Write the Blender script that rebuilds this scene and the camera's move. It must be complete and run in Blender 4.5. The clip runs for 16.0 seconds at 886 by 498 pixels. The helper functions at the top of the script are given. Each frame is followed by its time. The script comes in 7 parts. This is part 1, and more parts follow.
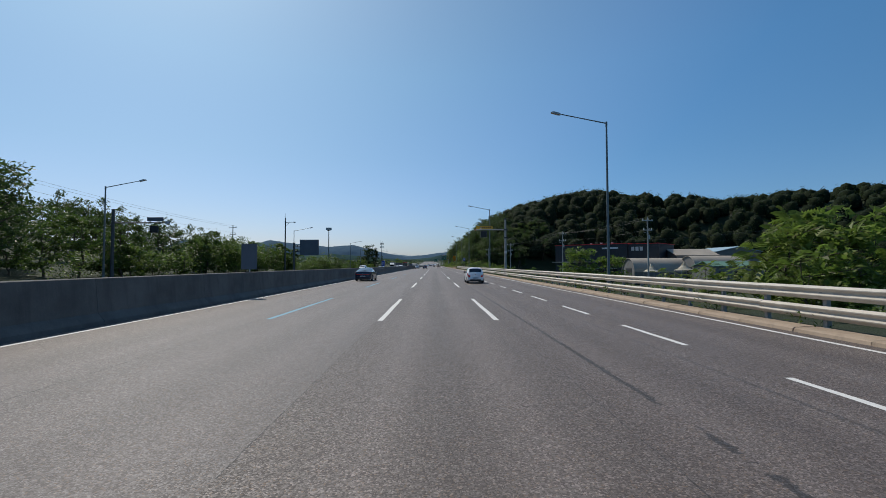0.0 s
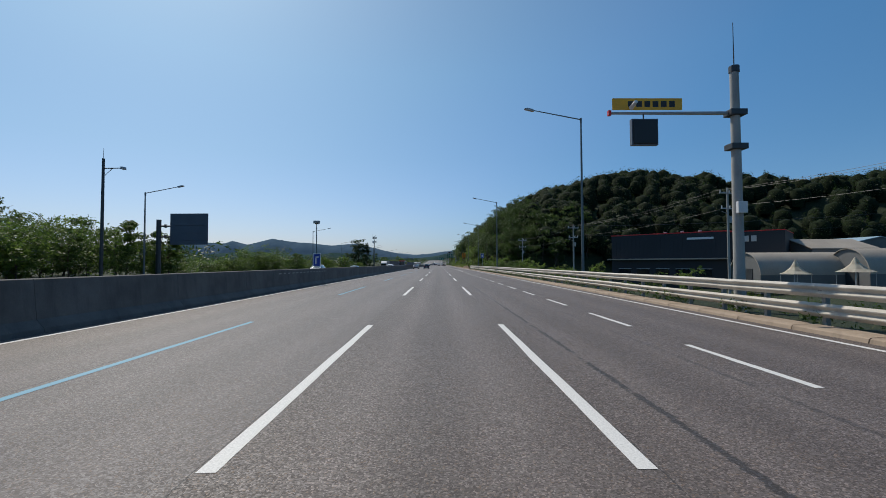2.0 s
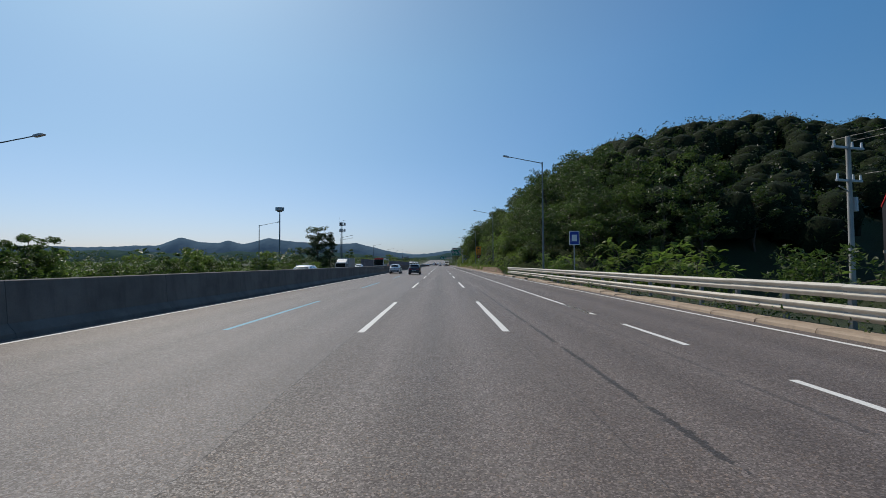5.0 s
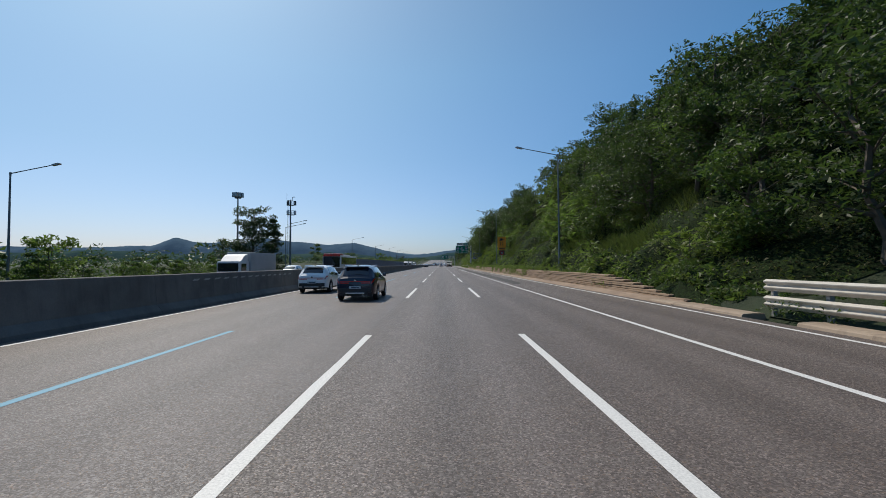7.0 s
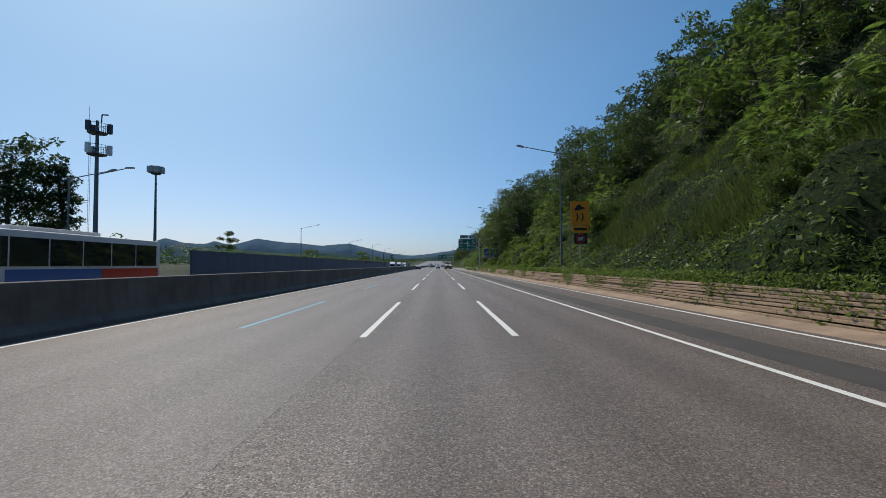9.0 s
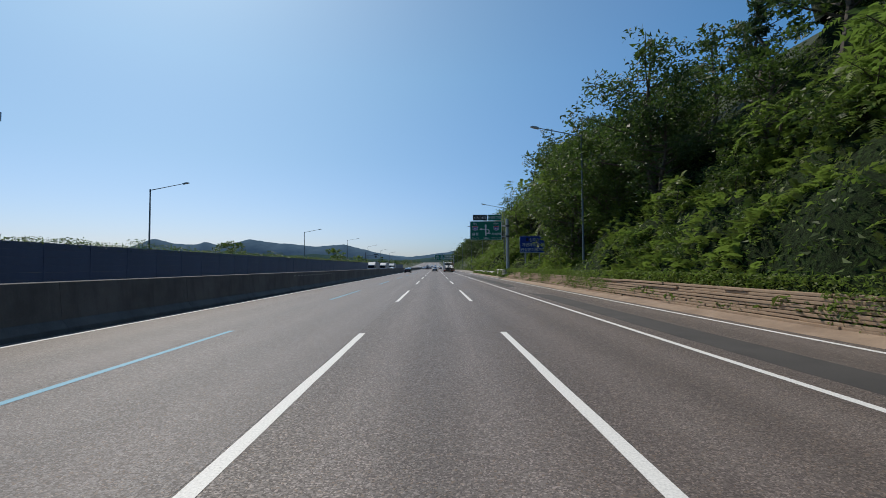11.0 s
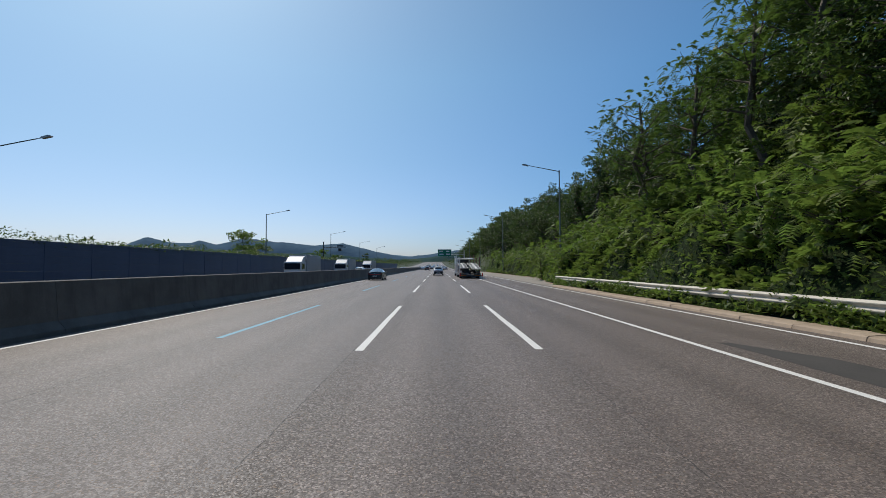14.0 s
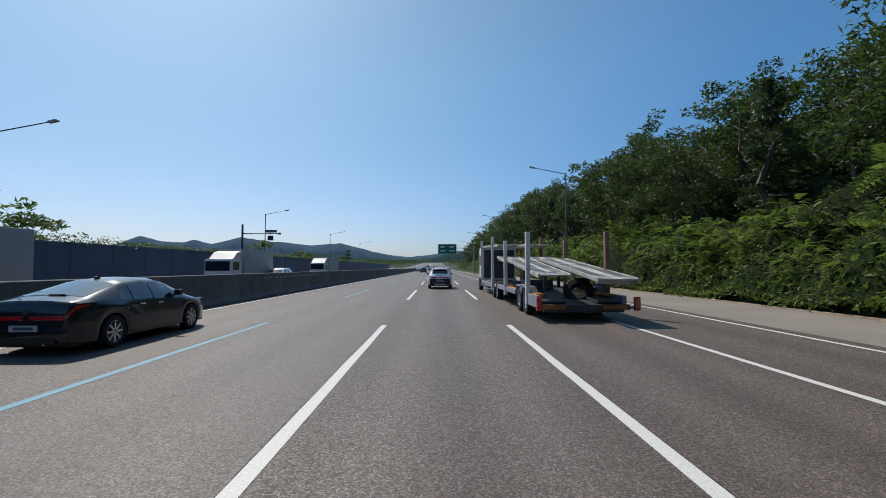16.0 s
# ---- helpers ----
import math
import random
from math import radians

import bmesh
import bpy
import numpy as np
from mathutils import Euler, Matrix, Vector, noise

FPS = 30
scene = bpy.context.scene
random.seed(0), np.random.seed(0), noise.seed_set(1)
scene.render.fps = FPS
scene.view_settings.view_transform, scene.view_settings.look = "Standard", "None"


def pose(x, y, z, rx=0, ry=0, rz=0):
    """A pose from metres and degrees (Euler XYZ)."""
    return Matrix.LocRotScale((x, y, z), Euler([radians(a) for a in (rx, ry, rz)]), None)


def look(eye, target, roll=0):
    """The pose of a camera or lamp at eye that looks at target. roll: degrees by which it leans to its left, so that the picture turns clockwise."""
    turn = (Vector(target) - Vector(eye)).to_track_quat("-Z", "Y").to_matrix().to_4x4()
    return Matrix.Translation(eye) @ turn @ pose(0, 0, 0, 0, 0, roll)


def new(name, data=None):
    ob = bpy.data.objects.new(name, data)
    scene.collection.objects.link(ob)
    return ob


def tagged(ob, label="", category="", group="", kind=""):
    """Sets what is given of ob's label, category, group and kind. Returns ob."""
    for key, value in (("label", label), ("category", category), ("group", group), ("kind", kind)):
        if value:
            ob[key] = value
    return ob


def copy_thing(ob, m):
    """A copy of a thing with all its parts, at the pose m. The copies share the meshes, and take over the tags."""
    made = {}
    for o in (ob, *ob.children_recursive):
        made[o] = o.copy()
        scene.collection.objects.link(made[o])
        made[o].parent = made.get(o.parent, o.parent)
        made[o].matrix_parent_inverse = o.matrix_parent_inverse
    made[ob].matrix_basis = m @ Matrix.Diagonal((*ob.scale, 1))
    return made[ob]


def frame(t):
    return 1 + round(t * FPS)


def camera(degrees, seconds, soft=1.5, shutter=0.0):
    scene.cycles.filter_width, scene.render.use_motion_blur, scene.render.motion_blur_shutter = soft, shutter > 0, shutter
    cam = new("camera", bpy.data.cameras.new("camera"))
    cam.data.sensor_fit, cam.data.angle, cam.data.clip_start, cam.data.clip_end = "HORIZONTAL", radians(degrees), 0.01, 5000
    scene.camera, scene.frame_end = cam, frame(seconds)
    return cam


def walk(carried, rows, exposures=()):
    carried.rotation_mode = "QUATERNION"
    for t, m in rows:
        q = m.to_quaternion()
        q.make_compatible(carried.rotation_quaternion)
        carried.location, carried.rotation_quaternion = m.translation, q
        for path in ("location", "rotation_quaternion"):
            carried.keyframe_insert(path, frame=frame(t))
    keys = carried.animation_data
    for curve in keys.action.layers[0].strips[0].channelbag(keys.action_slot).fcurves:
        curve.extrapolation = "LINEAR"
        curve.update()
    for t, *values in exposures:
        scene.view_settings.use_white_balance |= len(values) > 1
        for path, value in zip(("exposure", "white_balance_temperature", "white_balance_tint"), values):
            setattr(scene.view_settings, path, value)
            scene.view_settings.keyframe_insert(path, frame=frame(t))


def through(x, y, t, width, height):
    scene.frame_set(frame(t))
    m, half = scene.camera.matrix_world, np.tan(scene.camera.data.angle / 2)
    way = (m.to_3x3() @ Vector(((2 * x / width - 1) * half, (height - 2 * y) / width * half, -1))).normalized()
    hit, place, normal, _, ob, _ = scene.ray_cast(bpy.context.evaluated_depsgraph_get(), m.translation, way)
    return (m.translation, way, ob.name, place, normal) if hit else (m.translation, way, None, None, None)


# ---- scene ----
# ================= camera =================
cam = camera(90.60, 16.0, soft=0.88)
# seconds, x, y, z, turn about x, y and z in degrees
PATH = [
    (0.0, -0.138, -1.060, 1.715, 92.088, 0.159, -1.196),
    (0.5, -0.089, 11.408, 1.714, 92.073, 0.144, -0.988),
    (1.0, -0.011, 24.088, 1.706, 92.013, 0.102, -0.782),
    (1.5, 0.077, 36.420, 1.681, 92.016, 0.140, -0.650),
    (2.0, 0.100, 48.924, 1.686, 91.947, 0.235, -0.521),
    (2.5, 0.171, 61.170, 1.702, 91.971, 0.251, -0.477),
    (3.0, 0.244, 73.216, 1.700, 91.962, 0.284, -0.502),
    (3.5, 0.293, 85.206, 1.704, 91.943, 0.299, -0.557),
    (4.0, 0.295, 97.270, 1.694, 91.905, 0.303, -0.425),
    (4.5, 0.256, 109.425, 1.690, 91.915, 0.319, -0.365),
    (5.0, 0.189, 121.646, 1.687, 91.925, 0.334, -0.305),
    (5.5, 0.109, 133.911, 1.686, 91.935, 0.351, -0.245),
    (6.0, 0.029, 146.196, 1.685, 91.945, 0.371, -0.185),
    (6.5, -0.037, 158.476, 1.683, 91.956, 0.397, -0.124),
    (7.0, -0.076, 170.727, 1.670, 91.953, 0.416, -0.215),
    (7.5, -0.090, 183.579, 1.687, 92.061, 0.434, -0.317),
    (8.0, -0.073, 196.224, 1.683, 92.061, 0.463, -0.447),
    (8.5, -0.043, 208.703, 1.679, 92.056, 0.504, -0.544),
    (9.0, -0.011, 221.021, 1.682, 92.105, 0.455, -0.639),
    (9.5, 0.019, 233.245, 1.683, 92.154, 0.426, -0.734),
    (10.0, 0.044, 245.439, 1.684, 92.203, 0.413, -0.829),
    (10.5, 0.061, 257.673, 1.685, 92.252, 0.413, -0.924),
    (11.0, 0.067, 270.011, 1.686, 92.302, 0.427, -1.019),
    (11.5, 0.058, 282.519, 1.685, 92.246, 0.469, -0.960),
    (12.0, 0.032, 294.994, 1.687, 92.267, 0.465, -0.929),
    (12.5, -0.023, 307.299, 1.689, 92.258, 0.434, -0.783),
    (13.0, -0.080, 319.215, 1.679, 92.296, 0.385, -0.761),
    (13.5, -0.143, 330.908, 1.665, 92.287, 0.326, -0.710),
    (14.0, -0.228, 342.594, 1.666, 92.287, 0.315, -0.734),
    (14.5, -0.310, 354.180, 1.659, 92.279, 0.330, -0.666),
    (15.0, -0.338, 365.704, 1.669, 92.323, 0.239, -0.664),
    (15.5, -0.317, 377.146, 1.671, 92.360, 0.141, -0.700),
    (16.0, -0.269, 388.552, 1.668, 92.414, 0.052, -0.752),
]
walk(cam, [(row[0], pose(*row[1:])) for row in PATH], [(0.0, -0.17), (4.0, -0.2), (7.0, -0.1), (11.0, -0.08), (16.0, -0.06)])

# ================= light =================
SUN_WAY = Vector((-0.36, 0.53, 0.765)).normalized()  # towards the sun
world = bpy.data.worlds.new("sky")
scene.world = world
world.use_nodes = True
wn = world.node_tree.nodes
sky = wn.new("ShaderNodeTexSky")
sky.sky_type = "NISHITA"
sky.sun_disc = False
sky.sun_elevation = math.asin(SUN_WAY.z)
sky.sun_rotation = math.atan2(SUN_WAY.x, SUN_WAY.y)
sky.air_density, sky.dust_density, sky.ozone_density = 1.0, 0.8, 2.4
hue = wn.new("ShaderNodeMix")
hue.data_type, hue.blend_type = "RGBA", "MULTIPLY"
hue.inputs[0].default_value = 1.0
world.node_tree.links.new(sky.outputs[0], hue.inputs[6])


def sky_ramp(value, stops):
    r = wn.new("ShaderNodeValToRGB")
    e = r.color_ramp.elements
    while len(e) < len(stops):
        e.new(0.5)
    for k, (at, col) in enumerate(stops):
        e[k].position, e[k].color = at, (*col, 1)
    world.node_tree.links.new(value, r.inputs[0])
    return r.outputs[0]


# summer haze: whiter near the horizon, deeper blue away from the sun
way = wn.new("ShaderNodeTexCoord")
apart = wn.new("ShaderNodeVectorMath")
apart.operation = "DOT_PRODUCT"
apart.inputs[1].default_value = SUN_WAY
rise = wn.new("ShaderNodeSeparateXYZ")
tint = wn.new("ShaderNodeMix")
tint.data_type, tint.blend_type = "RGBA", "MULTIPLY"
tint.inputs[0].default_value = 1.0
world.node_tree.links.new(way.outputs["Generated"], apart.inputs[0])
world.node_tree.links.new(way.outputs["Generated"], rise.inputs[0])
world.node_tree.links.new(sky_ramp(apart.outputs["Value"], [(0.3, (0.5, 0.83, 1.06)), (0.48, (0.53, 0.85, 1.08)), (0.64, (0.71, 0.93, 1.1)), (0.8, (0.83, 0.985, 1.06)), (0.88, (0.87, 0.99, 1.05))]), tint.inputs[6])
world.node_tree.links.new(sky_ramp(rise.outputs[2], [(0.0, (1.08, 0.86, 0.98)), (0.09, (1.05, 0.92, 0.97)), (0.23, (1.0, 1.0, 0.98)), (0.4, (1.03, 1.13, 1.07))]), tint.inputs[7])
world.node_tree.links.new(tint.outputs[2], hue.inputs[7])
world.node_tree.links.new(hue.outputs[2], wn["Background"].inputs[0])
wn["Background"].inputs[1].default_value = 0.104
sun_data = bpy.data.lights.new("sun", "SUN")
sun_data.energy, sun_data.angle, sun_data.color = 4.0, radians(0.53), (1.0, 0.93, 0.82)
sun = new("sun", sun_data)
sun.matrix_world = look(SUN_WAY * 100, (0, 0, 0))

# ================= materials =================


class Mat:
    """A node material with short calls."""

    def __init__(self, name):
        self.m = bpy.data.materials.new(name)
        self.m.use_nodes = True
        self.t = self.m.node_tree
        self.p = self.t.nodes["Principled BSDF"]
        self.out = self.t.nodes["Material Output"]

    def node(self, kind, **values):
        n = self.t.nodes.new(kind)
        for key, value in values.items():
            if key in n.inputs.keys():
                n.inputs[key].default_value = value
            else:
                setattr(n, key, value)
        return n

    def link(self, a, b):
        self.t.links.new(a, b)

    def set(self, **values):
        for key, value in values.items():
            self.p.inputs[key.replace("_", " ")].default_value = value
        return self

    def coords(self, scale=(1, 1, 1), kind="Object"):
        c = self.node("ShaderNodeTexCoord")
        mp = self.node("ShaderNodeMapping")
        mp.inputs["Scale"].default_value = scale
        self.link(c.outputs[kind], mp.inputs["Vector"])
        return mp.outputs[0]

    def noise(self, scale, detail=4.0, rough=0.6, vector=None):
        n = self.node("ShaderNodeTexNoise", Scale=scale, Detail=detail, Roughness=rough)
        if vector is not None:
            self.link(vector, n.inputs["Vector"])
        return n.outputs["Fac"]

    def ramp(self, value, stops):
        r = self.node("ShaderNodeValToRGB")
        e = r.color_ramp.elements
        while len(e) < len(stops):
            e.new(0.5)
        for k, (at, col) in enumerate(stops):
            e[k].position = at
            e[k].color = (*col, 1) if len(col) == 3 else col
        self.link(value, r.inputs[0])
        return r.outputs[0]

    def mix(self, fac, a, b, mode="MIX"):
        n = self.node("ShaderNodeMix", data_type="RGBA", blend_type=mode)
        for socket, v in ((n.inputs[0], fac), (n.inputs[6], a), (n.inputs[7], b)):
            if isinstance(v, bpy.types.NodeSocket):
                self.link(v, socket)
            else:
                socket.default_value = v if isinstance(v, (int, float)) else (*v, 1)
        return n.outputs[2]

    def math(self, op, a, b=0.0, c=0.0):
        n = self.node("ShaderNodeMath", operation=op)
        for socket, v in zip(n.inputs, (a, b, c)):
            if isinstance(v, bpy.types.NodeSocket):
                self.link(v, socket)
            else:
                socket.default_value = v
        return n.outputs[0]

    def color(self, socket):
        self.link(socket, self.p.inputs["Base Color"])
        return self

    def bump(self, height, strength=0.3, distance=0.02):
        b = self.node("ShaderNodeBump", Strength=strength, Distance=distance)
        self.link(height, b.inputs["Height"])
        self.link(b.outputs[0], self.p.inputs["Normal"])
        return self


def grey(v):
    return (v, v, v)


def plain(name, col, rough=0.6, metal=0.0, wear=0.25, scale=6.0, bump=0.1, coat=0.0):
    """A painted or bare surface with dirt at two scales."""
    k = Mat(name)
    v = k.coords()
    big, fine = k.noise(scale * 0.25, 3, 0.6, v), k.noise(scale * 6, 5, 0.7, v)
    a = k.ramp(big, [(0.3, tuple(c * (1 - wear) for c in col)), (0.7, tuple(min(1, c * (1 + wear * 0.5)) for c in col))])
    b = k.mix(0.3, a, k.ramp(fine, [(0.3, tuple(c * 0.7 for c in col)), (0.65, tuple(min(1, c * 1.15) for c in col))]))
    k.color(b).set(Roughness=rough, Metallic=metal, Coat_Weight=coat, Coat_Roughness=0.05)
    if bump:
        k.bump(fine, bump, 0.01)
    return k.m


def make_asphalt():
    k = Mat("asphalt")
    v = k.coords()
    sep = k.node("ShaderNodeSeparateXYZ")
    k.link(v, sep.inputs[0])
    x, y = sep.outputs[0], sep.outputs[1]

    def stones(scale):
        c = k.node("ShaderNodeTexVoronoi", Scale=scale)
        k.link(v, c.inputs["Vector"])
        t = k.node("ShaderNodeSeparateColor")
        k.link(c.outputs["Color"], t.inputs[0])
        return t.outputs[0], t.outputs[1], c.outputs["Distance"]

    tone, hue_pick, dist = stones(62.0)
    big_tone, _, _ = stones(21.0)
    blotch = k.noise(1.7, 5, 0.65, v)
    streak = k.noise(1.0, 5, 0.6, k.coords((1.6, 0.035, 1)))
    fine_streak = k.noise(1.0, 4, 0.6, k.coords((8, 0.15, 1)))
    patch = k.noise(0.07, 4, 0.6, v)
    base = k.ramp(streak, [(0.3, (0.092, 0.079, 0.072)), (0.7, (0.136, 0.118, 0.107))])
    base = k.mix(0.35, base, k.ramp(fine_streak, [(0.3, (0.083, 0.073, 0.067)), (0.7, (0.15, 0.132, 0.12))]))
    base = k.mix(0.3, base, k.ramp(patch, [(0.35, (0.088, 0.076, 0.07)), (0.65, (0.165, 0.147, 0.135))]))
    wob = k.math("MULTIPLY", k.math("SUBTRACT", k.noise(0.35, 4, 0.6, v), 0.5), 0.1)
    # pale wheel paths and a dark oily middle in each lane of 3.6 m
    lane = k.math("ABSOLUTE", k.math("SUBTRACT", k.math("MODULO", k.math("ADD", k.math("ADD", x, k.math("MULTIPLY", wob, 3.0)), 361.8), 3.6), 1.8))
    path = k.math("SUBTRACT", 1.0, k.math("MINIMUM", k.math("DIVIDE", k.math("ABSOLUTE", k.math("SUBTRACT", lane, 0.82)), 0.5), 1.0))
    oil = k.math("SUBTRACT", 1.0, k.math("MINIMUM", k.math("DIVIDE", lane, 0.5), 1.0))
    rim = k.math("MINIMUM", k.math("MAXIMUM", k.math("DIVIDE", k.math("SUBTRACT", lane, 1.25), 0.4), 0.0), 1.0)
    base = k.mix(k.math("MULTIPLY", path, 0.45), base, (0.172, 0.155, 0.146))
    base = k.mix(k.math("MULTIPLY", oil, k.ramp(streak, [(0.35, grey(0.15)), (0.65, grey(0.55))])), base, (0.07, 0.062, 0.058))
    base = k.mix(k.math("MULTIPLY", rim, 0.22), base, (0.08, 0.07, 0.064))
    # the lanes by the median were laid with a finer, paler mix
    fine = k.math("LESS_THAN", k.math("ADD", x, wob), -1.9)
    base = k.mix(k.math("MULTIPLY", fine, 0.4), base, (0.165, 0.157, 0.155))
    right = k.math("GREATER_THAN", k.math("ADD", x, wob), 1.93)
    base = k.mix(k.math("MULTIPLY", right, 0.22), base, (0.088, 0.072, 0.065))
    # single stones
    grit = k.ramp(tone, [(0.0, grey(0.3)), (0.45, grey(0.92)), (0.85, grey(1.4)), (0.95, grey(2.8))])
    coarse = k.ramp(big_tone, [(0.0, grey(0.7)), (0.5, grey(1.0)), (1.0, grey(1.35))])
    base = k.mix(k.mix(fine, grey(0.62), grey(0.22)), base, grit, "MULTIPLY")
    base = k.mix(k.mix(fine, grey(0.3), grey(0.06)), base, coarse, "MULTIPLY")
    base = k.mix(0.2, base, k.ramp(blotch, [(0.35, (0.85, 0.78, 0.76)), (0.65, (1.1, 1.14, 1.12))]), "MULTIPLY")
    base = k.mix(1.0, base, (0.93, 0.862, 0.826), "MULTIPLY")
    base = k.mix(k.math("MULTIPLY", k.math("GREATER_THAN", hue_pick, 0.93), 0.35), base, (0.3, 0.2, 0.13))
    # ragged joints between the paved strips
    ragged = k.math("MULTIPLY", k.math("SUBTRACT", k.noise(3.0, 5, 0.75, v), 0.5), 0.07)
    early = k.math("LESS_THAN", y, 150.0)
    for at, width, strength in ((1.9, 0.009, 0.8), (-1.9, 0.01, 0.8), (-5.62, 0.017, 0.7), (2.62, 0.075, 0.75), (4.4, 0.07, 0.45), (6.25, 0.014, 0.6)):
        d = k.math("ABSOLUTE", k.math("SUBTRACT", k.math("ADD", k.math("ADD", x, wob), ragged), at))
        jag = k.math("MULTIPLY", k.math("MAXIMUM", k.math("SUBTRACT", k.noise(7, 4, 0.8, v), 0.3), 0.0), width * 3.2)
        gap = k.math("GREATER_THAN", k.noise(0.9, 5, 0.7, v), 0.43)
        on = k.math("MULTIPLY", k.math("MULTIPLY", k.math("LESS_THAN", d, jag), gap), strength)
        if at in (2.62, 4.4):
            on = k.math("MULTIPLY", on, early)
        base = k.mix(on, base, (0.022, 0.02, 0.019))
    k.color(base)
    k.link(k.ramp(tone, [(0.2, grey(0.75)), (0.9, grey(0.45))]), k.p.inputs["Roughness"])
    k.p.inputs["Specular IOR Level"].default_value = 0.4
    k.bump(k.math("ADD", tone, k.math("MULTIPLY", dist, -0.6)), 0.45, 0.006)
    return k.m


def make_paint(name, col):
    k = Mat(name)
    v = k.coords()
    worn = k.noise(9, 5, 0.75, v)
    dirt = k.noise(40, 3, 0.7, v)
    base = k.ramp(dirt, [(0.3, tuple(c * 0.72 for c in col)), (0.6, col)])
    k.color(k.mix(k.ramp(worn, [(0.62, grey(0)), (0.75, grey(0.8))]), base, (0.2, 0.19, 0.18)))
    k.set(Roughness=0.6)
    k.bump(dirt, 0.3, 0.004)
    return k.m


def make_leaf(name, dark, light, through=0.45):
    """Foliage: light passes the leaves, and each one differs."""
    k = Mat(name)
    g = k.node("ShaderNodeNewGeometry")
    o = k.node("ShaderNodeObjectInfo")
    v = k.coords((1, 1, 1))
    clump = k.noise(0.5, 3, 0.6, v)
    col = k.ramp(g.outputs["Random Per Island"], [(0.0, dark), (0.75, light), (1.0, tuple(min(1, c * 1.25) for c in light))])
    col = k.mix(k.ramp(clump, [(0.35, grey(0.0)), (0.65, grey(0.55))]), col, tuple(c * 0.6 for c in dark))
    col = k.mix(k.math("MULTIPLY", o.outputs["Random"], 0.45), col, (light[0] * 0.85, light[1] * 0.62, light[2] * 0.6))
    k.color(col).set(Roughness=0.52)
    k.p.inputs["Specular IOR Level"].default_value = 0.3
    tr = k.node("ShaderNodeBsdfTranslucent")
    k.link(k.mix(0.5, col, (0.13, 0.24, 0.045)), tr.inputs["Color"])
    mx = k.node("ShaderNodeMixShader", Fac=through)
    k.link(k.p.outputs[0], mx.inputs[1])
    k.link(tr.outputs[0], mx.inputs[2])
    k.link(mx.outputs[0], k.out.inputs[0])
    return k.m


def make_ground():
    k = Mat("ground_cover")
    v = k.coords()
    a, b, c = k.noise(0.12, 4, 0.6, v), k.noise(1.6, 5, 0.7, v), k.noise(14, 3, 0.7, v)
    col = k.ramp(a, [(0.35, (0.014, 0.026, 0.007)), (0.65, (0.03, 0.046, 0.011))])
    col = k.mix(k.ramp(b, [(0.5, grey(0)), (0.7, grey(0.25))]), col, (0.07, 0.06, 0.03))
    col = k.mix(0.5, col, k.ramp(c, [(0.3, grey(0.3)), (0.7, grey(1.2))]), "MULTIPLY")
    k.color(col).set(Roughness=0.95)
    k.bump(c, 0.8, 0.1)
    return k.m


def make_concrete(name, lo, hi, streaks=0.5):
    k = Mat(name)
    v = k.coords()
    a, b = k.noise(0.8, 5, 0.65, v), k.noise(30, 4, 0.7, v)
    s = k.noise(1.0, 4, 0.7, k.coords((2.2, 2.2, 0.25)))
    col = k.ramp(a, [(0.3, lo), (0.7, hi)])
    col = k.mix(k.ramp(s, [(0.5, grey(0)), (0.75, grey(streaks))]), col, tuple(c * 0.45 for c in lo))
    col = k.mix(0.4, col, k.ramp(b, [(0.3, grey(0.6)), (0.7, grey(1.1))]), "MULTIPLY")
    k.color(col).set(Roughness=0.85)
    k.bump(b, 0.35, 0.01)
    return k.m


def make_far(name, a, b):
    k = Mat(name)
    n = k.noise(0.02, 5, 0.7, k.coords())
    k.color(k.ramp(n, [(0.35, a), (0.65, b)])).set(Roughness=1.0)
    k.p.inputs["Specular IOR Level"].default_value = 0.0
    return k.m


def make_mat(name="creeper_shade_mat", scale=5.5, light=(0.026, 0.047, 0.012), dark=(0.006, 0.011, 0.003)):
    """Creeper cover whose dark colour paints the shade between leaves, broken up at leaf size."""
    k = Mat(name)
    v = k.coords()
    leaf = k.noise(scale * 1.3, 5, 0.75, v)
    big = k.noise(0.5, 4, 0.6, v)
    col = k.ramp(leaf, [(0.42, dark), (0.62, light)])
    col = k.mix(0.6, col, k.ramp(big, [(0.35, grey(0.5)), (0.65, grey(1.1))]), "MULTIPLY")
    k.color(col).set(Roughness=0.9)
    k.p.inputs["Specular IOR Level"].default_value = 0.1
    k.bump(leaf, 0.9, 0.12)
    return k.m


M = {}
M["asphalt"] = make_asphalt()
M["asphalt_dark"] = plain("repaired_asphalt", (0.05, 0.044, 0.04), 0.8, 0.0, 0.45, 3, 0.5)
M["layby"] = plain("pale_lay_by_paving", (0.24, 0.21, 0.178), 0.85, 0.0, 0.25, 1.2, 0.4)
M["white_paint"] = make_paint("white_paint", (0.7, 0.68, 0.64))
M["blue_paint"] = make_paint("blue_paint", (0.1, 0.31, 0.43))
M["barrier"] = make_concrete("barrier_concrete", (0.085, 0.082, 0.076), (0.15, 0.146, 0.136))
M["kerb"] = make_concrete("kerb_concrete", (0.27, 0.2, 0.14), (0.43, 0.33, 0.24), 0.6)
M["gabion"] = make_concrete("tan_retaining_stone", (0.26, 0.17, 0.108), (0.43, 0.305, 0.2), 0.55)
M["galv"] = plain("galvanised_rail", (0.5, 0.46, 0.4), 0.6, 0.1, 0.35, 3)
M["post"] = plain("rail_post", (0.35, 0.33, 0.3), 0.6, 0.4, 0.3, 4)
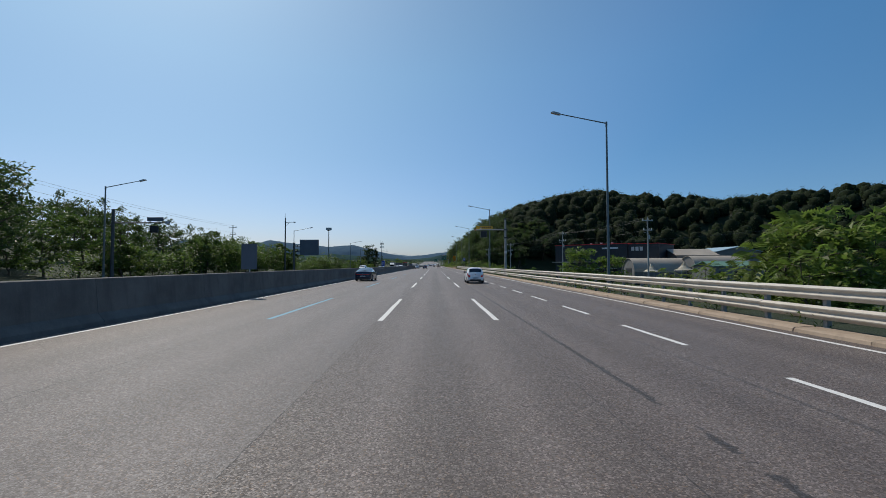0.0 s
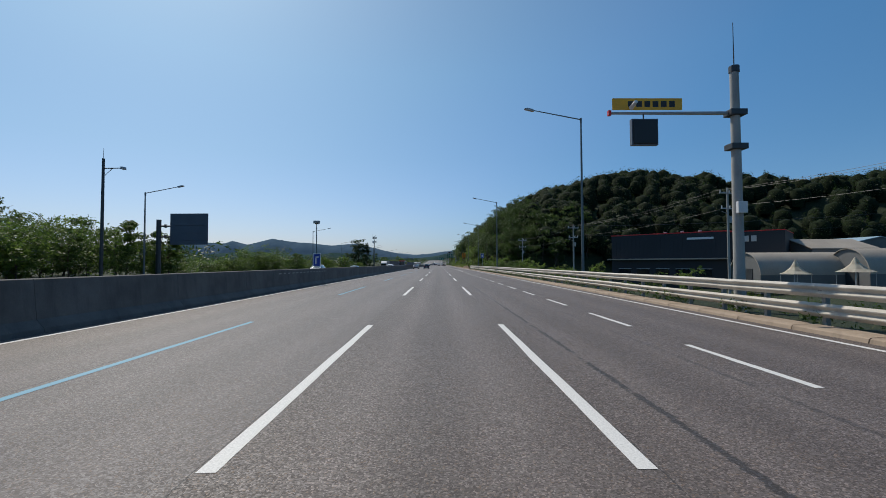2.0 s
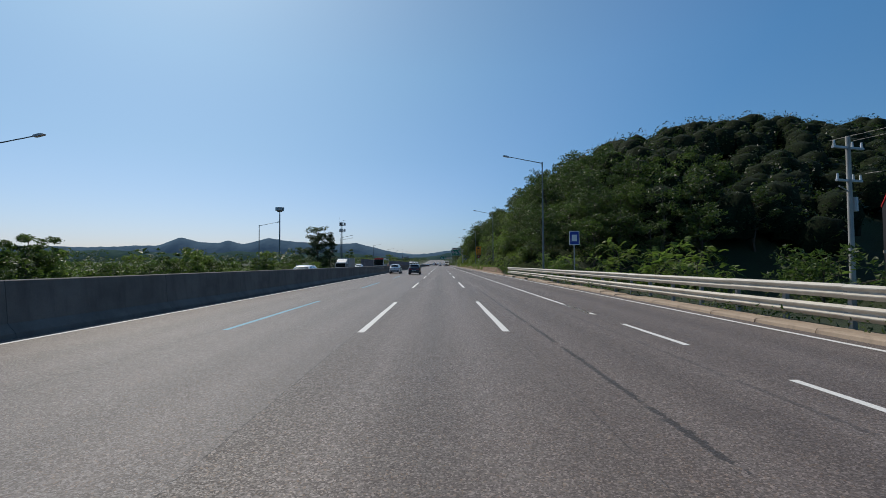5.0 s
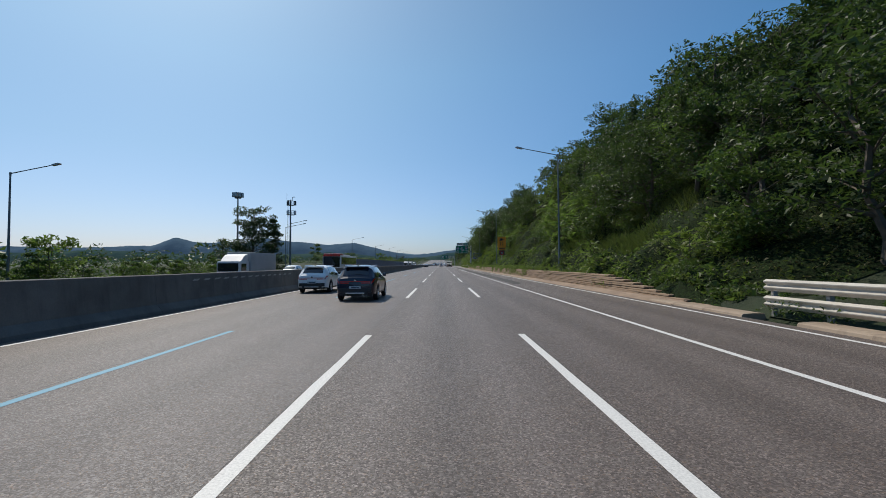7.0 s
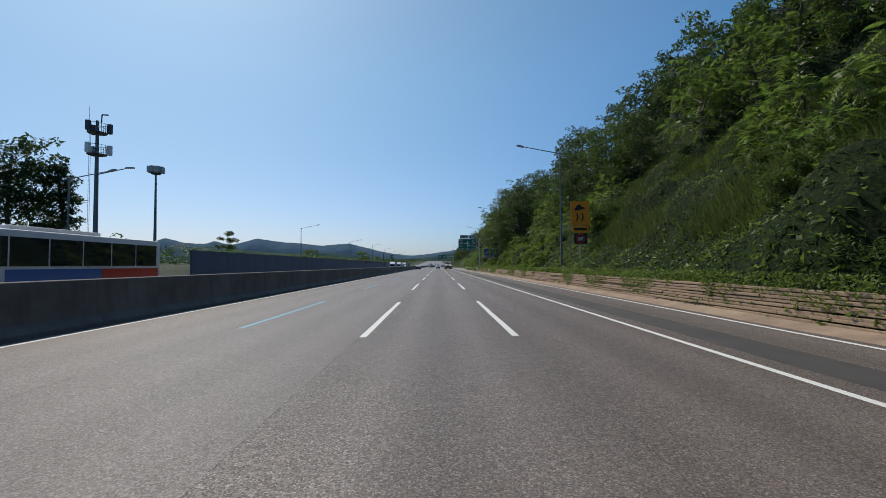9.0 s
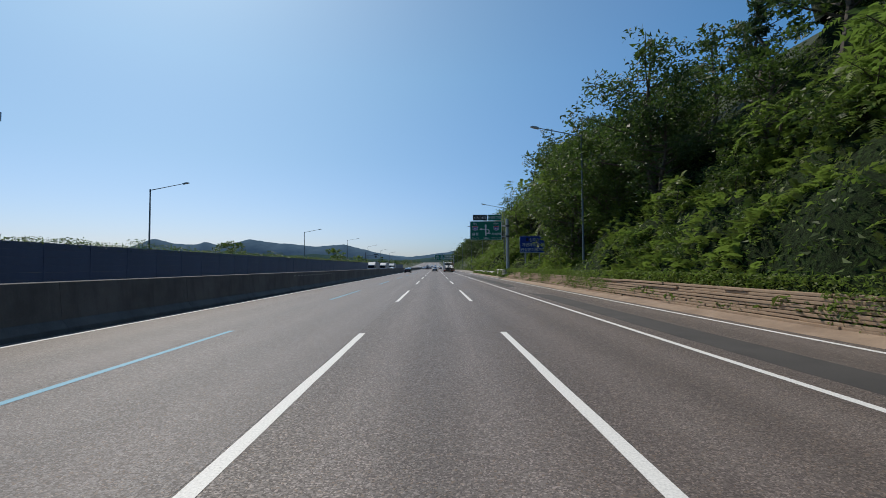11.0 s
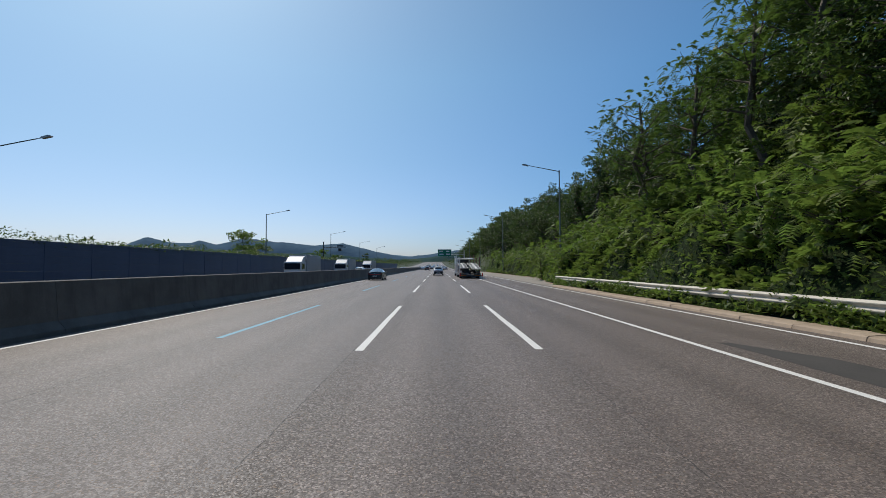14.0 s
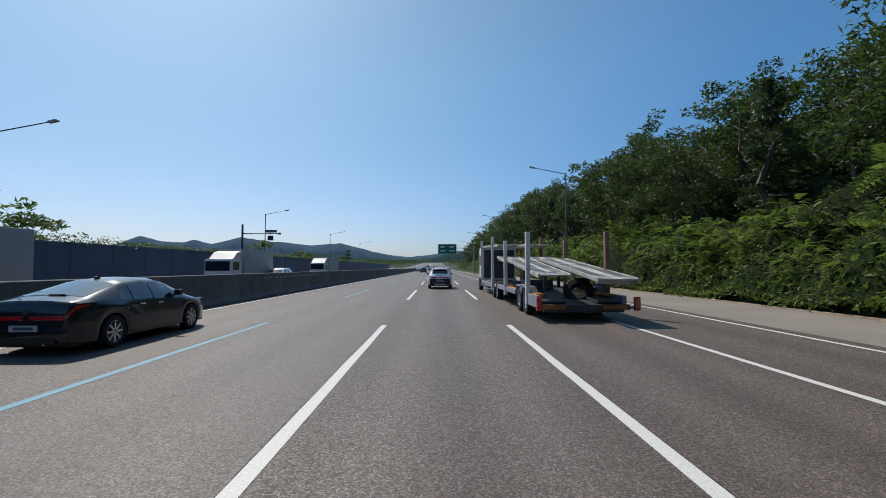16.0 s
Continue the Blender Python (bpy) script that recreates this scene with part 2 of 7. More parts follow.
M["pole"] = plain("grey_green_pole", (0.13, 0.16, 0.17), 0.5, 0.3, 0.2, 3)
M["pole_light"] = plain("galvanised_pole", (0.4, 0.41, 0.42), 0.5, 0.4, 0.2, 3)
M["steel_dark"] = plain("dark_steel", (0.06, 0.065, 0.07), 0.5, 0.4, 0.3, 3)
M["concrete_pole"] = make_concrete("concrete_pole", (0.3, 0.29, 0.27), (0.42, 0.41, 0.38), 0.3)
M["ground"] = make_ground()
M["sand"] = make_concrete("sandy_soil", (0.2, 0.135, 0.09), (0.34, 0.245, 0.17), 0.3)
# dark tones stand in for shade under creepers and inside far crowns
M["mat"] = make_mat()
M["woods_shade"] = make_mat("woods_shade", 2.2, (0.02, 0.032, 0.012), (0.006, 0.011, 0.005))
M["leaf_a"] = make_leaf("leaf_dark", (0.016, 0.03, 0.01), (0.06, 0.092, 0.026), 0.3)
M["leaf_grass"] = make_leaf("leaf_dry_grass", (0.045, 0.058, 0.014), (0.15, 0.155, 0.042), 0.35)
M["leaf_b"] = make_leaf("leaf_mid", (0.026, 0.045, 0.01), (0.092, 0.14, 0.028), 0.36)
M["leaf_c"] = make_leaf("leaf_bright", (0.056, 0.09, 0.016), (0.2, 0.28, 0.05), 0.5)
M["leaf_d"] = make_leaf("leaf_olive", (0.03, 0.034, 0.01), (0.11, 0.105, 0.03), 0.3)
M["leaf_far"] = make_leaf("leaf_far_woods", (0.01, 0.019, 0.008), (0.032, 0.05, 0.019), 0.2)
M["leaf_p"] = make_leaf("needle_dark", (0.012, 0.03, 0.012), (0.035, 0.065, 0.025), 0.2)
M["bark"] = make_concrete("bark", (0.06, 0.045, 0.032), (0.12, 0.095, 0.07), 0.6)
M["noise_wall"] = plain("blue_grey_sound_panel", (0.062, 0.09, 0.155), 0.55, 0.1, 0.35, 1.0)
# aerial haze is painted into these base colours, bluer and paler with distance
M["far_near"] = make_far("wooded_hill_near_haze", (0.024, 0.047, 0.05), (0.045, 0.075, 0.066))
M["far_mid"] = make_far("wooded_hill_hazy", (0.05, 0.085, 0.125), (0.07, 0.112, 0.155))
M["far_far"] = make_far("wooded_hill_distant_haze", (0.085, 0.14, 0.19), (0.105, 0.165, 0.22))

# ================= mesh helpers =================


def mesh_of(name, verts, faces, material, smooth=False):
    me = bpy.data.meshes.new(name)
    me.from_pydata([tuple(v) for v in verts], [], [tuple(f) for f in faces])
    me.materials.append(material)
    if smooth:
        me.polygons.foreach_set("use_smooth", [True] * len(me.polygons))
    me.update()
    return me


def quads_of(name, corners, material, per=4):
    """A mesh of loose faces from an array (n, per, 3)."""
    n = len(corners)
    me = bpy.data.meshes.new(name)
    me.vertices.add(n * per)
    me.vertices.foreach_set("co", np.asarray(corners, dtype=np.float32).ravel())
    me.loops.add(n * per)
    me.loops.foreach_set("vertex_index", np.arange(n * per, dtype=np.int32))
    me.polygons.add(n)
    me.polygons.foreach_set("loop_start", np.arange(0, n * per, per, dtype=np.int32))
    me.polygons.foreach_set("loop_total", np.full(n, per, dtype=np.int32))
    me.materials.append(material)
    me.update(calc_edges=True)
    me.validate()
    return me


def thing(name, m=None, label="", category="", group="", kind=""):
    ob = new(name)
    ob.empty_display_size = 0.2
    if m is not None:
        ob.matrix_world = m
    return tagged(ob, label, category, group, kind)


def part(name, bm, material, parent=None, label="", smooth=False):
    me = bpy.data.meshes.new(name)
    bm.to_mesh(me)
    bm.free()
    me.materials.append(material)
    if smooth:
        me.polygons.foreach_set("use_smooth", [True] * len(me.polygons))
        me.set_sharp_from_angle(angle=radians(38))
    ob = new(name, me)
    if parent is not None:
        ob.parent = parent
    return tagged(ob, label)


def share(name, me, parent, m=None, label=""):
    ob = new(name, me)
    ob.parent = parent
    if m is not None:
        ob.matrix_local = m
    return tagged(ob, label)


def box(bm, lo, hi, bevel=0.0, m=None):
    """An axis-aligned box between two corners, its edges rounded by bevel."""
    lo, hi = Vector(lo), Vector(hi)
    size, mid = hi - lo, (lo + hi) / 2
    r = bmesh.ops.create_cube(bm, size=1.0)
    bmesh.ops.scale(bm, vec=size, verts=r["verts"])
    bmesh.ops.translate(bm, vec=mid, verts=r["verts"])
    vs = r["verts"]
    if bevel:
        edges = list({e for v in vs for e in v.link_edges})
        g = bmesh.ops.bevel(bm, geom=edges, offset=bevel, segments=2, profile=0.7, affect="EDGES")
        vs = list({v for f in g["faces"] for v in f.verts} | {v for v in vs if v.is_valid})
    if m is not None:
        bmesh.ops.transform(bm, matrix=m, verts=[v for v in vs if v.is_valid])
    return bm


def tube(bm, a, b, r0, r1=None, n=8, cap=True):
    """A tapered round bar from a to b."""
    a, b = Vector(a), Vector(b)
    r1 = r0 if r1 is None else r1
    d = b - a
    q = d.to_track_quat("Z", "Y").to_matrix()
    ring = []
    for p, r in ((a, r0), (b, r1)):
        ring.append([bm.verts.new(p + q @ Vector((r * math.cos(2 * math.pi * k / n), r * math.sin(2 * math.pi * k / n), 0))) for k in range(n)])
    for k in range(n):
        bm.faces.new((ring[0][k], ring[0][(k + 1) % n], ring[1][(k + 1) % n], ring[1][k]))
    if cap:
        bm.faces.new(ring[0][::-1])
        bm.faces.new(ring[1])
    return bm


def pipe(bm, points, r, n=5):
    """A bent round bar through the points."""
    pts = [Vector(p) for p in points]
    rings = []
    for k, p in enumerate(pts):
        d = pts[min(k + 1, len(pts) - 1)] - pts[max(k - 1, 0)]
        q = d.to_track_quat("Z", "Y").to_matrix()
        rings.append([bm.verts.new(p + q @ Vector((r * math.cos(2 * math.pi * j / n), r * math.sin(2 * math.pi * j / n), 0))) for j in range(n)])
    for a, b in zip(rings, rings[1:]):
        for j in range(n):
            bm.faces.new((a[j], a[(j + 1) % n], b[(j + 1) % n], b[j]))
    return bm


def prism(bm, outline, axis, lo, hi):
    """An outline of (a, b) pairs drawn out along an axis: x takes (y, z), y takes (x, z), z takes (x, y)."""
    def at(p, h):
        return {"x": (h, p[0], p[1]), "y": (p[0], h, p[1]), "z": (p[0], p[1], h)}[axis]
    r0 = [bm.verts.new(at(p, lo)) for p in outline]
    r1 = [bm.verts.new(at(p, hi)) for p in outline]
    n = len(outline)
    for k in range(n):
        bm.faces.new((r0[k], r0[(k + 1) % n], r1[(k + 1) % n], r1[k]))
    bm.faces.new(r0[::-1])
    bm.faces.new(r1)
    bmesh.ops.recalc_face_normals(bm, faces=bm.faces)
    return bm


def B():
    return bmesh.new()


def smooth_step(a, b, x):
    t = min(1.0, max(0.0, (x - a) / (b - a)))
    return t * t * (3 - 2 * t)


def table(x, pairs):
    """Straight lines through (x, value) pairs."""
    return float(np.interp(x, [p[0] for p in pairs], [p[1] for p in pairs]))


# ================= the land =================
X_LEFT_EDGE, X_BLUE, X_MID, X_R34, X_RIGHT_EDGE = -9.35, -5.42, 1.8, 5.2, 8.5


def road_z(y):
    d = max(0.0, y - 520.0)
    return d * d / 42000.0 if d < 400 else 400 * 400 / 42000.0 + (d - 400) * 400 / 21000.0


def d_road(y):
    return (road_z(y + 2) - road_z(y - 2)) / 4


CUT_SLOPE = [(180, 0.4), (200, 0.74), (230, 0.87), (264, 0.95), (320, 0.95), (365, 0.9), (388, 0.72), (406, 0.5), (445, 0.52), (480, 0.66), (560, 0.75), (640, 0.2), (700, 0.0)]


LAY_BY = [(374, 0.0), (378, 0.0), (382, 0.45), (388, 1.3), (396, 2.9), (402, 3.75), (470, 3.75), (500, 0.0), (501, 0.0)]


def land_z(x, y):
    """Height of the open ground."""
    rz = road_z(y)
    if x > 9.6:
        x = max(9.6, x - table(y, LAY_BY))
    if -31.0 <= x <= 9.6:
        return rz - 0.14
    if x > 9.6:
        low = -4.2 * smooth_step(12.5, 24, x) * (1 - smooth_step(165, 190, y))
        bank = (0.45 * smooth_step(9.75, 10.6, x)) * smooth_step(176, 186, y) + 0.42 * smooth_step(9.8, 10.3, x) * smooth_step(206, 216, y) * (1 - smooth_step(328, 338, y))
        foot = 178 + 0.12 * max(0, x - 20) - 0.5 * max(0, x - 115) if x < 230 else 145
        ramp = max(0.0, y - foot) * 0.62
        shelf = 3.2 * smooth_step(300, 314, y) * (1 - smooth_step(336, 348, y))
        cut = max(0.0, x - 10.8 - shelf) * table(y, CUT_SLOPE)
        crest = 29 + 7 * math.exp(-((x - 140) / 60) ** 2) + 5 * math.sin(x * 0.05 + y * 0.013)
        crest *= 1 - smooth_step(560, 720, y)
        k = 3.6
        h = -k * math.log(math.exp(-ramp / k) + math.exp(-cut / k) + math.exp(-max(crest, 0.0) / k)) if ramp + cut < 400 else crest
        h = max(0.0, h)
        far = smooth_step(240, 500, x)
        rough = noise.noise(Vector((x * 0.06, y * 0.06, 0))) * 1.2 * smooth_step(14, 22, x)
        return rz * (1 - far) + low + bank + h * (1 - 0.7 * far) + rough
    dip = -0.5
    mound = 10.0 * math.exp(-((x + 88) / 34) ** 2 - ((y - 70) / 62) ** 2)
    behind = 2.6 * smooth_step(27, 36, -x) * smooth_step(268, 290, y) * (1 - smooth_step(620, 720, y))
    return rz + dip + mound + behind


def land_lines(spans):
    out = []
    for a, b, step in spans:
        out += list(np.arange(a, b, step))
    return out + [spans[-1][1]]


def build_land():
    xs = land_lines([(-4200, -600, 400), (-600, -200, 60), (-200, -40, 10), (-40, -31, 3), (-31, 9.6, 20.3), (9.6, 16.6, 0.5), (16.6, 60, 2.17), (60, 260, 8), (260, 800, 60), (800, 4200, 500)])
    ys = land_lines([(-1500, -100, 200), (-100, 150, 10), (150, 660, 4), (660, 1400, 20), (1400, 4600, 400)])
    verts = [(x, y, land_z(x, y)) for y in ys for x in xs]
    n = len(xs)
    faces = [(j * n + i, j * n + i + 1, (j + 1) * n + i + 1, (j + 1) * n + i) for j in range(len(ys) - 1) for i in range(n - 1)]
    ob = new("ground", mesh_of("ground", verts, faces, M["ground"], True))
    tagged(ob, "rough grassy ground and hillside beside the motorway", "ground", kind="structure")


build_land()

# ================= the road =================
ROAD_YS = [-80 + 20 * k for k in range(31)] + [530 + 20 * k for k in range(42)]


def strip(x0, x1, y0, y1, lift):
    """A flat strip along the road."""
    ys = [y0] + [y for y in ROAD_YS if y0 < y < y1] + [y1]
    v, f = [], []
    for y in ys:
        z = road_z(y) + lift
        v += [(x0, y, z), (x1, y, z)]
    for k in range(len(ys) - 1):
        f.append((2 * k, 2 * k + 1, 2 * k + 3, 2 * k + 2))
    return v, f


v, f = strip(-28.2, 9.05, -80, 1360, 0.0)
road = tagged(new("road", mesh_of("road", v, f, M["asphalt"])), "worn grey asphalt motorway with several lanes each way", "road", kind="structure")


def edge_line(x, y0, y1, width, name, label):
    v, f = strip(x - width / 2, x + width / 2, y0, y1, 0.004)
    share(name, mesh_of(name, v, f, M["white_paint"]), road, label=label)


edge_line(X_LEFT_EDGE, -80, 1200, 0.17, "edge_line", "solid white painted edge line")
edge_line(X_RIGHT_EDGE, -80, 1200, 0.15, "edge_line", "solid white painted edge line")
edge_line(X_R34, 136, 1200, 0.15, "edge_line", "solid white painted line beside the shoulder lane")
edge_line(-10.9, -80, 1200, 0.15, "edge_line", "solid white painted edge line")
edge_line(-25.4, -80, 1200, 0.15, "edge_line", "solid white painted edge line")


def dash_mesh(name, width, length, material):
    n = 6
    v, f = [], []
    rng = random.Random(5)
    for k in range(n + 1):
        wob = 0.008
        v += [(-width / 2 + rng.uniform(-wob, wob), length * k / n, 0), (width / 2 + rng.uniform(-wob, wob), length * k / n, 0)]
    for k in range(n):
        f.append((2 * k, 2 * k + 1, 2 * k + 3, 2 * k + 2))
    return mesh_of(name, v, f, material)


DASH_L = dash_mesh("long_lane_dash", 0.165, 9.9, M["white_paint"])
DASH_W, DASH_B, DASH_N = dash_mesh("lane_dash", 0.165, 8.6, M["white_paint"]), dash_mesh("blue_lane_dash", 0.15, 8.9, M["blue_paint"]), dash_mesh("lane_dash_narrow", 0.14, 3.15, M["white_paint"])
for k in range(-3, 36):
    y = 12.4 + 20 * k
    for x in (-X_MID, X_MID):
        if k < 10 or k == 15:
            share("lane_dash", DASH_W, road, pose(x, y + 0.15, road_z(y) + 0.004))
        else:
            share("lane_dash", DASH_L, road, pose(x, y - 1.0, road_z(y) + 0.004))
    share("blue_lane_dash", DASH_B, road, pose(X_BLUE, y + 0.7, road_z(y) + 0.004), "blue painted lane dash of the bus lane")
    for x in (-14.5, -18.1, -21.7):
        share("lane_dash", DASH_W, road, pose(x, y + 3, road_z(y) + 0.004))

for k in range(-9, 24):
    share("short_lane_dash", DASH_N, road, pose(X_R34, 2.35 + 5.83 * k, 0.004))

WORN = plain("worn_dash_paint", (0.2, 0.19, 0.175), 0.7, 0.0, 0.5, 8)
for x, y, n, worn in ((-1.76, 311.0, 1.5, True), (1.8, 370.3, 1.1, False)):
    share("worn_dash", dash_mesh("worn_dash", 0.16, n, WORN if worn else M["white_paint"]), road, pose(x, y, 0.004), "half worn-away painted dash")

for y0, y1 in ((206.0, 297.0), (304.8, 352.0)):
    v, f = [], []
    n = int((y1 - y0) / 0.8)
    for k in range(n + 1):
        y = y0 + (y1 - y0) * k / n
        w = 0.09 * noise.noise(Vector((y * 0.6, 1, 2))) + 0.05 * noise.noise(Vector((y * 2.3, 4, 2)))
        end = smooth_step(0, 2.0, min(y - y0, y1 - y))
        v += [(5.76 + w, y, 0.002), (5.76 + w + (1.06 - 0.6 * w) * (0.25 + 0.75 * end), y, 0.002)]
    f = [(2 * k, 2 * k + 1, 2 * k + 3, 2 * k + 2) for k in range(n)]
    share("patched_strip", mesh_of("patched_strip", v, f, M["asphalt_dark"]), road, label="darker repaired asphalt strip with a ragged edge")

# median barrier in cast lengths
BARRIER_TOP = 1.36
outline = [(-10.62, 0), (-9.72, 0), (-9.74, 0.12), (-9.93, 0.34), (-10.03, BARRIER_TOP - 0.02), (-10.06, BARRIER_TOP), (-10.28, BARRIER_TOP), (-10.31, BARRIER_TOP - 0.02), (-10.41, 0.34), (-10.6, 0.12)]
bm = prism(B(), [(x + 10.17, z) for x, z in outline], "y", 0, 5.985)
bm.normal_update()
BARRIER_ME = bpy.data.meshes.new("barrier_length")
bm.to_mesh(BARRIER_ME)
bm.free()
BARRIER_ME.materials.append(M["barrier"])
median = thing("median_barrier", pose(-10.17, 0, 0), "grey concrete median barrier with cast joints", "barrier", kind="structure")
for k in range(-8, 150):
    y = 6.0 * k
    slope = (road_z(y + 6) - road_z(y)) / 6
    share("barrier_length", BARRIER_ME, median, pose(0, y, road_z(y), math.degrees(math.atan(slope))))

# hazard stripes painted on the barrier
STRIPES = thing("hazard_stripes", pose(-9.98, 0, 0), "faded pale diagonal hazard stripes on the median barrier", "marking", kind="structure")
sv = [(-0.002, 0, 0.78), (-0.002, 0.42, 0.78), (-0.028, 1.24, 1.14), (-0.028, 0.82, 1.14)]
STRIPE_ME = mesh_of("stripe", sv, [(0, 1, 2, 3)], plain("faded_stripe", (0.36, 0.36, 0.33), 0.7, 0.0, 0.6, 5))
for y0 in (76.0, 187.6, 300.8, 412.6):
    for k in range(14):
        share("stripe", STRIPE_ME, STRIPES, pose(0, y0 + 0.84 * k, 0))

# paved lay-by that widens the shoulder, with its pale edging
ys = [376 + 2 * k for k in range(63)]
v, f, ev, ef = [], [], [], []
for k, y in enumerate(ys):
    e = 9.62 + table(y, LAY_BY)
    v += [(9.04, y, -0.003), (max(9.05, e), y, 0.012)]
    ev += [(e, y, -0.05), (e + 0.01, y, 0.07), (e + 0.16, y, 0.08), (e + 0.18, y, -0.1)]
    if k:
        f.append((2 * k - 2, 2 * k - 1, 2 * k + 1, 2 * k))
        for j in range(3):
            ef.append((4 * k - 4 + j, 4 * k - 3 + j, 4 * k + 1 + j, 4 * k + j))
share("lay_by", mesh_of("lay_by", v, f, M["layby"]), road, label="pale paved lay-by beside the shoulder")
share("edging", mesh_of("edging", ev, ef, M["kerb"]), road, label="low pale concrete edging")

# kerb along the right edge, cast pieces
bm = prism(B(), [(8.98, -0.05), (9.02, 0.08), (9.06, 0.11), (9.4, 0.13), (9.7, 0.12), (9.78, -0.1)], "y", 0.0, 1.97)
KERB_ME = bpy.data.meshes.new("kerb_stone")
bm.to_mesh(KERB_ME)
bm.free()
KERB_ME.materials.append(M["kerb"])
kerb = thing("kerb", pose(0, 0, 0), "tan weathered concrete kerb beside the shoulder", "kerb", kind="structure")
krng = random.Random(8)
for k in list(range(-20, 95)) + list(range(165, 189)) + list(range(251, 300)):
    if k in (83, 87, 91):
        continue
    loose = 1.0 if 70 < k < 95 else 0.15
    share("kerb_stone", KERB_ME, kerb, pose(krng.uniform(-0.05, 0.05) * loose, 2.0 * k, krng.uniform(-0.03, 0.02) * loose, 0, krng.uniform(-1, 1) * loose * 0.3, krng.uniform(-0.25, 0.25) * loose))
v, f = strip(9.76, 10.4, -80, 184, 0.03)
share("verge", mesh_of("verge", v, f, M["ground"]), kerb)

# ================= guard rails =================


def w_beam_mesh(length):
    """A pressed steel rail of two ridges, 0.35 m high, with thickness."""
    prof = [(0.0, 0.0), (0.02, 0.01), (0.1, 0.09), (0.105, 0.115), (0.015, 0.165), (0.015, 0.185), (0.1, 0.265), (0.105, 0.29), (0.02, 0.345), (0.0, 0.35)]
    ring = [(-d, z) for d, z in prof] + [(-d + 0.012, z) for d, z in prof[::-1]]
    bm = prism(B(), ring, "y", 0, length)
    me = bpy.data.meshes.new("beam")
    bm.to_mesh(me)
    bm.free()
    me.materials.append(M["galv"])
    return me


BEAM_ME = w_beam_mesh(4.02)
bm = box(B(), (-0.06, -0.06, -0.3), (0.06, 0.06, 1.14), 0.01)
POST_ME = bpy.data.meshes.new("post")
bm.to_mesh(POST_ME)
bm.free()
POST_ME.materials.append(M["post"])
bm = box(B(), (-0.1, -0.05, 0), (0.0, 0.05, 0.3), 0.008)
SPACER_ME = bpy.data.meshes.new("spacer")
bm.to_mesh(SPACER_ME)
bm.free()
SPACER_ME.materials.append(M["post"])


def guard_rail(y0, y1, x, heights, label):
    g = thing("guard_rail", pose(x, y0, 0), label, "guard rail")
    n = int((y1 - y0) / 4)
    rng = random.Random(int(y0))
    for k in range(n):
        for h in heights:
            share("beam", BEAM_ME, g, pose(rng.uniform(-0.006, 0.006), 4 * k, h + rng.uniform(-0.008, 0.008), 0, 0, rng.uniform(-0.1, 0.1)))
    for k in range(n * 2 + 1):
        share("post", POST_ME, g, pose(0.14, min(2 * k, 4 * n - 0.1), 0 if len(heights) > 1 else -0.33))
        for h in heights:
            share("spacer", SPACER_ME, g, pose(0.08, min(2 * k, 4 * n - 0.1), h + 0.025))
    return g


guard_rail(-44, 184, 9.78, (0.3, 0.8), "weathered galvanised guard rail of two stacked ridged beams on posts")
guard_rail(331, 339.1, 9.9, (0.42, 0.84), "weathered galvanised guard rail end piece of two stacked ridged beams")
guard_rail(340, 380, 9.95, (0.48,), "weathered galvanised single-beam guard rail overgrown with weeds")

# ================= retaining wall =================
bm = box(B(), (-0.2, 0.006, 0.0), (0.3, 3.994, 0.086), 0.02)
COURSE_ME = bpy.data.meshes.new("course_stone")
bm.to_mesh(COURSE_ME)
bm.free()
COURSE_ME.materials.append(M["gabion"])
wall = thing("retaining_wall", pose(9.72, 0, 0), "low tan retaining wall of long layered stone courses", "wall", kind="structure")
rng = random.Random(11)
for c in range(9):
    y, last = 187.0 + 1.2 * c, 329.0 - 0.9 * c
    while y < last:
        share("course_stone", COURSE_ME, wall, pose(0.03 * c + rng.uniform(-0.045, 0.045), y, 0.108 * c + rng.uniform(-0.012, 0.012), rng.uniform(-0.12, 0.12), rng.uniform(-1, 1), rng.uniform(-0.3, 0.3)))
        y += 4.0

ys = [188.0 + 2.5 * k for k in range(58)]
v, f = [], []
for y in ys:
    w = 0.1 * noise.noise(Vector((0, y * 0.5, 3)))
    v += [(8.88 + w, y, 0.003), (9.15 + w, y, 0.035), (9.62, y, 0.15 + 0.5 * w)]
for k in range(len(ys) - 1):
    for j in range(2):
        f.append((3 * k + j, 3 * k + j + 1, 3 * k + j + 4, 3 * k + j + 3))
share("sandy_strip", mesh_of("sandy_strip", v, f, M["sand"], True), wall, pose(-9.72, 0, 0), label="reddish sandy soil at the wall's foot")

# ================= lamps and poles =================


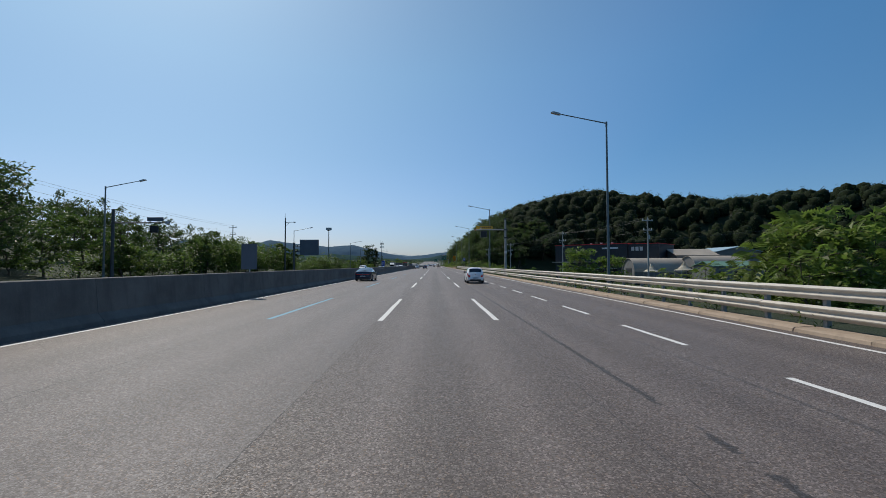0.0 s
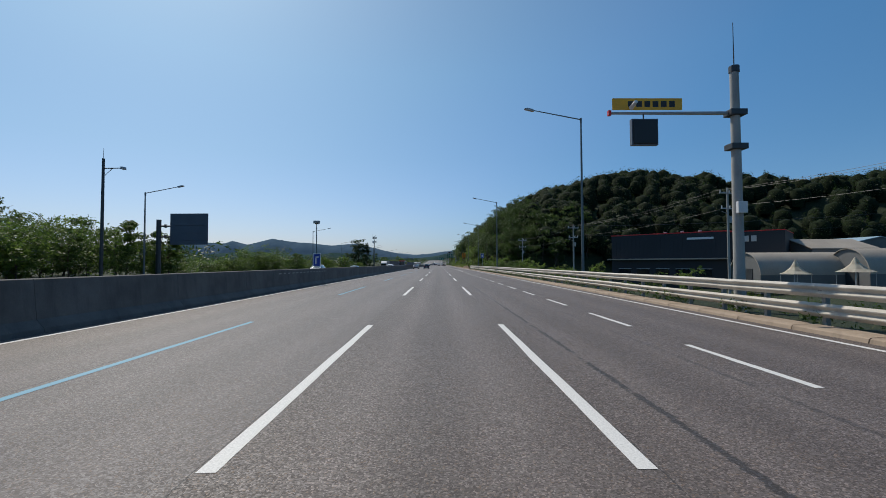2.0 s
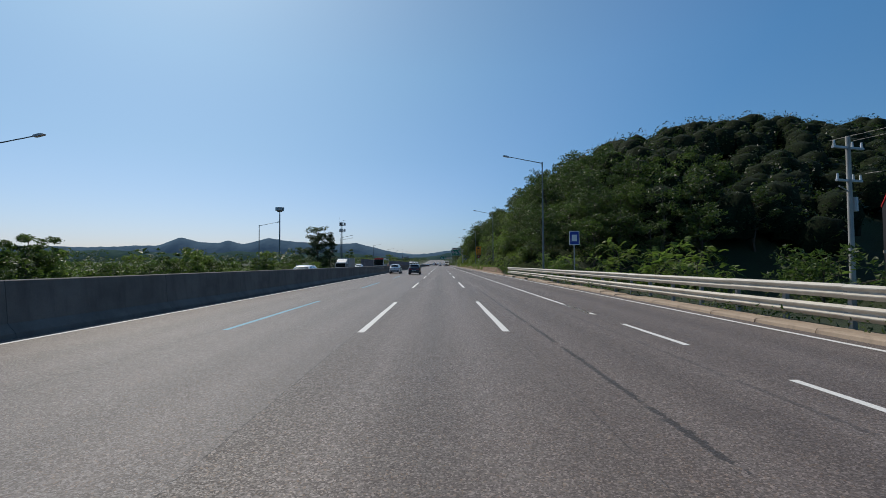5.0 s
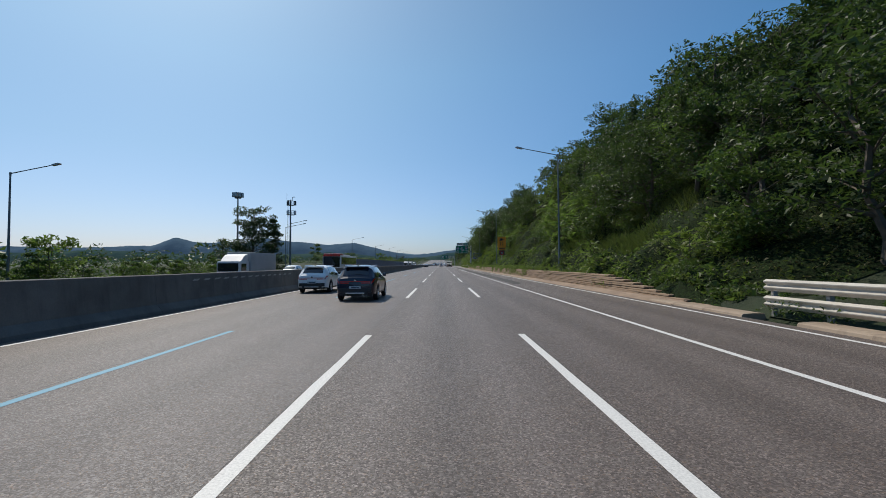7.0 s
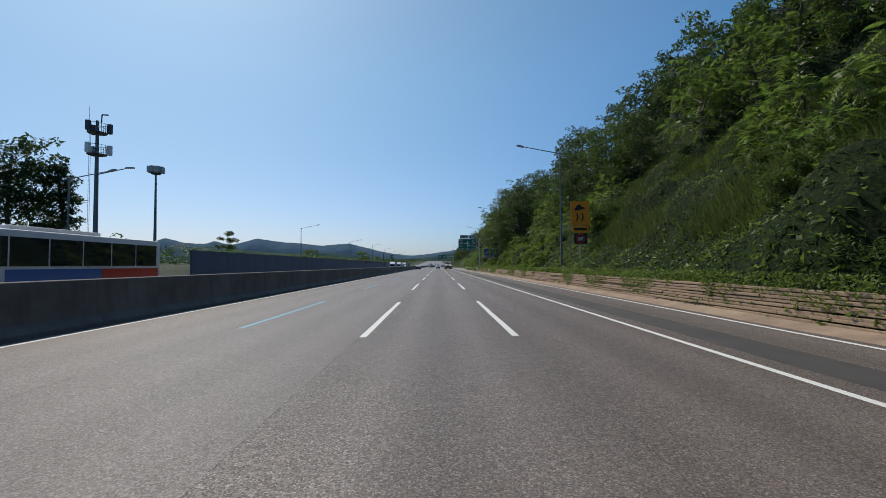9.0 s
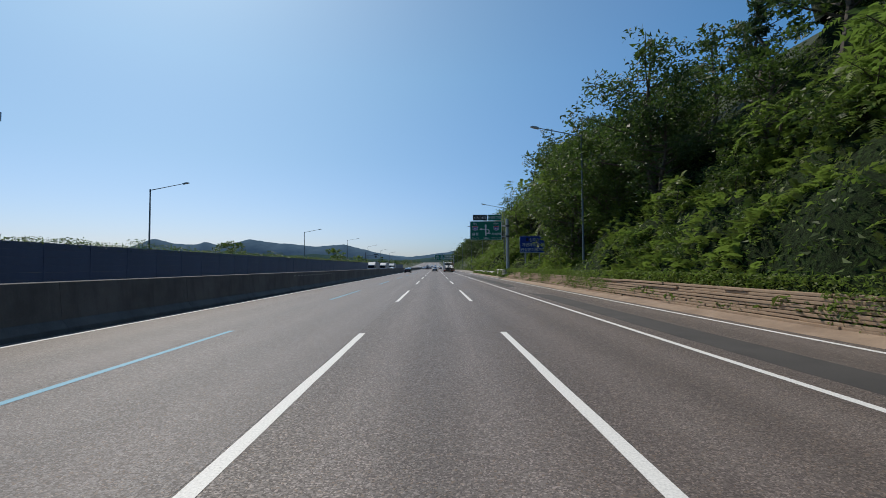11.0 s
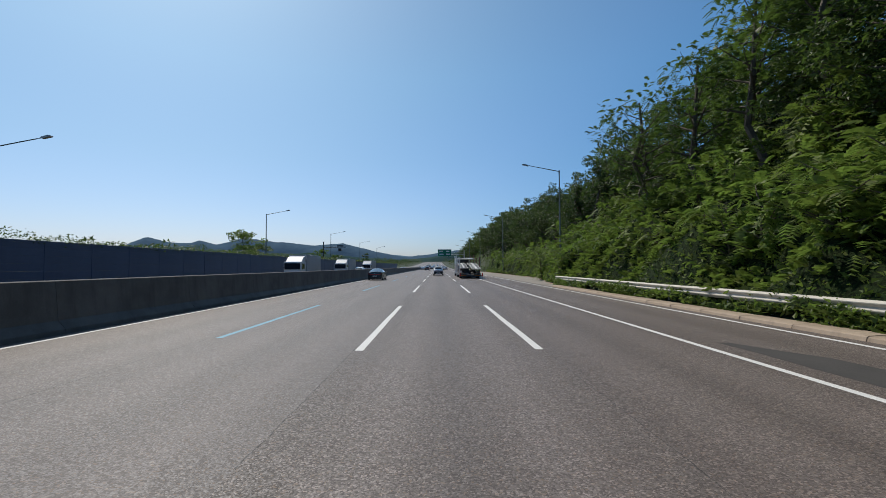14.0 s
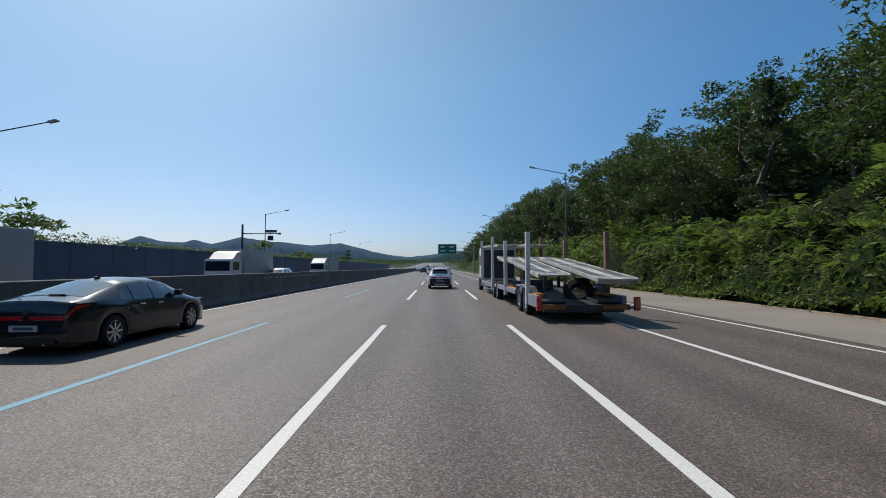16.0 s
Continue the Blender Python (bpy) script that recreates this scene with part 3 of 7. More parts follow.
def street_lamp(height, arm, label, foot=0.0):
    """A tapered pole with a slim rising arm towards -x and a flat head."""
    g = thing("street_lamp", None, label, "street lamp", "street lamps along the motorway")
    part("base", box(B(), (-0.22, -0.22, foot - 0.3), (0.22, 0.22, foot + 0.12), 0.02), M["concrete_pole"], g)
    part("pole", tube(B(), (0, 0, foot), (0, 0, height), 0.105, 0.06, 10), M["pole"], g, smooth=True)
    part("collar", tube(B(), (0, 0, height - 0.25), (0, 0, height + 0.08), 0.075, 0.075, 10), M["pole"], g, smooth=True)
    part("arm", tube(B(), (0, 0, height - 0.03), (-arm, 0, height + 0.62), 0.045, 0.035, 8), M["pole"], g, smooth=True)
    d = Vector((-arm, 0, 0.65)).normalized()
    head = prism(B(), [(0, -0.04), (0.12, 0.05), (0.55, 0.07), (0.72, 0.0), (0.66, -0.06), (0.1, -0.08)], "x", -0.13, 0.13)
    bmesh.ops.transform(head, matrix=Matrix.Translation((-arm, 0, height + 0.62)) @ Matrix.Rotation(math.pi / 2, 4, "Z") @ Matrix.Rotation(math.atan2(0.65, arm), 4, "X"), verts=head.verts)
    part("head", head, M["pole_light"], g, "grey luminaire head", smooth=True)
    return g


lamp = street_lamp(11.9, 3.3, "tall grey-green street lamp with a single slim arm")
first = True
for x, y in ((12.3, 29.9), (10.2, 79.6), (9.75, 121.7), (10.6, 166), (11.0, 211.8), (11.3, 261), (11.65, 304), (12.2, 346.5), (13.0, 389.5), (13.8, 436), (13.2, 480), (13.2, 525), (13.2, 570)):
    m = pose(x, y, road_z(y) + max(0.0, land_z(x, y)) * 0.0)
    if first:
        lamp.matrix_world = m
        first = False
    else:
        copy_thing(lamp, m)
lamp_l = street_lamp(9.2, 3.3, "slim grey street lamp on the far side of the motorway")
lamp_l.matrix_world = pose(-33.0, 43.3, 0.4, 0, 0, 180)
for x, y in ((-30.5, 94.7), (-28.6, 149.0), (-34.6, 205.8), (-31, 258), (-29.6, 316), (-30.3, 372.3), (-29.4, 417.6), (-29.4, 463), (-29.4, 508), (-29.4, 554)):
    copy_thing(lamp_l, pose(x, y, road_z(y) + (1.5 if y > 400 else 0.7 if y > 300 else 0), 0, 0, 180))



# ================= vegetation =================
rs = np.random.RandomState(7)


def leaf_quads(centres, size, up=0.35, rnd=rs):
    """Pointed, folded leaves at the centres, each a kite of four corners."""
    n = len(centres)
    d = rnd.normal(size=(n, 3))
    d[:, 2] = d[:, 2] * 0.6 - 0.25
    d /= np.linalg.norm(d, axis=1, keepdims=True)
    nrm = rnd.normal(size=(n, 3))
    nrm[:, 2] += up * 3
    side = np.cross(d, nrm)
    side /= np.maximum(np.linalg.norm(side, axis=1, keepdims=True), 1e-6)
    l = (size * rnd.uniform(0.6, 1.3, size=(n, 1)))
    w = l * rnd.uniform(0.45, 0.75, size=(n, 1))
    a = centres - d * l * 0.5
    b = centres + d * l * 0.5
    return np.stack([a, centres + side * w * 0.5, b, centres - side * w * 0.5], axis=1)


def leaf_tris(centres, size, up=0.35, rnd=rs):
    """Small pointed leaves at the centres, three corners each."""
    q = leaf_quads(centres, size, up, rnd)
    return q[:, [0, 1, 2]] + (q[:, [0, 1, 3]] - q[:, [0, 1, 2]]) * rnd.uniform(0, 0.35, size=(len(q), 1, 1))


def fronds(roots, length, pairs, rnd, out=None):
    """Feathered leaves: leaflets in pairs along drooping stalks that start at the roots."""
    n = len(roots)
    d = rnd.normal(size=(n, 3)) * 0.55
    if out is not None:
        d += out
    d[:, 2] += 0.25
    d /= np.maximum(np.linalg.norm(d, axis=1, keepdims=True), 1e-6)
    side = np.cross(d, np.array((0.0, 0.0, 1.0)) + rnd.normal(size=(n, 3)) * 0.25)
    side /= np.maximum(np.linalg.norm(side, axis=1, keepdims=True), 1e-6)
    l = length * rnd.uniform(0.65, 1.25, size=(n, 1))
    faces = []
    for k in range(pairs):
        u = (k + 0.6) / pairs
        p = roots + d * l * u - np.array((0, 0, 1.0)) * l * 0.45 * u * u
        for sgn in (-1, 1):
            reach = l * 0.34 * (1 - 0.55 * abs(u - 0.4)) * rnd.uniform(0.8, 1.2, size=(n, 1))
            tip = p + side * sgn * reach + d * reach * 0.45 - np.array((0, 0, 1.0)) * reach * 0.3
            w = d * l * 0.52 / pairs
            faces.append(np.stack([p - w, p + w, tip], axis=1))
    return np.concatenate(faces)


def limb(bm, a, b, r0, r1, rng, bends=3):
    a, b = Vector(a), Vector(b)
    p, r = a, r0
    for k in range(1, bends + 1):
        q = a.lerp(b, k / bends) + Vector((rng.uniform(-1, 1), rng.uniform(-1, 1), rng.uniform(-0.5, 0.5))) * (b - a).length * 0.05 * (k < bends)
        s = r0 + (r1 - r0) * k / bends
        tube(bm, p, q, r, s, 5, False)
        p, r = q, s
    return bm


def build_tree(name, seed, height, spread, leaves, leaf, material, low=0.25, shape="broad", label="", category="tree", group="", limbs=15, feather=0.0):
    rng, rn = random.Random(seed), np.random.RandomState(seed)
    g = thing(name, None, label, category, group)
    bm = B()
    top = Vector((rng.uniform(-0.4, 0.4), rng.uniform(-0.4, 0.4), height * 0.86))
    r = 0.022 * height
    limb(bm, (0, 0, -0.6), top, r, r * 0.25, rng, 5)
    clumps = []
    n_limbs = 26 if shape == "pine" else limbs
    for k in range(n_limbs):
        u = low + (0.97 - low) * (k + rng.random()) / n_limbs
        z = height * u * 0.88
        ang = k * 2.4 + rng.uniform(-0.5, 0.5)
        if shape == "pine":
            reach = spread * (1.05 - u) * rng.uniform(0.7, 1.1)
            rise = -0.05 * reach
        else:
            reach = spread * math.sqrt(max(0.05, 1 - ((u - 0.5) / 0.58) ** 2)) * rng.uniform(0.55, 1.1)
            rise = reach * rng.uniform(0.15, 0.7)
        tip = Vector((math.cos(ang) * reach, math.sin(ang) * reach, min(z + rise, height * 0.96)))
        root = Vector((top.x * u, top.y * u, z))
        limb(bm, root, tip, r * (1.05 - u) * 0.5 + 0.012, 0.012, rng, 2)
        for j in range(4 if shape != "pine" else 3):
            s = 0.45 + 0.55 * (j + rng.random()) / 4
            c = root.lerp(tip, s) + Vector((rng.gauss(0, 1), rng.gauss(0, 1), rng.gauss(0, 0.6))) * spread * 0.13
            clumps.append((c, spread * rng.uniform(0.16, 0.32) * (0.7 if shape == "pine" else 1)))
    clumps.append((top + Vector((0, 0, height * 0.06)), spread * 0.25))
    part("trunk", bm, M["bark"], g)
    size = np.array([c[1] for c in clumps]) ** 2
    pick = rn.choice(len(clumps), leaves, p=size / size.sum())
    off = rn.normal(size=(leaves, 3))
    off /= np.linalg.norm(off, axis=1, keepdims=True)
    off *= (rn.uniform(0.25, 1, size=(leaves, 1)) ** 0.5) * np.array([c[1] for c in clumps])[pick][:, None]
    off[:, 2] *= 0.62
    cs = np.array([tuple(c[0]) for c in clumps])[pick] + off
    cs[:, 2] = np.maximum(cs[:, 2], 0.15)
    if feather:
        few = max(1, leaves // 12)
        away = off[:few] / np.maximum(np.linalg.norm(off[:few], axis=1, keepdims=True), 1e-6)
        tris = fronds(cs[:few], feather, 6, rn, away)
    else:
        tris = leaf_tris(cs, leaf, rnd=rn)
    share("crown", quads_of("crown", tris, material, 3), g)
    return g


HILL_LABEL = "broad-leaved tree with an uneven green crown on the hillside"
LOCUST_LABEL = "light green locust tree with airy feathered leaves on the slope"
hill_kinds = [
    build_tree("hillside_tree", 1, 10.5, 3.6, 3400, 0.45, M["leaf_a"], 0.2, label=HILL_LABEL, group="hillside trees", limbs=19),
    build_tree("hillside_tree", 2, 9.0, 3.9, 3400, 0.45, M["leaf_b"], 0.15, label=HILL_LABEL, group="hillside trees", limbs=19),
    build_tree("hillside_tree", 3, 12.0, 3.4, 3400, 0.45, M["leaf_a"], 0.3, label=HILL_LABEL, group="hillside trees", limbs=19),
    build_tree("hillside_tree", 4, 8.0, 3.2, 3400, 0.42, M["leaf_b"], 0.12, label=HILL_LABEL, group="hillside trees", limbs=19),
    build_tree("hillside_tree", 5, 11.5, 2.6, 3400, 0.34, M["leaf_p"], 0.2, "pine", label="dark pine tree on the hillside", group="hillside trees"),
    build_tree("hillside_tree", 6, 9.5, 3.6, 4800, 0.3, M["leaf_c"], 0.3, label=LOCUST_LABEL, group="hillside trees", feather=0.75),
]
bush_kinds = [
    build_tree("bush", 21, 2.6, 1.7, 1950, 0.2, M["leaf_c"], 0.03, label="bright green feathery bush beside the motorway", category="bush", group="roadside bushes", limbs=8, feather=0.5),
    build_tree("bush", 22, 1.9, 1.6, 1800, 0.2, M["leaf_b"], 0.03, label="green leafy bush beside the motorway", category="bush", group="roadside bushes", limbs=8),
    build_tree("bush", 23, 3.4, 1.6, 1950, 0.2, M["leaf_c"], 0.03, label="tall bright green shrub with feathered leaves beside the motorway", category="bush", group="roadside bushes", limbs=9, feather=0.62),
]
small_kinds = [
    build_tree("young_tree", 31, 5.4, 2.5, 1550, 0.47, M["leaf_c"], 0.08, label="bushy young tree in full green leaf beyond the motorway", group="young trees", limbs=11),
    build_tree("young_tree", 32, 4.4, 2.7, 1550, 0.47, M["leaf_b"], 0.06, label="bushy young tree in full green leaf beyond the motorway", group="young trees", limbs=11),
    build_tree("young_tree", 33, 6.2, 2.2, 1550, 0.47, M["leaf_b"], 0.12, label="bushy young tree in full green leaf beyond the motorway", group="young trees", limbs=11),
]
used = set()


def plant(ob, x, y, z, scale, turn, lean=0.0):
    """Sets the first of a kind in its place, and copies it after that."""
    m = Matrix.LocRotScale((x, y, z), Euler((lean, 0, turn)), (scale, scale, scale * 1.0))
    if ob.name not in used:
        used.add(ob.name)
        ob.matrix_basis = m
        return ob
    made = copy_thing(ob, Matrix.LocRotScale((x, y, z), Euler((lean, 0, turn)), None))
    made.scale = (scale, scale, scale)
    return made


rng = random.Random(3)
# trees on the cut slope, thicker uphill
TREE_LINE = [(182, 14), (215, 14.5), (224, 18.5), (262, 18.5), (275, 17), (292, 14.5), (300, 13.2), (307, 13.6), (313, 16.8), (337, 16.8), (345, 14.5), (356, 16), (372, 20.5), (394, 20.5), (402, 17.6), (440, 18), (480, 17), (560, 17), (640, 16)]
near_kinds = [
    build_tree("hillside_tree", 51, 10.0, 3.6, 6400, 0.33, M["leaf_a"], 0.16, label=HILL_LABEL, group="hillside trees", limbs=21),
    build_tree("hillside_tree", 52, 9.0, 3.7, 6400, 0.33, M["leaf_b"], 0.13, label=HILL_LABEL, group="hillside trees", limbs=21),
    build_tree("hillside_tree", 53, 10.5, 3.5, 6600, 0.28, M["leaf_c"], 0.32, label=LOCUST_LABEL, group="hillside trees", limbs=18, feather=0.7),
]
# the far and hidden ones, seen from a distance only, carry fewer and larger leaf sprays
far_kinds = [
    build_tree("hillside_tree", 41, 10.5, 3.6, 1300, 0.62, M["leaf_a"], 0.2, label=HILL_LABEL, group="hillside trees", limbs=9),
    build_tree("hillside_tree", 42, 9.0, 3.9, 1300, 0.62, M["leaf_b"], 0.15, label=HILL_LABEL, group="hillside trees", limbs=9),
    build_tree("hillside_tree", 43, 12.0, 3.4, 1300, 0.62, M["leaf_a"], 0.3, label=HILL_LABEL, group="hillside trees", limbs=9),
]
placed = []
tries = 0
while len(placed) < 245 and tries < 6000:
    tries += 1
    y = rng.uniform(184, 640)
    edge = table(y, TREE_LINE)
    x = edge + abs(rng.gauss(0, 1)) * 8.5
    if x > (52 if y < 215 else edge + 17) or any((x - a) ** 2 + (y - b) ** 2 < 3.7 ** 2 for a, b in placed):
        continue
    placed.append((x, y))
    k = rng.choices(range(6), (3, 3, 2.5, 2, 1.0 if y > 300 else 1.8, 2.2 if 330 < y < 480 else 0.8))[0]
    kinds = hill_kinds
    if y > 392:
        k = rng.choice((0, 2, 4, 4))
    if 200 < y < 430 and x < edge + 3 and k != 4:
        kinds, k = near_kinds, 2 if (k == 5 or 318 < y < 372 and rng.random() < 0.6) else k % 2
    if y > 500 or x > edge + 9:
        kinds, k = far_kinds, k % 3
    plant(kinds[k], x, y, land_z(x, y) - 0.2, rng.uniform(0.78, 1.08) * (0.72 if 212 < y < 246 and x < 21 else 0.84 if y < 262 and x < 25 else 1.02 if 395 < y < 424 and x < 21 else 1.15 if 326 < y < 358 and x > 17.5 else 1.07 if y > 410 else 1), rng.uniform(0, 6.28), rng.uniform(-0.06, 0.06))

for x, y in ((18.5, 393), (20.5, 396), (18.2, 399.5), (22.5, 391), (24, 400), (20, 405)):
    plant(hill_kinds[rng.choice((0, 2, 4))], x, y, land_z(x, y) - 0.2, rng.uniform(0.95, 1.1), rng.uniform(0, 6.28))
for _ in range(34):
    x, y = rng.uniform(17, 52), rng.uniform(180, 206)
    plant((far_kinds if x > 30 else hill_kinds)[rng.choice((0, 1, 2))], x, y, land_z(x, y) - 0.2, rng.uniform(0.75, 1.0), rng.uniform(0, 6.28))

# airy locust trees that stand out above the rail, and tall ones behind the wall
airy = build_tree("hillside_tree", 55, 12.0, 3.3, 6600, 0.3, M["leaf_b"], 0.38, label="tall airy locust tree with bare lower trunk on the slope", group="hillside trees", limbs=20, feather=0.55)
for x, y, k in ((16.7, 365.7, 1.0), (14.1, 372.4, 0.95), (15.6, 369.2, 0.92), (17.6, 361.8, 1.0), (15.7, 376.5, 0.8)):
    plant(airy, x, y, land_z(x, y) - 0.2, k, x * 3.1 + y)
for x, y, k, kind in ((13.5, 309.6, 1.36, 1), (14.4, 313.4, 1.4, 0), (14.0, 305.2, 1.25, 1), (15.2, 300.4, 1.3, 0), (15.0, 318.0, 1.3, 2)):
    plant(near_kinds[kind], x, y, land_z(x, y) - 0.2, k, x * 2.3 + y)

# bushes along the slope's foot and behind the rail
spots = []
for _ in range(120):
    y = rng.uniform(188, 480)
    spots.append((10.6 + 10.5 * rng.random() ** 1.3 + table(y, LAY_BY), y))
for _ in range(64):
    spots.append((11.2 + 9 * rng.random(), rng.uniform(208, 300)))
for _ in range(34):
    spots.append((rng.uniform(11.5, 21), rng.uniform(358, 397)))
for k in range(46):
    yy = 383 + 1.5 * k
    spots.append((rng.uniform(10.9, 12.0) + 2.2 * (k % 2) + table(yy, LAY_BY), yy))
for k in range(30):
    spots.append((11.4 + 3.6 * rng.random(), 343 + 1.3 * k))
for k in range(34):
    spots.append((10.9 + 1.7 * rng.random(), 226 + 2.1 * k))
for _ in range(46):
    spots.append((rng.uniform(13.0, 19), rng.uniform(84, 186)))
spots += [(14.6, 17), (15.6, 19), (16.6, 48.6), (17.2, 51), (15.4, 47), (13.5, 14.6), (16.6, 16.2), (18, 20.5), (13.3, 20), (17.8, 13), (12.6, 66), (13.4, 60), (13, 75), (12.8, 71), (17, 30), (19, 22)]
for x, y in spots:
    if 236 < y < 266 and x < 14:
        continue
    k = rng.choices((0, 1, 2), (3, 4, 1.5))[0]
    s = rng.uniform(0.7, 1.15)
    if 240 > y > 186 or y > 255:
        s *= rng.uniform(0.9, 1.5) if 205 < y < 300 and x > 12.6 else 0.9
    if 356 < y < 398 and x > 12.5:
        s *= rng.uniform(1.2, 1.6)
    if 342 < y < 383 and x < 15:
        k, s = rng.choice((0, 2, 2)), rng.uniform(0.75, 1.15)
    if 205 < y < 300 and x < 12.6:
        k, s = rng.choice((0, 1, 1)), rng.uniform(0.5, 0.9)
    if y > 383 and x < 18:
        k, s = rng.choice((0, 0, 2)), rng.uniform(0.6, 1.45)
    if y in (48.6, 17, 19):
        k, s = 2, 1.25
    if 312 < y < 337 and x < 14.8:
        s *= 0.5
    if 55 < y < 112 and x < 19.5:
        s *= 0.55
    z = land_z(x, y)
    plant(bush_kinds[k], x, y, z - 0.1 if z > -1.5 else -1.3, s, rng.uniform(0, 6.28))

for x, y, s in ((16.6, 48.4, 1.0), (15.2, 16.4, 0.95), (18.2, 18, 1.1), (19.5, 47, 0.8)):
    plant(small_kinds[0], x, y, -1.5, s, x)

# young trees beyond the other carriageway
for k in range(150):
    y = 42 + 1.5 * k + rng.uniform(-1.2, 1.2)
    if y > 262:
        break
    x = -34 - abs(rng.gauss(0, 1)) * 3.2
    low = 0.62 + 0.38 * math.sin(y * 0.11) ** 2
    s = rng.uniform(0.8, 1.1) * (low if y < 150 else low * 0.8 if y < 200 else 0.55)
    s *= 0.6 if 110 < y < 134 else 1.0
    plant(small_kinds[rng.randrange(3)], x, y, land_z(x, y), s, rng.uniform(0, 6.28))
plant(small_kinds[0], -34.6, 210.0, land_z(-34.6, 210), 0.95, 1.0)
# woods on the mound beyond
WOOD_LABEL = "dark green woodland tree on the mound beyond the motorway"
wood_kinds = [
    build_tree("woodland_tree", 91, 9.5, 3.9, 1300, 0.62, M["leaf_a"], 0.12, label=WOOD_LABEL, group="woodland trees", limbs=10),
    build_tree("woodland_tree", 92, 8.5, 4.2, 1300, 0.62, M["leaf_b"], 0.1, label=WOOD_LABEL, group="woodland trees", limbs=10),
]
for k in range(90):
    x, y = rng.gauss(-74, 18), rng.gauss(72, 34)
    x = min(x, -47) - 4 * rng.random()
    plant(wood_kinds[rng.choice((0, 0, 1))], x, y, land_z(x, y) - 0.2, rng.uniform(0.68, 0.95), rng.uniform(0, 6.28))


def scatter_leaves(points, size, material, name, label, up=0.5):
    ob = new(name, quads_of(name, leaf_tris(np.asarray(points), size, up), material, 3))
    return tagged(ob, label, "undergrowth", kind="stuff")


def undergrowth(n, per, x0, x1, y0, y1, small, tall, seed):
    """Leafy mounds on the ground: n clumps with per leaves each."""
    rn = np.random.RandomState(seed)
    out = []
    for _ in range(n):
        x, y = x0 + (x1 - x0) * rn.uniform() ** 1.2, rn.uniform(y0, y1)
        grow = 0.5 + 0.5 * noise.noise(Vector((x * 0.22, y * 0.16, seed)))
        r = small + (tall - small) * rn.uniform() * grow * 1.5
        o = rn.normal(size=(per, 3))
        o /= np.linalg.norm(o, axis=1, keepdims=True)
        o *= rn.uniform(0.55, 1.0, size=(per, 1))
        o[:, 2] = np.abs(o[:, 2]) * rn.uniform(0.8, 1.5)
        c = np.array((x, y, land_z(x, y) + 0.05))
        q = c + o * r
        q[:, 0] = np.maximum(q[:, 0], 9.95 + table(y, LAY_BY))
        out.append(q)
    return np.concatenate(out)



def dome(x, y, scale, seed):
    """Rounded mounds with creases between them, 0 to 1."""
    d = noise.voronoi(Vector((x * scale, y * scale * 0.85, seed)))[0][0]
    return max(0.0, 1 - 1.35 * d * d)


def cover(x, y):
    """Depth of the creepers and weeds over the cut slope."""
    x -= table(y, LAY_BY)
    c = 0.5 + 0.5 * noise.noise(Vector((x * 0.16, y * 0.1, 4)))
    big = dome(x, y, 0.36, 3) * smooth_step(0.3, 0.7, 0.5 + 0.5 * noise.noise(Vector((x * 0.3, y * 0.25, 6))))
    tall = table(y, [(184, 0.45), (205, 0.8), (240, 1.15), (300, 1.0), (316, 0.6), (338, 0.6), (350, 1.0), (386, 1.2), (394, 1.4), (440, 1.4), (470, 1.4)])
    rim = smooth_step(0, 1.4, x - 9.75)
    if 236 < y < 268:
        tall *= 1 - 0.75 * smooth_step(236, 242, y) * (1 - smooth_step(262, 268, y)) * (1 - smooth_step(12.5, 14.5, x))
    return (0.1 + (0.25 + 0.75 * rim) * tall * (1.9 * big + 0.6 * dome(x, y, 0.95, 8) + 0.5 * c * c)) * smooth_step(183, 190, y)


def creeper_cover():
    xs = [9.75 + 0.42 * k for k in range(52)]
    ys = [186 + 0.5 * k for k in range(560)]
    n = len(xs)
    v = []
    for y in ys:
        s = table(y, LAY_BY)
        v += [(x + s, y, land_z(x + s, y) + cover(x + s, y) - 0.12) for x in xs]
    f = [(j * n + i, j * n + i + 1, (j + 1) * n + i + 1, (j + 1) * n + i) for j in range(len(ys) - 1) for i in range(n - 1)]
    # the mounds' dark colour paints the shade beneath the leaves
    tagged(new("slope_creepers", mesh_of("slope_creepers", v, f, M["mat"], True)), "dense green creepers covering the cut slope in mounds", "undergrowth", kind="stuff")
    rn = np.random.RandomState(44)
    sets = {"leaf_b": [], "leaf_c": [], "leaf_d": []}
    for _ in range(230000):
        x, y = 9.7 + 19 * rn.uniform() ** 1.8, 186 + 280 * rn.uniform()
        x = max(x, 10.35) if y < 222 else x
        x += table(y, LAY_BY)
        d = cover(x, y)
        p = (x + rn.normal() * 0.08, y, land_z(x, y) + d * (1 - 0.35 * rn.uniform() ** 2) + rn.normal() * 0.09 - 0.03)
        kind = 0.5 + 0.5 * noise.noise(Vector((x * 0.3, y * 0.22, 17))) + rn.normal() * 0.1
        dry = 0.5 + 0.5 * noise.noise(Vector((x * 0.2, y * 0.12, 31))) + rn.normal() * 0.06
        sets["leaf_d" if dry > 0.66 - 0.02 * min(x - 11, 8) and x > 12 else "leaf_c" if kind > 0.5 else "leaf_b"].append(p)
    for key, size in (("leaf_b", 0.27), ("leaf_c", 0.3), ("leaf_d", 0.25)):
        scatter_leaves(sets[key], size, M[key], "slope_undergrowth", "green weeds and creeper leaves over the cut slope" if key == "leaf_b" else "dry olive-brown weeds on the cut slope" if key == "leaf_d" else "bright green creeper leaves over the cut slope", 0.12)


creeper_cover()


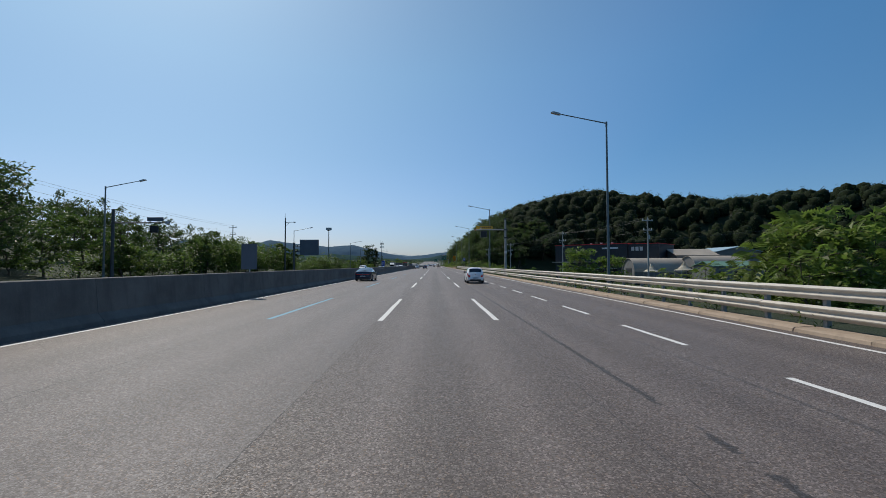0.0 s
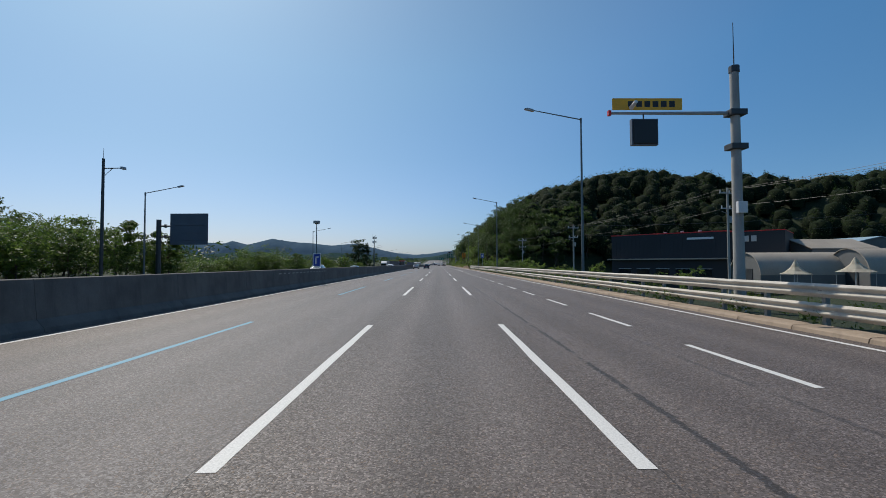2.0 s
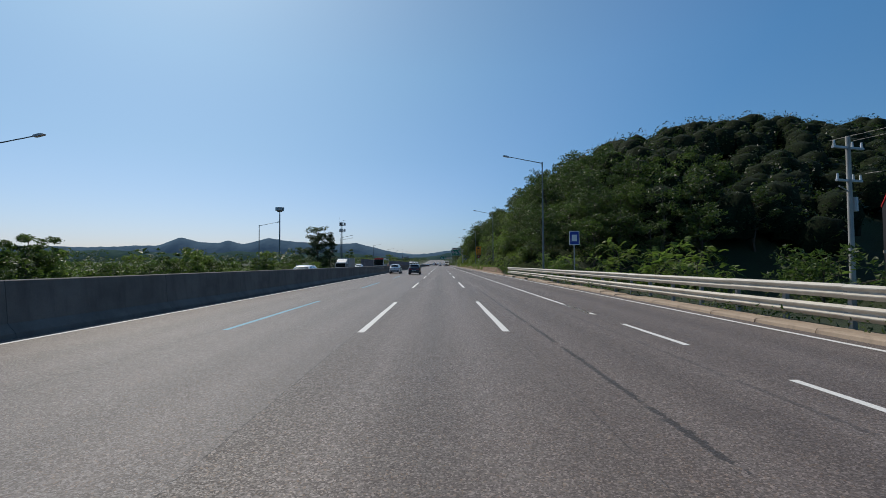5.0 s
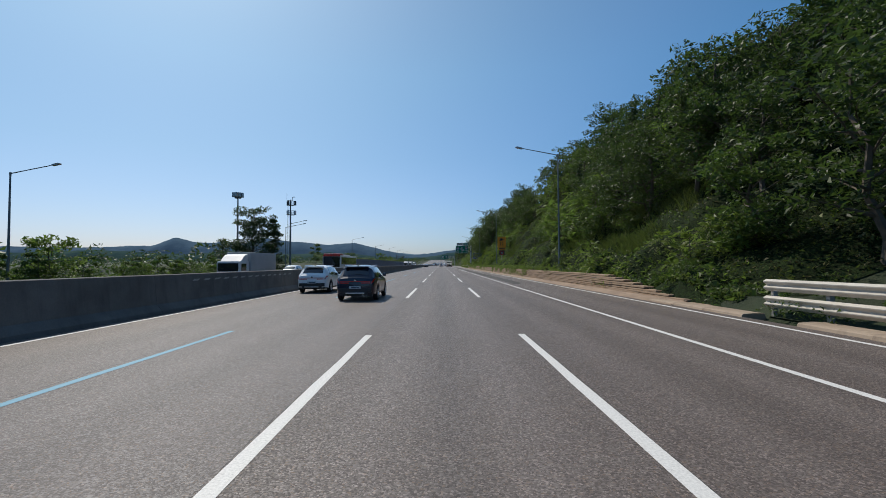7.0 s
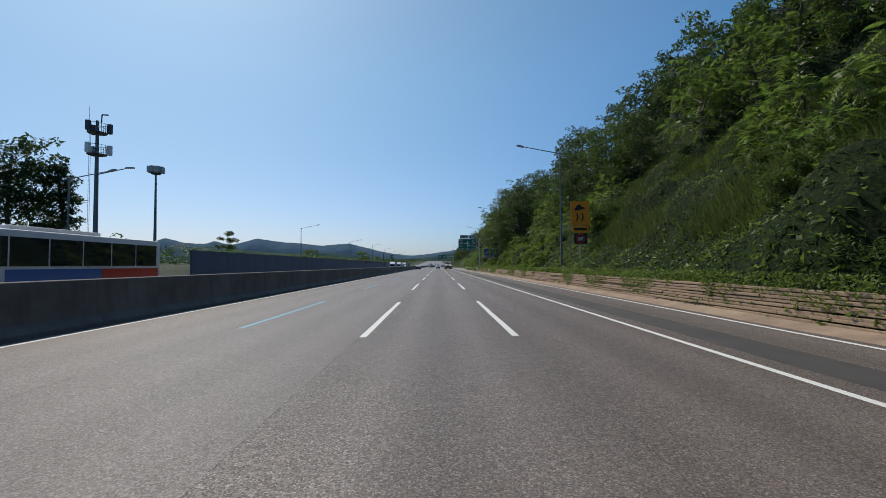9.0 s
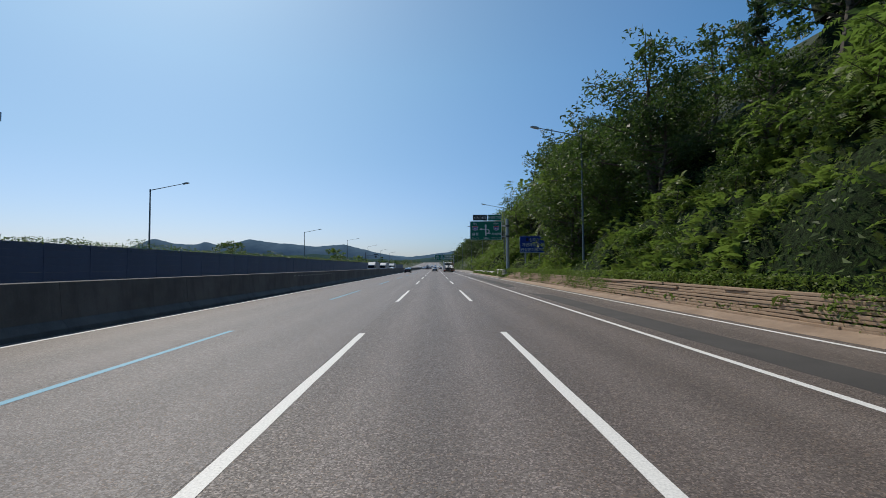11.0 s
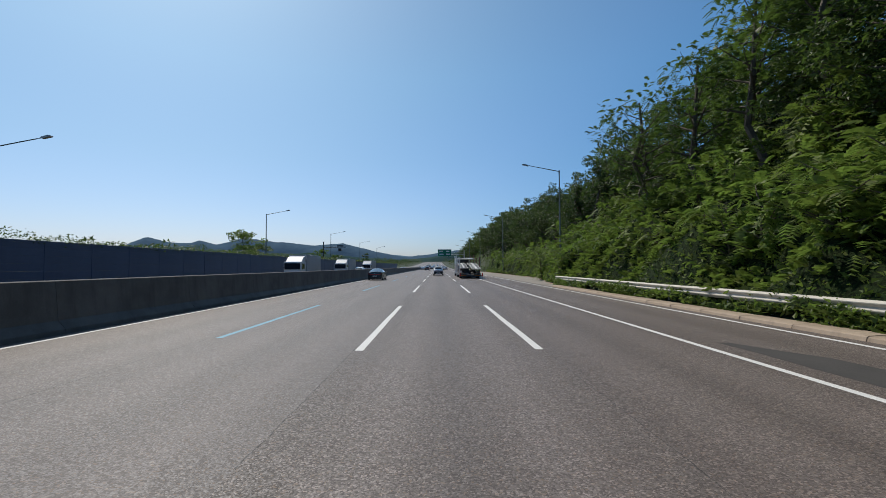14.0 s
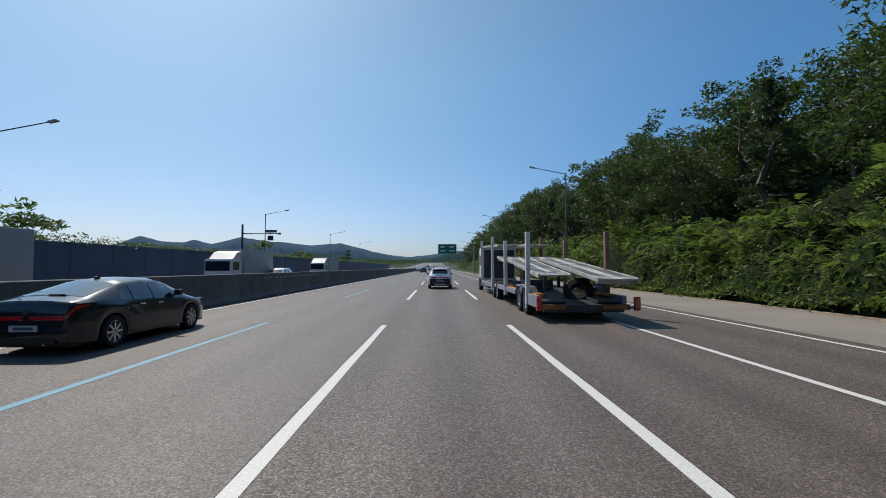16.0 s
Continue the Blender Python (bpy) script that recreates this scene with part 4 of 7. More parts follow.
def slope_grass(n, seed):
    """Dry olive grass in leaning blades on the open part of the cut slope."""
    rn = np.random.RandomState(seed)
    roots = []
    while len(roots) < n:
        y, x = rn.uniform(200, 262), 12.6 + 8.5 * rn.uniform()
        thick = 0.5 + 0.5 * noise.noise(Vector((x * 0.35, y * 0.16, 21)))
        if rn.uniform() < smooth_step(0.35, 0.6, thick) * smooth_step(12.4, 14.6, x + 1.2 * thick):
            roots.append((x, y, land_z(x, y) + cover(x, y) * 0.75 - 0.1))
    r = np.array(roots)
    lean = rn.normal(size=(n, 3)) * 0.3
    lean[:, 0] -= 0.25
    lean[:, 2] = rn.uniform(0.6, 1.1, size=n)
    h = rn.uniform(0.45, 1.0, size=(n, 1))
    w = np.cross(lean, rn.normal(size=(n, 3)))
    w /= np.maximum(np.linalg.norm(w, axis=1, keepdims=True), 1e-6)
    ob = new("slope_grass", quads_of("slope_grass", np.stack([r - w * 0.03, r + w * 0.03, r + lean * h], axis=1), M["leaf_grass"], 3))
    tagged(ob, "dry olive grass on the open part of the cut slope", "grass", kind="stuff")


slope_grass(46000, 61)


def slope_ferns(n, seed):
    """Feathered shrubs in patches over the creepers of the cut slope."""
    rn = np.random.RandomState(seed)
    roots = []
    while len(roots) < n:
        y = 268 + 132 * rn.uniform()
        x = 10.2 + 8 * rn.uniform() ** 1.3 + table(y, LAY_BY)
        thick = 0.5 + 0.5 * noise.noise(Vector((x * 0.4, y * 0.3, 51)))
        if (314 < y < 338 and x < 14.5) or rn.uniform() > smooth_step(0.4, 0.6, thick):
            continue
        roots.append((x, y, land_z(x, y) + cover(x, y) + rn.uniform(-0.2, 0.9) * (thick - 0.3)))
    ob = new("slope_ferns", quads_of("slope_ferns", fronds(np.array(roots), 0.55, 5, rn, np.array((-0.5, -0.25, 0.5))), M["leaf_c"], 3))
    tagged(ob, "bright green feathered shrubs over the cut slope", "undergrowth", kind="stuff")


slope_ferns(9000, 63)
scatter_leaves(undergrowth(900, 40, 10.5, 26, 440, 640, 0.6, 1.8, 5), 0.36, M["leaf_b"], "slope_undergrowth", "dense green creepers and weeds covering the cut slope")
scatter_leaves(undergrowth(600, 48, 10.5, 15, -10, 188, 0.2, 0.6, 6), 0.16, M["leaf_b"], "verge_weeds", "low green weeds on the verge behind the guard rail")


def thicket():
    """A closed hedge of leafy clumps beyond the other carriageway."""
    rn = np.random.RandomState(71)
    out = []
    for _ in range(760):
        y = rn.uniform(40, 264) if rn.uniform() < 0.75 else rn.uniform(64, 96)
        x = -33.2 - 6 * rn.uniform()
        top = table(y, [(40, 3.0), (66, 4.2), (78, 6.6), (90, 6.4), (95, 4.2), (106, 3.0), (128, 2.4), (137, 5.2), (150, 5.0), (155, 2.2), (200, 1.5), (262, 1.2)]) * (0.65 + 0.7 * (0.5 + 0.5 * noise.noise(Vector((y * 0.13, x * 0.1, 5)))))
        r = rn.uniform(0.8, 1.7)
        o = rn.normal(size=(104, 3))
        o /= np.linalg.norm(o, axis=1, keepdims=True)
        o *= rn.uniform(0.6, 1.0, size=(104, 1)) * r
        out.append(np.array((x, y, land_z(x, y) + 0.4 + max(0.0, top - 0.4 - r * 0.7) * rn.uniform() ** 0.6)) + o)
    return np.concatenate(out)


hedge = thicket()
scatter_leaves(hedge[: len(hedge) // 2], 0.36, M["leaf_b"], "roadside_thicket", "dense green thicket beyond the other carriageway")
scatter_leaves(hedge[len(hedge) // 2 :], 0.36, M["leaf_c"], "roadside_thicket", "dense bright green thicket beyond the other carriageway")


def tufts(n, x0, x1, y0, y1, z0, z1, seed, scale=0.35):
    """Leaves gathered in tufts along a strip."""
    rn = np.random.RandomState(seed)
    out = []
    while len(out) < n:
        x, y = rn.uniform(x0, x1), rn.uniform(y0, y1)
        d = 0.5 + 0.5 * noise.noise(Vector((y * scale, seed * 3.1, 0)))
        if rn.uniform() < smooth_step(0.42, 0.75, d):
            out.append((x, y, z0 + (z1 - z0) * rn.uniform() * d))
    return out


def overhang(n, seed):
    """Creepers that hang over the retaining wall in lumps."""
    rn = np.random.RandomState(seed)
    out = []
    while len(out) < n:
        y = rn.uniform(220, 341) if rn.uniform() < 0.96 else rn.uniform(196, 220)
        d = 0.5 + 0.5 * noise.noise(Vector((y * 0.3, 7.7, 0))) + 0.16 * noise.noise(Vector((y * 1.1, 2.2, 0)))
        top = 0.55 + 0.5 * smooth_step(204, 214, y) * (1 - 0.5 * smooth_step(328, 336, y))
        deep = min(1.0, max(0.12, (d - 0.38) * 4.5))
        u = rn.uniform()
        z = top + 0.35 - u * (0.3 + deep * (top + 0.1))
        out.append((9.98 + 0.3 * rn.uniform() - 0.42 * deep * (0.5 + 0.5 * math.sin(3 * u)) - 0.1 * rn.uniform(), y, max(z, 0.08)))
    return out


scatter_leaves(overhang(42000, 31), 0.16, M["leaf_c"], "wall_creepers", "green creepers hanging over the retaining wall", 0.1)
scatter_leaves(tufts(9000, 9.5, 10.5, -10, 188, 0.1, 0.75, 32, 0.5), 0.16, M["leaf_b"], "rail_weeds", "green weeds growing under the guard rail")
scatter_leaves(tufts(6000, 9.55, 10.4, 340, 380, 0.1, 0.95, 33, 0.4), 0.2, M["leaf_c"], "rail_weeds", "green weeds growing under the guard rail")

# woods on the far hill
pts, domes = [], []
rn = np.random.RandomState(12)
for _ in range(1500):
    x, y = 34 + 250 * rn.uniform() ** 1.3, rn.uniform(150, 330)
    if x < 42 and y > 214:
        continue
    z = land_z(x, y)
    if z < 1.0:
        continue
    h, w = rn.uniform(6.5, 9.5), rn.uniform(2.8, 4.3)
    n = 190
    domes.append((x, y, z, w, h))
    o = rn.normal(size=(n, 3))
    o /= np.linalg.norm(o, axis=1, keepdims=True)
    o[:, 2] = np.abs(o[:, 2]) * rn.uniform(0.8, 1.0)
    lump = 1 + 0.25 * np.sin(o[:, 0] * 5 + x) * np.sin(o[:, 1] * 5 + y)
    pts.append(np.stack([x + o[:, 0] * w * lump, y + o[:, 1] * w * lump, z + h * 0.3 + o[:, 2] * h * 0.7 * lump], 1))
far_woods = tagged(new("far_woods", quads_of("far_woods", leaf_tris(np.concatenate(pts), 0.72, 0.4, rn), M["leaf_far"], 3)), "dense dark green woods covering the far hill", "woods", kind="stuff")

# dark domes inside those crowns, their shade painted in as colour
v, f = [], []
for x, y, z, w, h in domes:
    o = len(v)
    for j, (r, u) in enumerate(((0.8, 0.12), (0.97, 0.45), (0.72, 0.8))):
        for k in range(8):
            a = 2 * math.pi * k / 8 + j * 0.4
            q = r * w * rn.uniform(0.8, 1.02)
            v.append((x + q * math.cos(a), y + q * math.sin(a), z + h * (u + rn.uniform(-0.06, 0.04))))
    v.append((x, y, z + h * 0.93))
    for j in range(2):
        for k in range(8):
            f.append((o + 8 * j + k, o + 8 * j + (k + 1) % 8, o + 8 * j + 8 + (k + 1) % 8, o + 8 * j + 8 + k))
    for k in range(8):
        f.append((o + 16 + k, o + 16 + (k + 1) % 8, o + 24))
tagged(new("far_woods_shade", mesh_of("far_woods_shade", v, f, M["woods_shade"], True)), "dark green crowns of the woods on the far hill with shade painted in", "woods", kind="stuff")

# tree belt on the plain beyond the other carriageway
pts = []
for _ in range(620):
    y = rn.uniform(40, 1250)
    x = -44 - 320 * rn.uniform() ** 1.6 - (20 if y > 265 else 0)
    z = land_z(x, y)
    h, w = rn.uniform(3.5, 6.5), rn.uniform(2.2, 4.5)
    n = 76
    o = rn.normal(size=(n, 3))
    o /= np.linalg.norm(o, axis=1, keepdims=True)
    o[:, 2] = np.abs(o[:, 2])
    pts.append(np.stack([x + o[:, 0] * w, y + o[:, 1] * w, z + 0.3 + o[:, 2] * h], 1))
for _ in range(300):
    y = rn.uniform(640, 1340)
    x = -34 - 70 * rn.uniform() if rn.uniform() < 0.55 else 15 + 70 * rn.uniform()
    h, w = rn.uniform(4, 9), rn.uniform(2.5, 5.0)
    o = rn.normal(size=(100, 3))
    o /= np.linalg.norm(o, axis=1, keepdims=True)
    o[:, 2] = np.abs(o[:, 2])
    pts.append(np.stack([x + o[:, 0] * w, y + o[:, 1] * w, land_z(x, y) + 0.3 + o[:, 2] * h], 1))
tagged(new("far_tree_belt", quads_of("far_tree_belt", leaf_tris(np.concatenate(pts), 1.15, 0.4, rn), M["leaf_a"], 3)), "belt of dark green trees across the plain", "woods", kind="stuff")

# ================= vehicles =================


def car_paint(name, col, metal=0.0, rough=0.35):
    k = Mat(name)
    v = k.coords()
    dust = k.noise(3, 4, 0.7, v)
    k.color(k.mix(k.ramp(dust, [(0.5, grey(0)), (0.8, grey(0.18 if col[0] > 0.3 else 0.03))]), col, (0.32, 0.29, 0.25)))
    k.set(Roughness=rough, Metallic=metal, Coat_Weight=0.8, Coat_Roughness=0.04)
    k.p.inputs["Specular IOR Level"].default_value = 0.3
    return k.m


M["car_white"] = car_paint("white_car_paint", (0.8, 0.8, 0.79))
M["car_navy"] = car_paint("navy_car_paint", (0.006, 0.009, 0.028), 0.0, 0.3)
M["car_black"] = car_paint("black_car_paint", (0.006, 0.007, 0.011), 0.0, 0.3)
M["car_silver"] = car_paint("silver_car_paint", (0.45, 0.46, 0.48), 0.7, 0.35)
M["car_red"] = car_paint("red_bus_paint", (0.6, 0.03, 0.02))
M["car_blue"] = car_paint("blue_bus_paint", (0.05, 0.14, 0.4))
M["truck_white"] = plain("dusty_truck_white", (0.7, 0.7, 0.69), 0.45, 0.0, 0.2, 2)
M["box_grey"] = plain("dusty_box_panel", (0.36, 0.37, 0.38), 0.5, 0.0, 0.25, 1.2)
M["truck_grey"] = plain("worn_deck_steel", (0.5, 0.48, 0.44), 0.6, 0.15, 0.6, 7, 0.4)
M["truck_frame"] = plain("violet_grey_frame", (0.3, 0.3, 0.36), 0.5, 0.2, 0.3, 3)
M["orange"] = plain("orange_paint", (0.75, 0.28, 0.02), 0.5, 0.0, 0.4, 5)
M["rust_orange"] = plain("dirty_orange_paint", (0.4, 0.13, 0.015), 0.6, 0.0, 0.6, 6)
M["rust"] = plain("rusty_post_paint", (0.22, 0.11, 0.08), 0.6, 0.0, 0.4, 4)
M["plastic"] = plain("black_plastic", (0.018, 0.018, 0.02), 0.5, 0.0, 0.2, 8)
M["rubber"] = plain("tyre_rubber", (0.011, 0.011, 0.012), 0.85, 0.0, 0.3, 10)
M["alloy"] = plain("alloy_rim", (0.62, 0.63, 0.65), 0.3, 0.85, 0.15, 10, 0.0)
M["chrome"] = plain("chrome", (0.75, 0.75, 0.76), 0.12, 1.0, 0.05, 8, 0.0)
M["plate"] = plain("pale_plate", (0.45, 0.48, 0.5), 0.5, 0.0, 0.1, 8, 0.0)
M["plate_bar"] = plain("plate_bar", (0.06, 0.08, 0.1), 0.5, 0.0, 0.1, 8, 0.0)


def make_glass():
    k = Mat("tinted_glass")
    k.color(k.ramp(k.noise(2, 2, 0.5, k.coords()), [(0.3, (0.006, 0.009, 0.016)), (0.7, (0.012, 0.017, 0.026))]))
    k.set(Roughness=0.04, Coat_Weight=1.0, Coat_Roughness=0.02)
    return k.m


def make_lamp_lens(name, col):
    k = Mat(name)
    w = k.node("ShaderNodeTexWave", Scale=14.0, Distortion=0.5)
    k.link(k.coords(), w.inputs["Vector"])
    k.color(k.ramp(w.outputs["Fac"], [(0.2, tuple(c * 0.86 for c in col)), (0.8, col)])).set(Roughness=0.12, Coat_Weight=1.0)
    return k.m


M["glass"] = make_glass()
M["tail"] = make_lamp_lens("red_tail_lens", (0.55, 0.015, 0.015))
M["clear"] = make_lamp_lens("clear_lamp_lens", (0.6, 0.62, 0.65))

CAR_FORMS = {
    "hatch": dict(
        top=[(0, 0.82), (0.03, 0.95), (0.1, 1.01), (0.36, 1.385), (0.4, 1.425), (0.75, 1.463), (1.3, 1.485), (1.8, 1.465), (2.15, 1.39), (2.78, 1.03), (2.9, 0.985), (3.3, 0.9), (3.48, 0.76), (3.57, 0.6), (3.6, 0.48)],
        belt=[(0, 0.78), (0.12, 0.96), (0.6, 0.97), (1.6, 0.92), (2.7, 0.88), (3.0, 0.85), (3.3, 0.78), (3.5, 0.66), (3.6, 0.46)],
        width=[(0, 0.74), (0.025, 0.83), (0.07, 0.89), (0.16, 0.94), (0.38, 0.99), (0.7, 1), (2.9, 1), (3.25, 0.95), (3.5, 0.83), (3.6, 0.66)],
        roof=[(0, 0.78), (0.4, 0.74), (1.2, 0.74), (2.2, 0.72), (2.85, 0.82), (3.6, 0.58)],
        size=(3.6, 1.6), wheels=(0.6, 3.0, 0.295), sill=0.24, rear=(0.13, 0.35), front=(2.2, 2.75),
        side=[(0.6, 0.9, 0.86, 0.92), (0.94, 1.5, 0.95, 1.48), (1.6, 2.56, 1.58, 2.14)], spokes=10),
    "suv": dict(
        top=[(0, 0.9), (0.04, 1.06), (0.12, 1.12), (0.5, 1.52), (0.52, 1.57), (0.9, 1.62), (1.7, 1.655), (2.3, 1.63), (2.75, 1.53), (3.45, 1.12), (3.6, 1.07), (4.1, 0.99), (4.36, 0.83), (4.46, 0.62), (4.5, 0.5)],
        belt=[(0, 0.86), (0.15, 1.05), (0.8, 1.08), (2.0, 1.03), (3.4, 0.98), (3.8, 0.94), (4.2, 0.84), (4.4, 0.7), (4.5, 0.48)],
        width=[(0, 0.74), (0.03, 0.83), (0.09, 0.89), (0.2, 0.94), (0.45, 0.99), (0.9, 1), (3.6, 1), (4.1, 0.95), (4.38, 0.82), (4.5, 0.64)],
        roof=[(0, 0.76), (0.5, 0.7), (1.4, 0.72), (2.7, 0.71), (3.5, 0.82), (4.5, 0.58)],
        size=(4.5, 1.86), wheels=(0.88, 3.55, 0.355), sill=0.3, rear=(0.2, 0.47), front=(2.82, 3.4),
        side=[(0.62, 0.95, 0.85, 0.98), (1.02, 1.85, 1.05, 1.85), (1.93, 3.0, 1.93, 2.6)], spokes=5),
    "sedan": dict(
        top=[(0, 0.8), (0.03, 0.99), (0.08, 1.05), (0.3, 1.09), (0.42, 1.11), (1.35, 1.36), (1.62, 1.415), (2.2, 1.455), (2.7, 1.43), (3.05, 1.35), (3.75, 1.02), (3.85, 0.98), (4.5, 0.86), (4.78, 0.72), (4.87, 0.55), (4.9, 0.45)],
        belt=[(0, 0.76), (0.12, 0.98), (0.6, 0.99), (1.6, 0.94), (3.6, 0.88), (4.2, 0.83), (4.6, 0.74), (4.8, 0.62), (4.9, 0.42)],
        width=[(0, 0.72), (0.03, 0.82), (0.09, 0.88), (0.2, 0.93), (0.5, 0.98), (1.0, 1), (3.9, 1), (4.4, 0.95), (4.75, 0.82), (4.9, 0.62)],
        roof=[(0, 0.8), (0.6, 0.78), (1.4, 0.69), (2.9, 0.69), (3.8, 0.82), (4.9, 0.58)],
        size=(4.9, 1.86), wheels=(1.02, 3.88, 0.335), sill=0.22, rear=(0.48, 1.4), front=(3.1, 3.72),
        side=[(1.1, 1.55, 1.42, 1.57), (1.62, 2.25, 1.63, 2.25), (2.32, 3.3, 2.32, 2.95)], spokes=8),
}


class Shell:
    """The skin of a car: y runs forward from the tail, v from the sill (0) over the belt (3) and the roof's edge (4) to the middle (6)."""

    def __init__(self, f):
        self.f = f
        self.half = f["size"][1] / 2

    def at(self, y, v):
        f = self.f
        y = min(max(y, 0.0), f["size"][0])
        w = self.half * table(y, f["width"])
        top, belt = table(y, f["top"]), min(table(y, f["belt"]), table(y, f["top"]) - 0.015)
        yr, yf, r = f["wheels"]
        zb = f["sill"] + 0.05 * smooth_step(0.5, 0.0, y) + 0.02 * smooth_step(f["size"][0] - 0.5, f["size"][0], y)
        ra = r * 1.16
        for c in (yr, yf):
            if abs(y - c) < ra:
                zb = max(zb, r + math.sqrt(ra * ra - (y - c) ** 2))
        zb = min(zb, belt - 0.06)
        wr = self.half * min(table(y, f["roof"]), table(y, f["width"]) * 0.93)
        tall = max(0.0, top - belt)
        drop = 0.03 + 0.06 * min(1.0, tall / 0.4)
        pts = [(w * 0.965, zb), (w, zb + (belt - zb) * 0.38), (w * 0.99, zb + (belt - zb) * 0.72), (w * 0.955, belt), (wr, max(belt + 0.006, top - min(drop, tall * 0.5))), (wr * 0.62, top - 0.015), (0, top)]
        k = min(int(v), 5)
        u = v - k
        p0, p1, p2, p3 = (Vector(pts[max(k - 1, 0)]), Vector(pts[k]), Vector(pts[k + 1]), Vector(pts[min(k + 2, 6)]))
        lin = p1.lerp(p2, u)
        if k in (0, 1, 4, 5):
            t0, t1 = (p2 - p0) * 0.5, (p3 - p1) * 0.5
            if k == 5:
                t1 = Vector((p2.x - p1.x, 0))
            if k == 4:
                t0 = (p2 - p1)
            cub = p1 * (2 * u ** 3 - 3 * u * u + 1) + t0 * (u ** 3 - 2 * u * u + u) + p2 * (3 * u * u - 2 * u ** 3) + t1 * (u ** 3 - u * u)
            lin = cub
        elif k == 3:
            lin = lin + Vector((0.025 * math.sin(math.pi * u) * min(1, tall / 0.35), 0))
        return Vector((max(lin.x, 0.0), y, lin.y))

    def body(self, steps=84):
        f = self.f
        L = f["size"][0]
        ys = sorted(set([round(L * k / steps, 4) for k in range(steps + 1)] + [p[0] for p in f["top"]]))
        vs = [0, 0.5, 1, 1.5, 2, 2.5, 3, 3.33, 3.66, 4, 4.3, 4.6, 5, 5.5, 6]
        bm = B()
        grid = []
        for y in ys:
            row = [self.at(y, v) for v in vs]
            full = [Vector((-p.x, p.y, p.z)) for p in row] + row[-2::-1]
            grid.append([bm.verts.new(p) for p in full])
        n = len(grid[0])
        for a, b in zip(grid, grid[1:]):
            for k in range(n - 1):
                bm.faces.new((a[k], a[k + 1], b[k + 1], b[k]))
        bm.faces.new(grid[0][::-1])
        bm.faces.new(grid[-1])
        bmesh.ops.recalc_face_normals(bm, faces=bm.faces)
        return bm

    def patch(self, bm, ya, yb, va, vb, off, side, ny=8, nv=5, ya2=None, yb2=None):
        """A piece of the skin, lifted by off, with thickness. ya2, yb2: its ends at the upper edge."""
        ya2, yb2 = ya if ya2 is None else ya2, yb if yb2 is None else yb2
        rows = []
        for i in range(nv + 1):
            s = i / nv
            v = va + (vb - va) * s
            a, b = ya + (ya2 - ya) * s, yb + (yb2 - yb) * s
            row = []
            for j in range(ny + 1):
                y = a + (b - a) * j / ny
                p = self.at(y, v)
                e = 0.01
                dy = self.at(min(y + e, self.f["size"][0]), v) - self.at(max(y - e, 0), v)
                dv = self.at(y, min(v + 0.02, 6)) - self.at(y, max(v - 0.02, 0))
                nrm = dy.cross(dv)
                if nrm.length < 1e-9:
                    nrm = Vector((0, 0, 1))
                nrm.normalize()
                if nrm.x < -0.01 or (abs(nrm.x) <= 0.01 and nrm.z < 0):
                    nrm = -nrm
                q = p + nrm * off
                row.append(bm.verts.new((q.x * side, q.y, q.z)))
            rows.append(row)
        for r0, r1 in zip(rows, rows[1:]):
            for j in range(ny):
                bm.faces.new((r0[j], r0[j + 1], r1[j + 1], r1[j]) if side > 0 else (r0[j + 1], r0[j], r1[j], r1[j + 1]))
        return bm


def lathe_x(bm, prof, n=28, x0=0.0):
    """A turned form about the x axis from (x, r) pairs."""
    rings = [[bm.verts.new((x0 + x, r * math.cos(2 * math.pi * k / n), r * math.sin(2 * math.pi * k / n))) for k in range(n)] for x, r in prof]
    for a, b in zip(rings, rings[1:]):
        for k in range(n):
            bm.faces.new((a[k], a[(k + 1) % n], b[(k + 1) % n], b[k]))
    bmesh.ops.recalc_face_normals(bm, faces=bm.faces)
    return bm


def make_wheel(parent, x, y, r, side, width=0.19, spokes=5, rim_share=0.68):
    """A wheel: hub with its tyre and rim. side: 1 faces +x."""
    hub = part("wheel", tube(B(), (-0.05 * side, 0, 0), (0.075 * side, 0, 0), r * 0.13, r * 0.12, 12), M["alloy"], parent)
    hub.location = (x, y, r)
    w = width / 2
    rr = r * rim_share
    part("tyre", lathe_x(B(), [(-w * 0.8, rr), (-w, rr * 1.08), (-w, r * 0.93), (-w * 0.75, r), (w * 0.75, r), (w, r * 0.93), (w, rr * 1.08), (w * 0.8, rr)]), M["rubber"], hub, smooth=True)
    bm = lathe_x(B(), [(w * 0.82, rr * 1.02), (w * 0.86, rr * 0.95), (w * 0.5, rr * 0.9), (-w * 0.5, rr * 0.88)])
    for v in bm.verts:
        v.co.x *= side
    for k in range(spokes):
        a = 2 * math.pi * k / spokes
        m = Matrix.Rotation(a, 4, "X")
        box(bm, (0.045 if side > 0 else -0.085, -rr * (0.1 if spokes > 6 else 0.16), rr * 0.1), (0.085 if side > 0 else -0.045, rr * (0.1 if spokes > 6 else 0.16), rr * 0.95), 0.0, m)
    part("rim", bm, M["alloy"], hub, "silver alloy rim")
    part("brake_disc", tube(B(), (0.0, 0, 0), (0.02 * side, 0, 0), rr * 0.86, rr * 0.86, 20), M["steel_dark"], hub)
    return hub


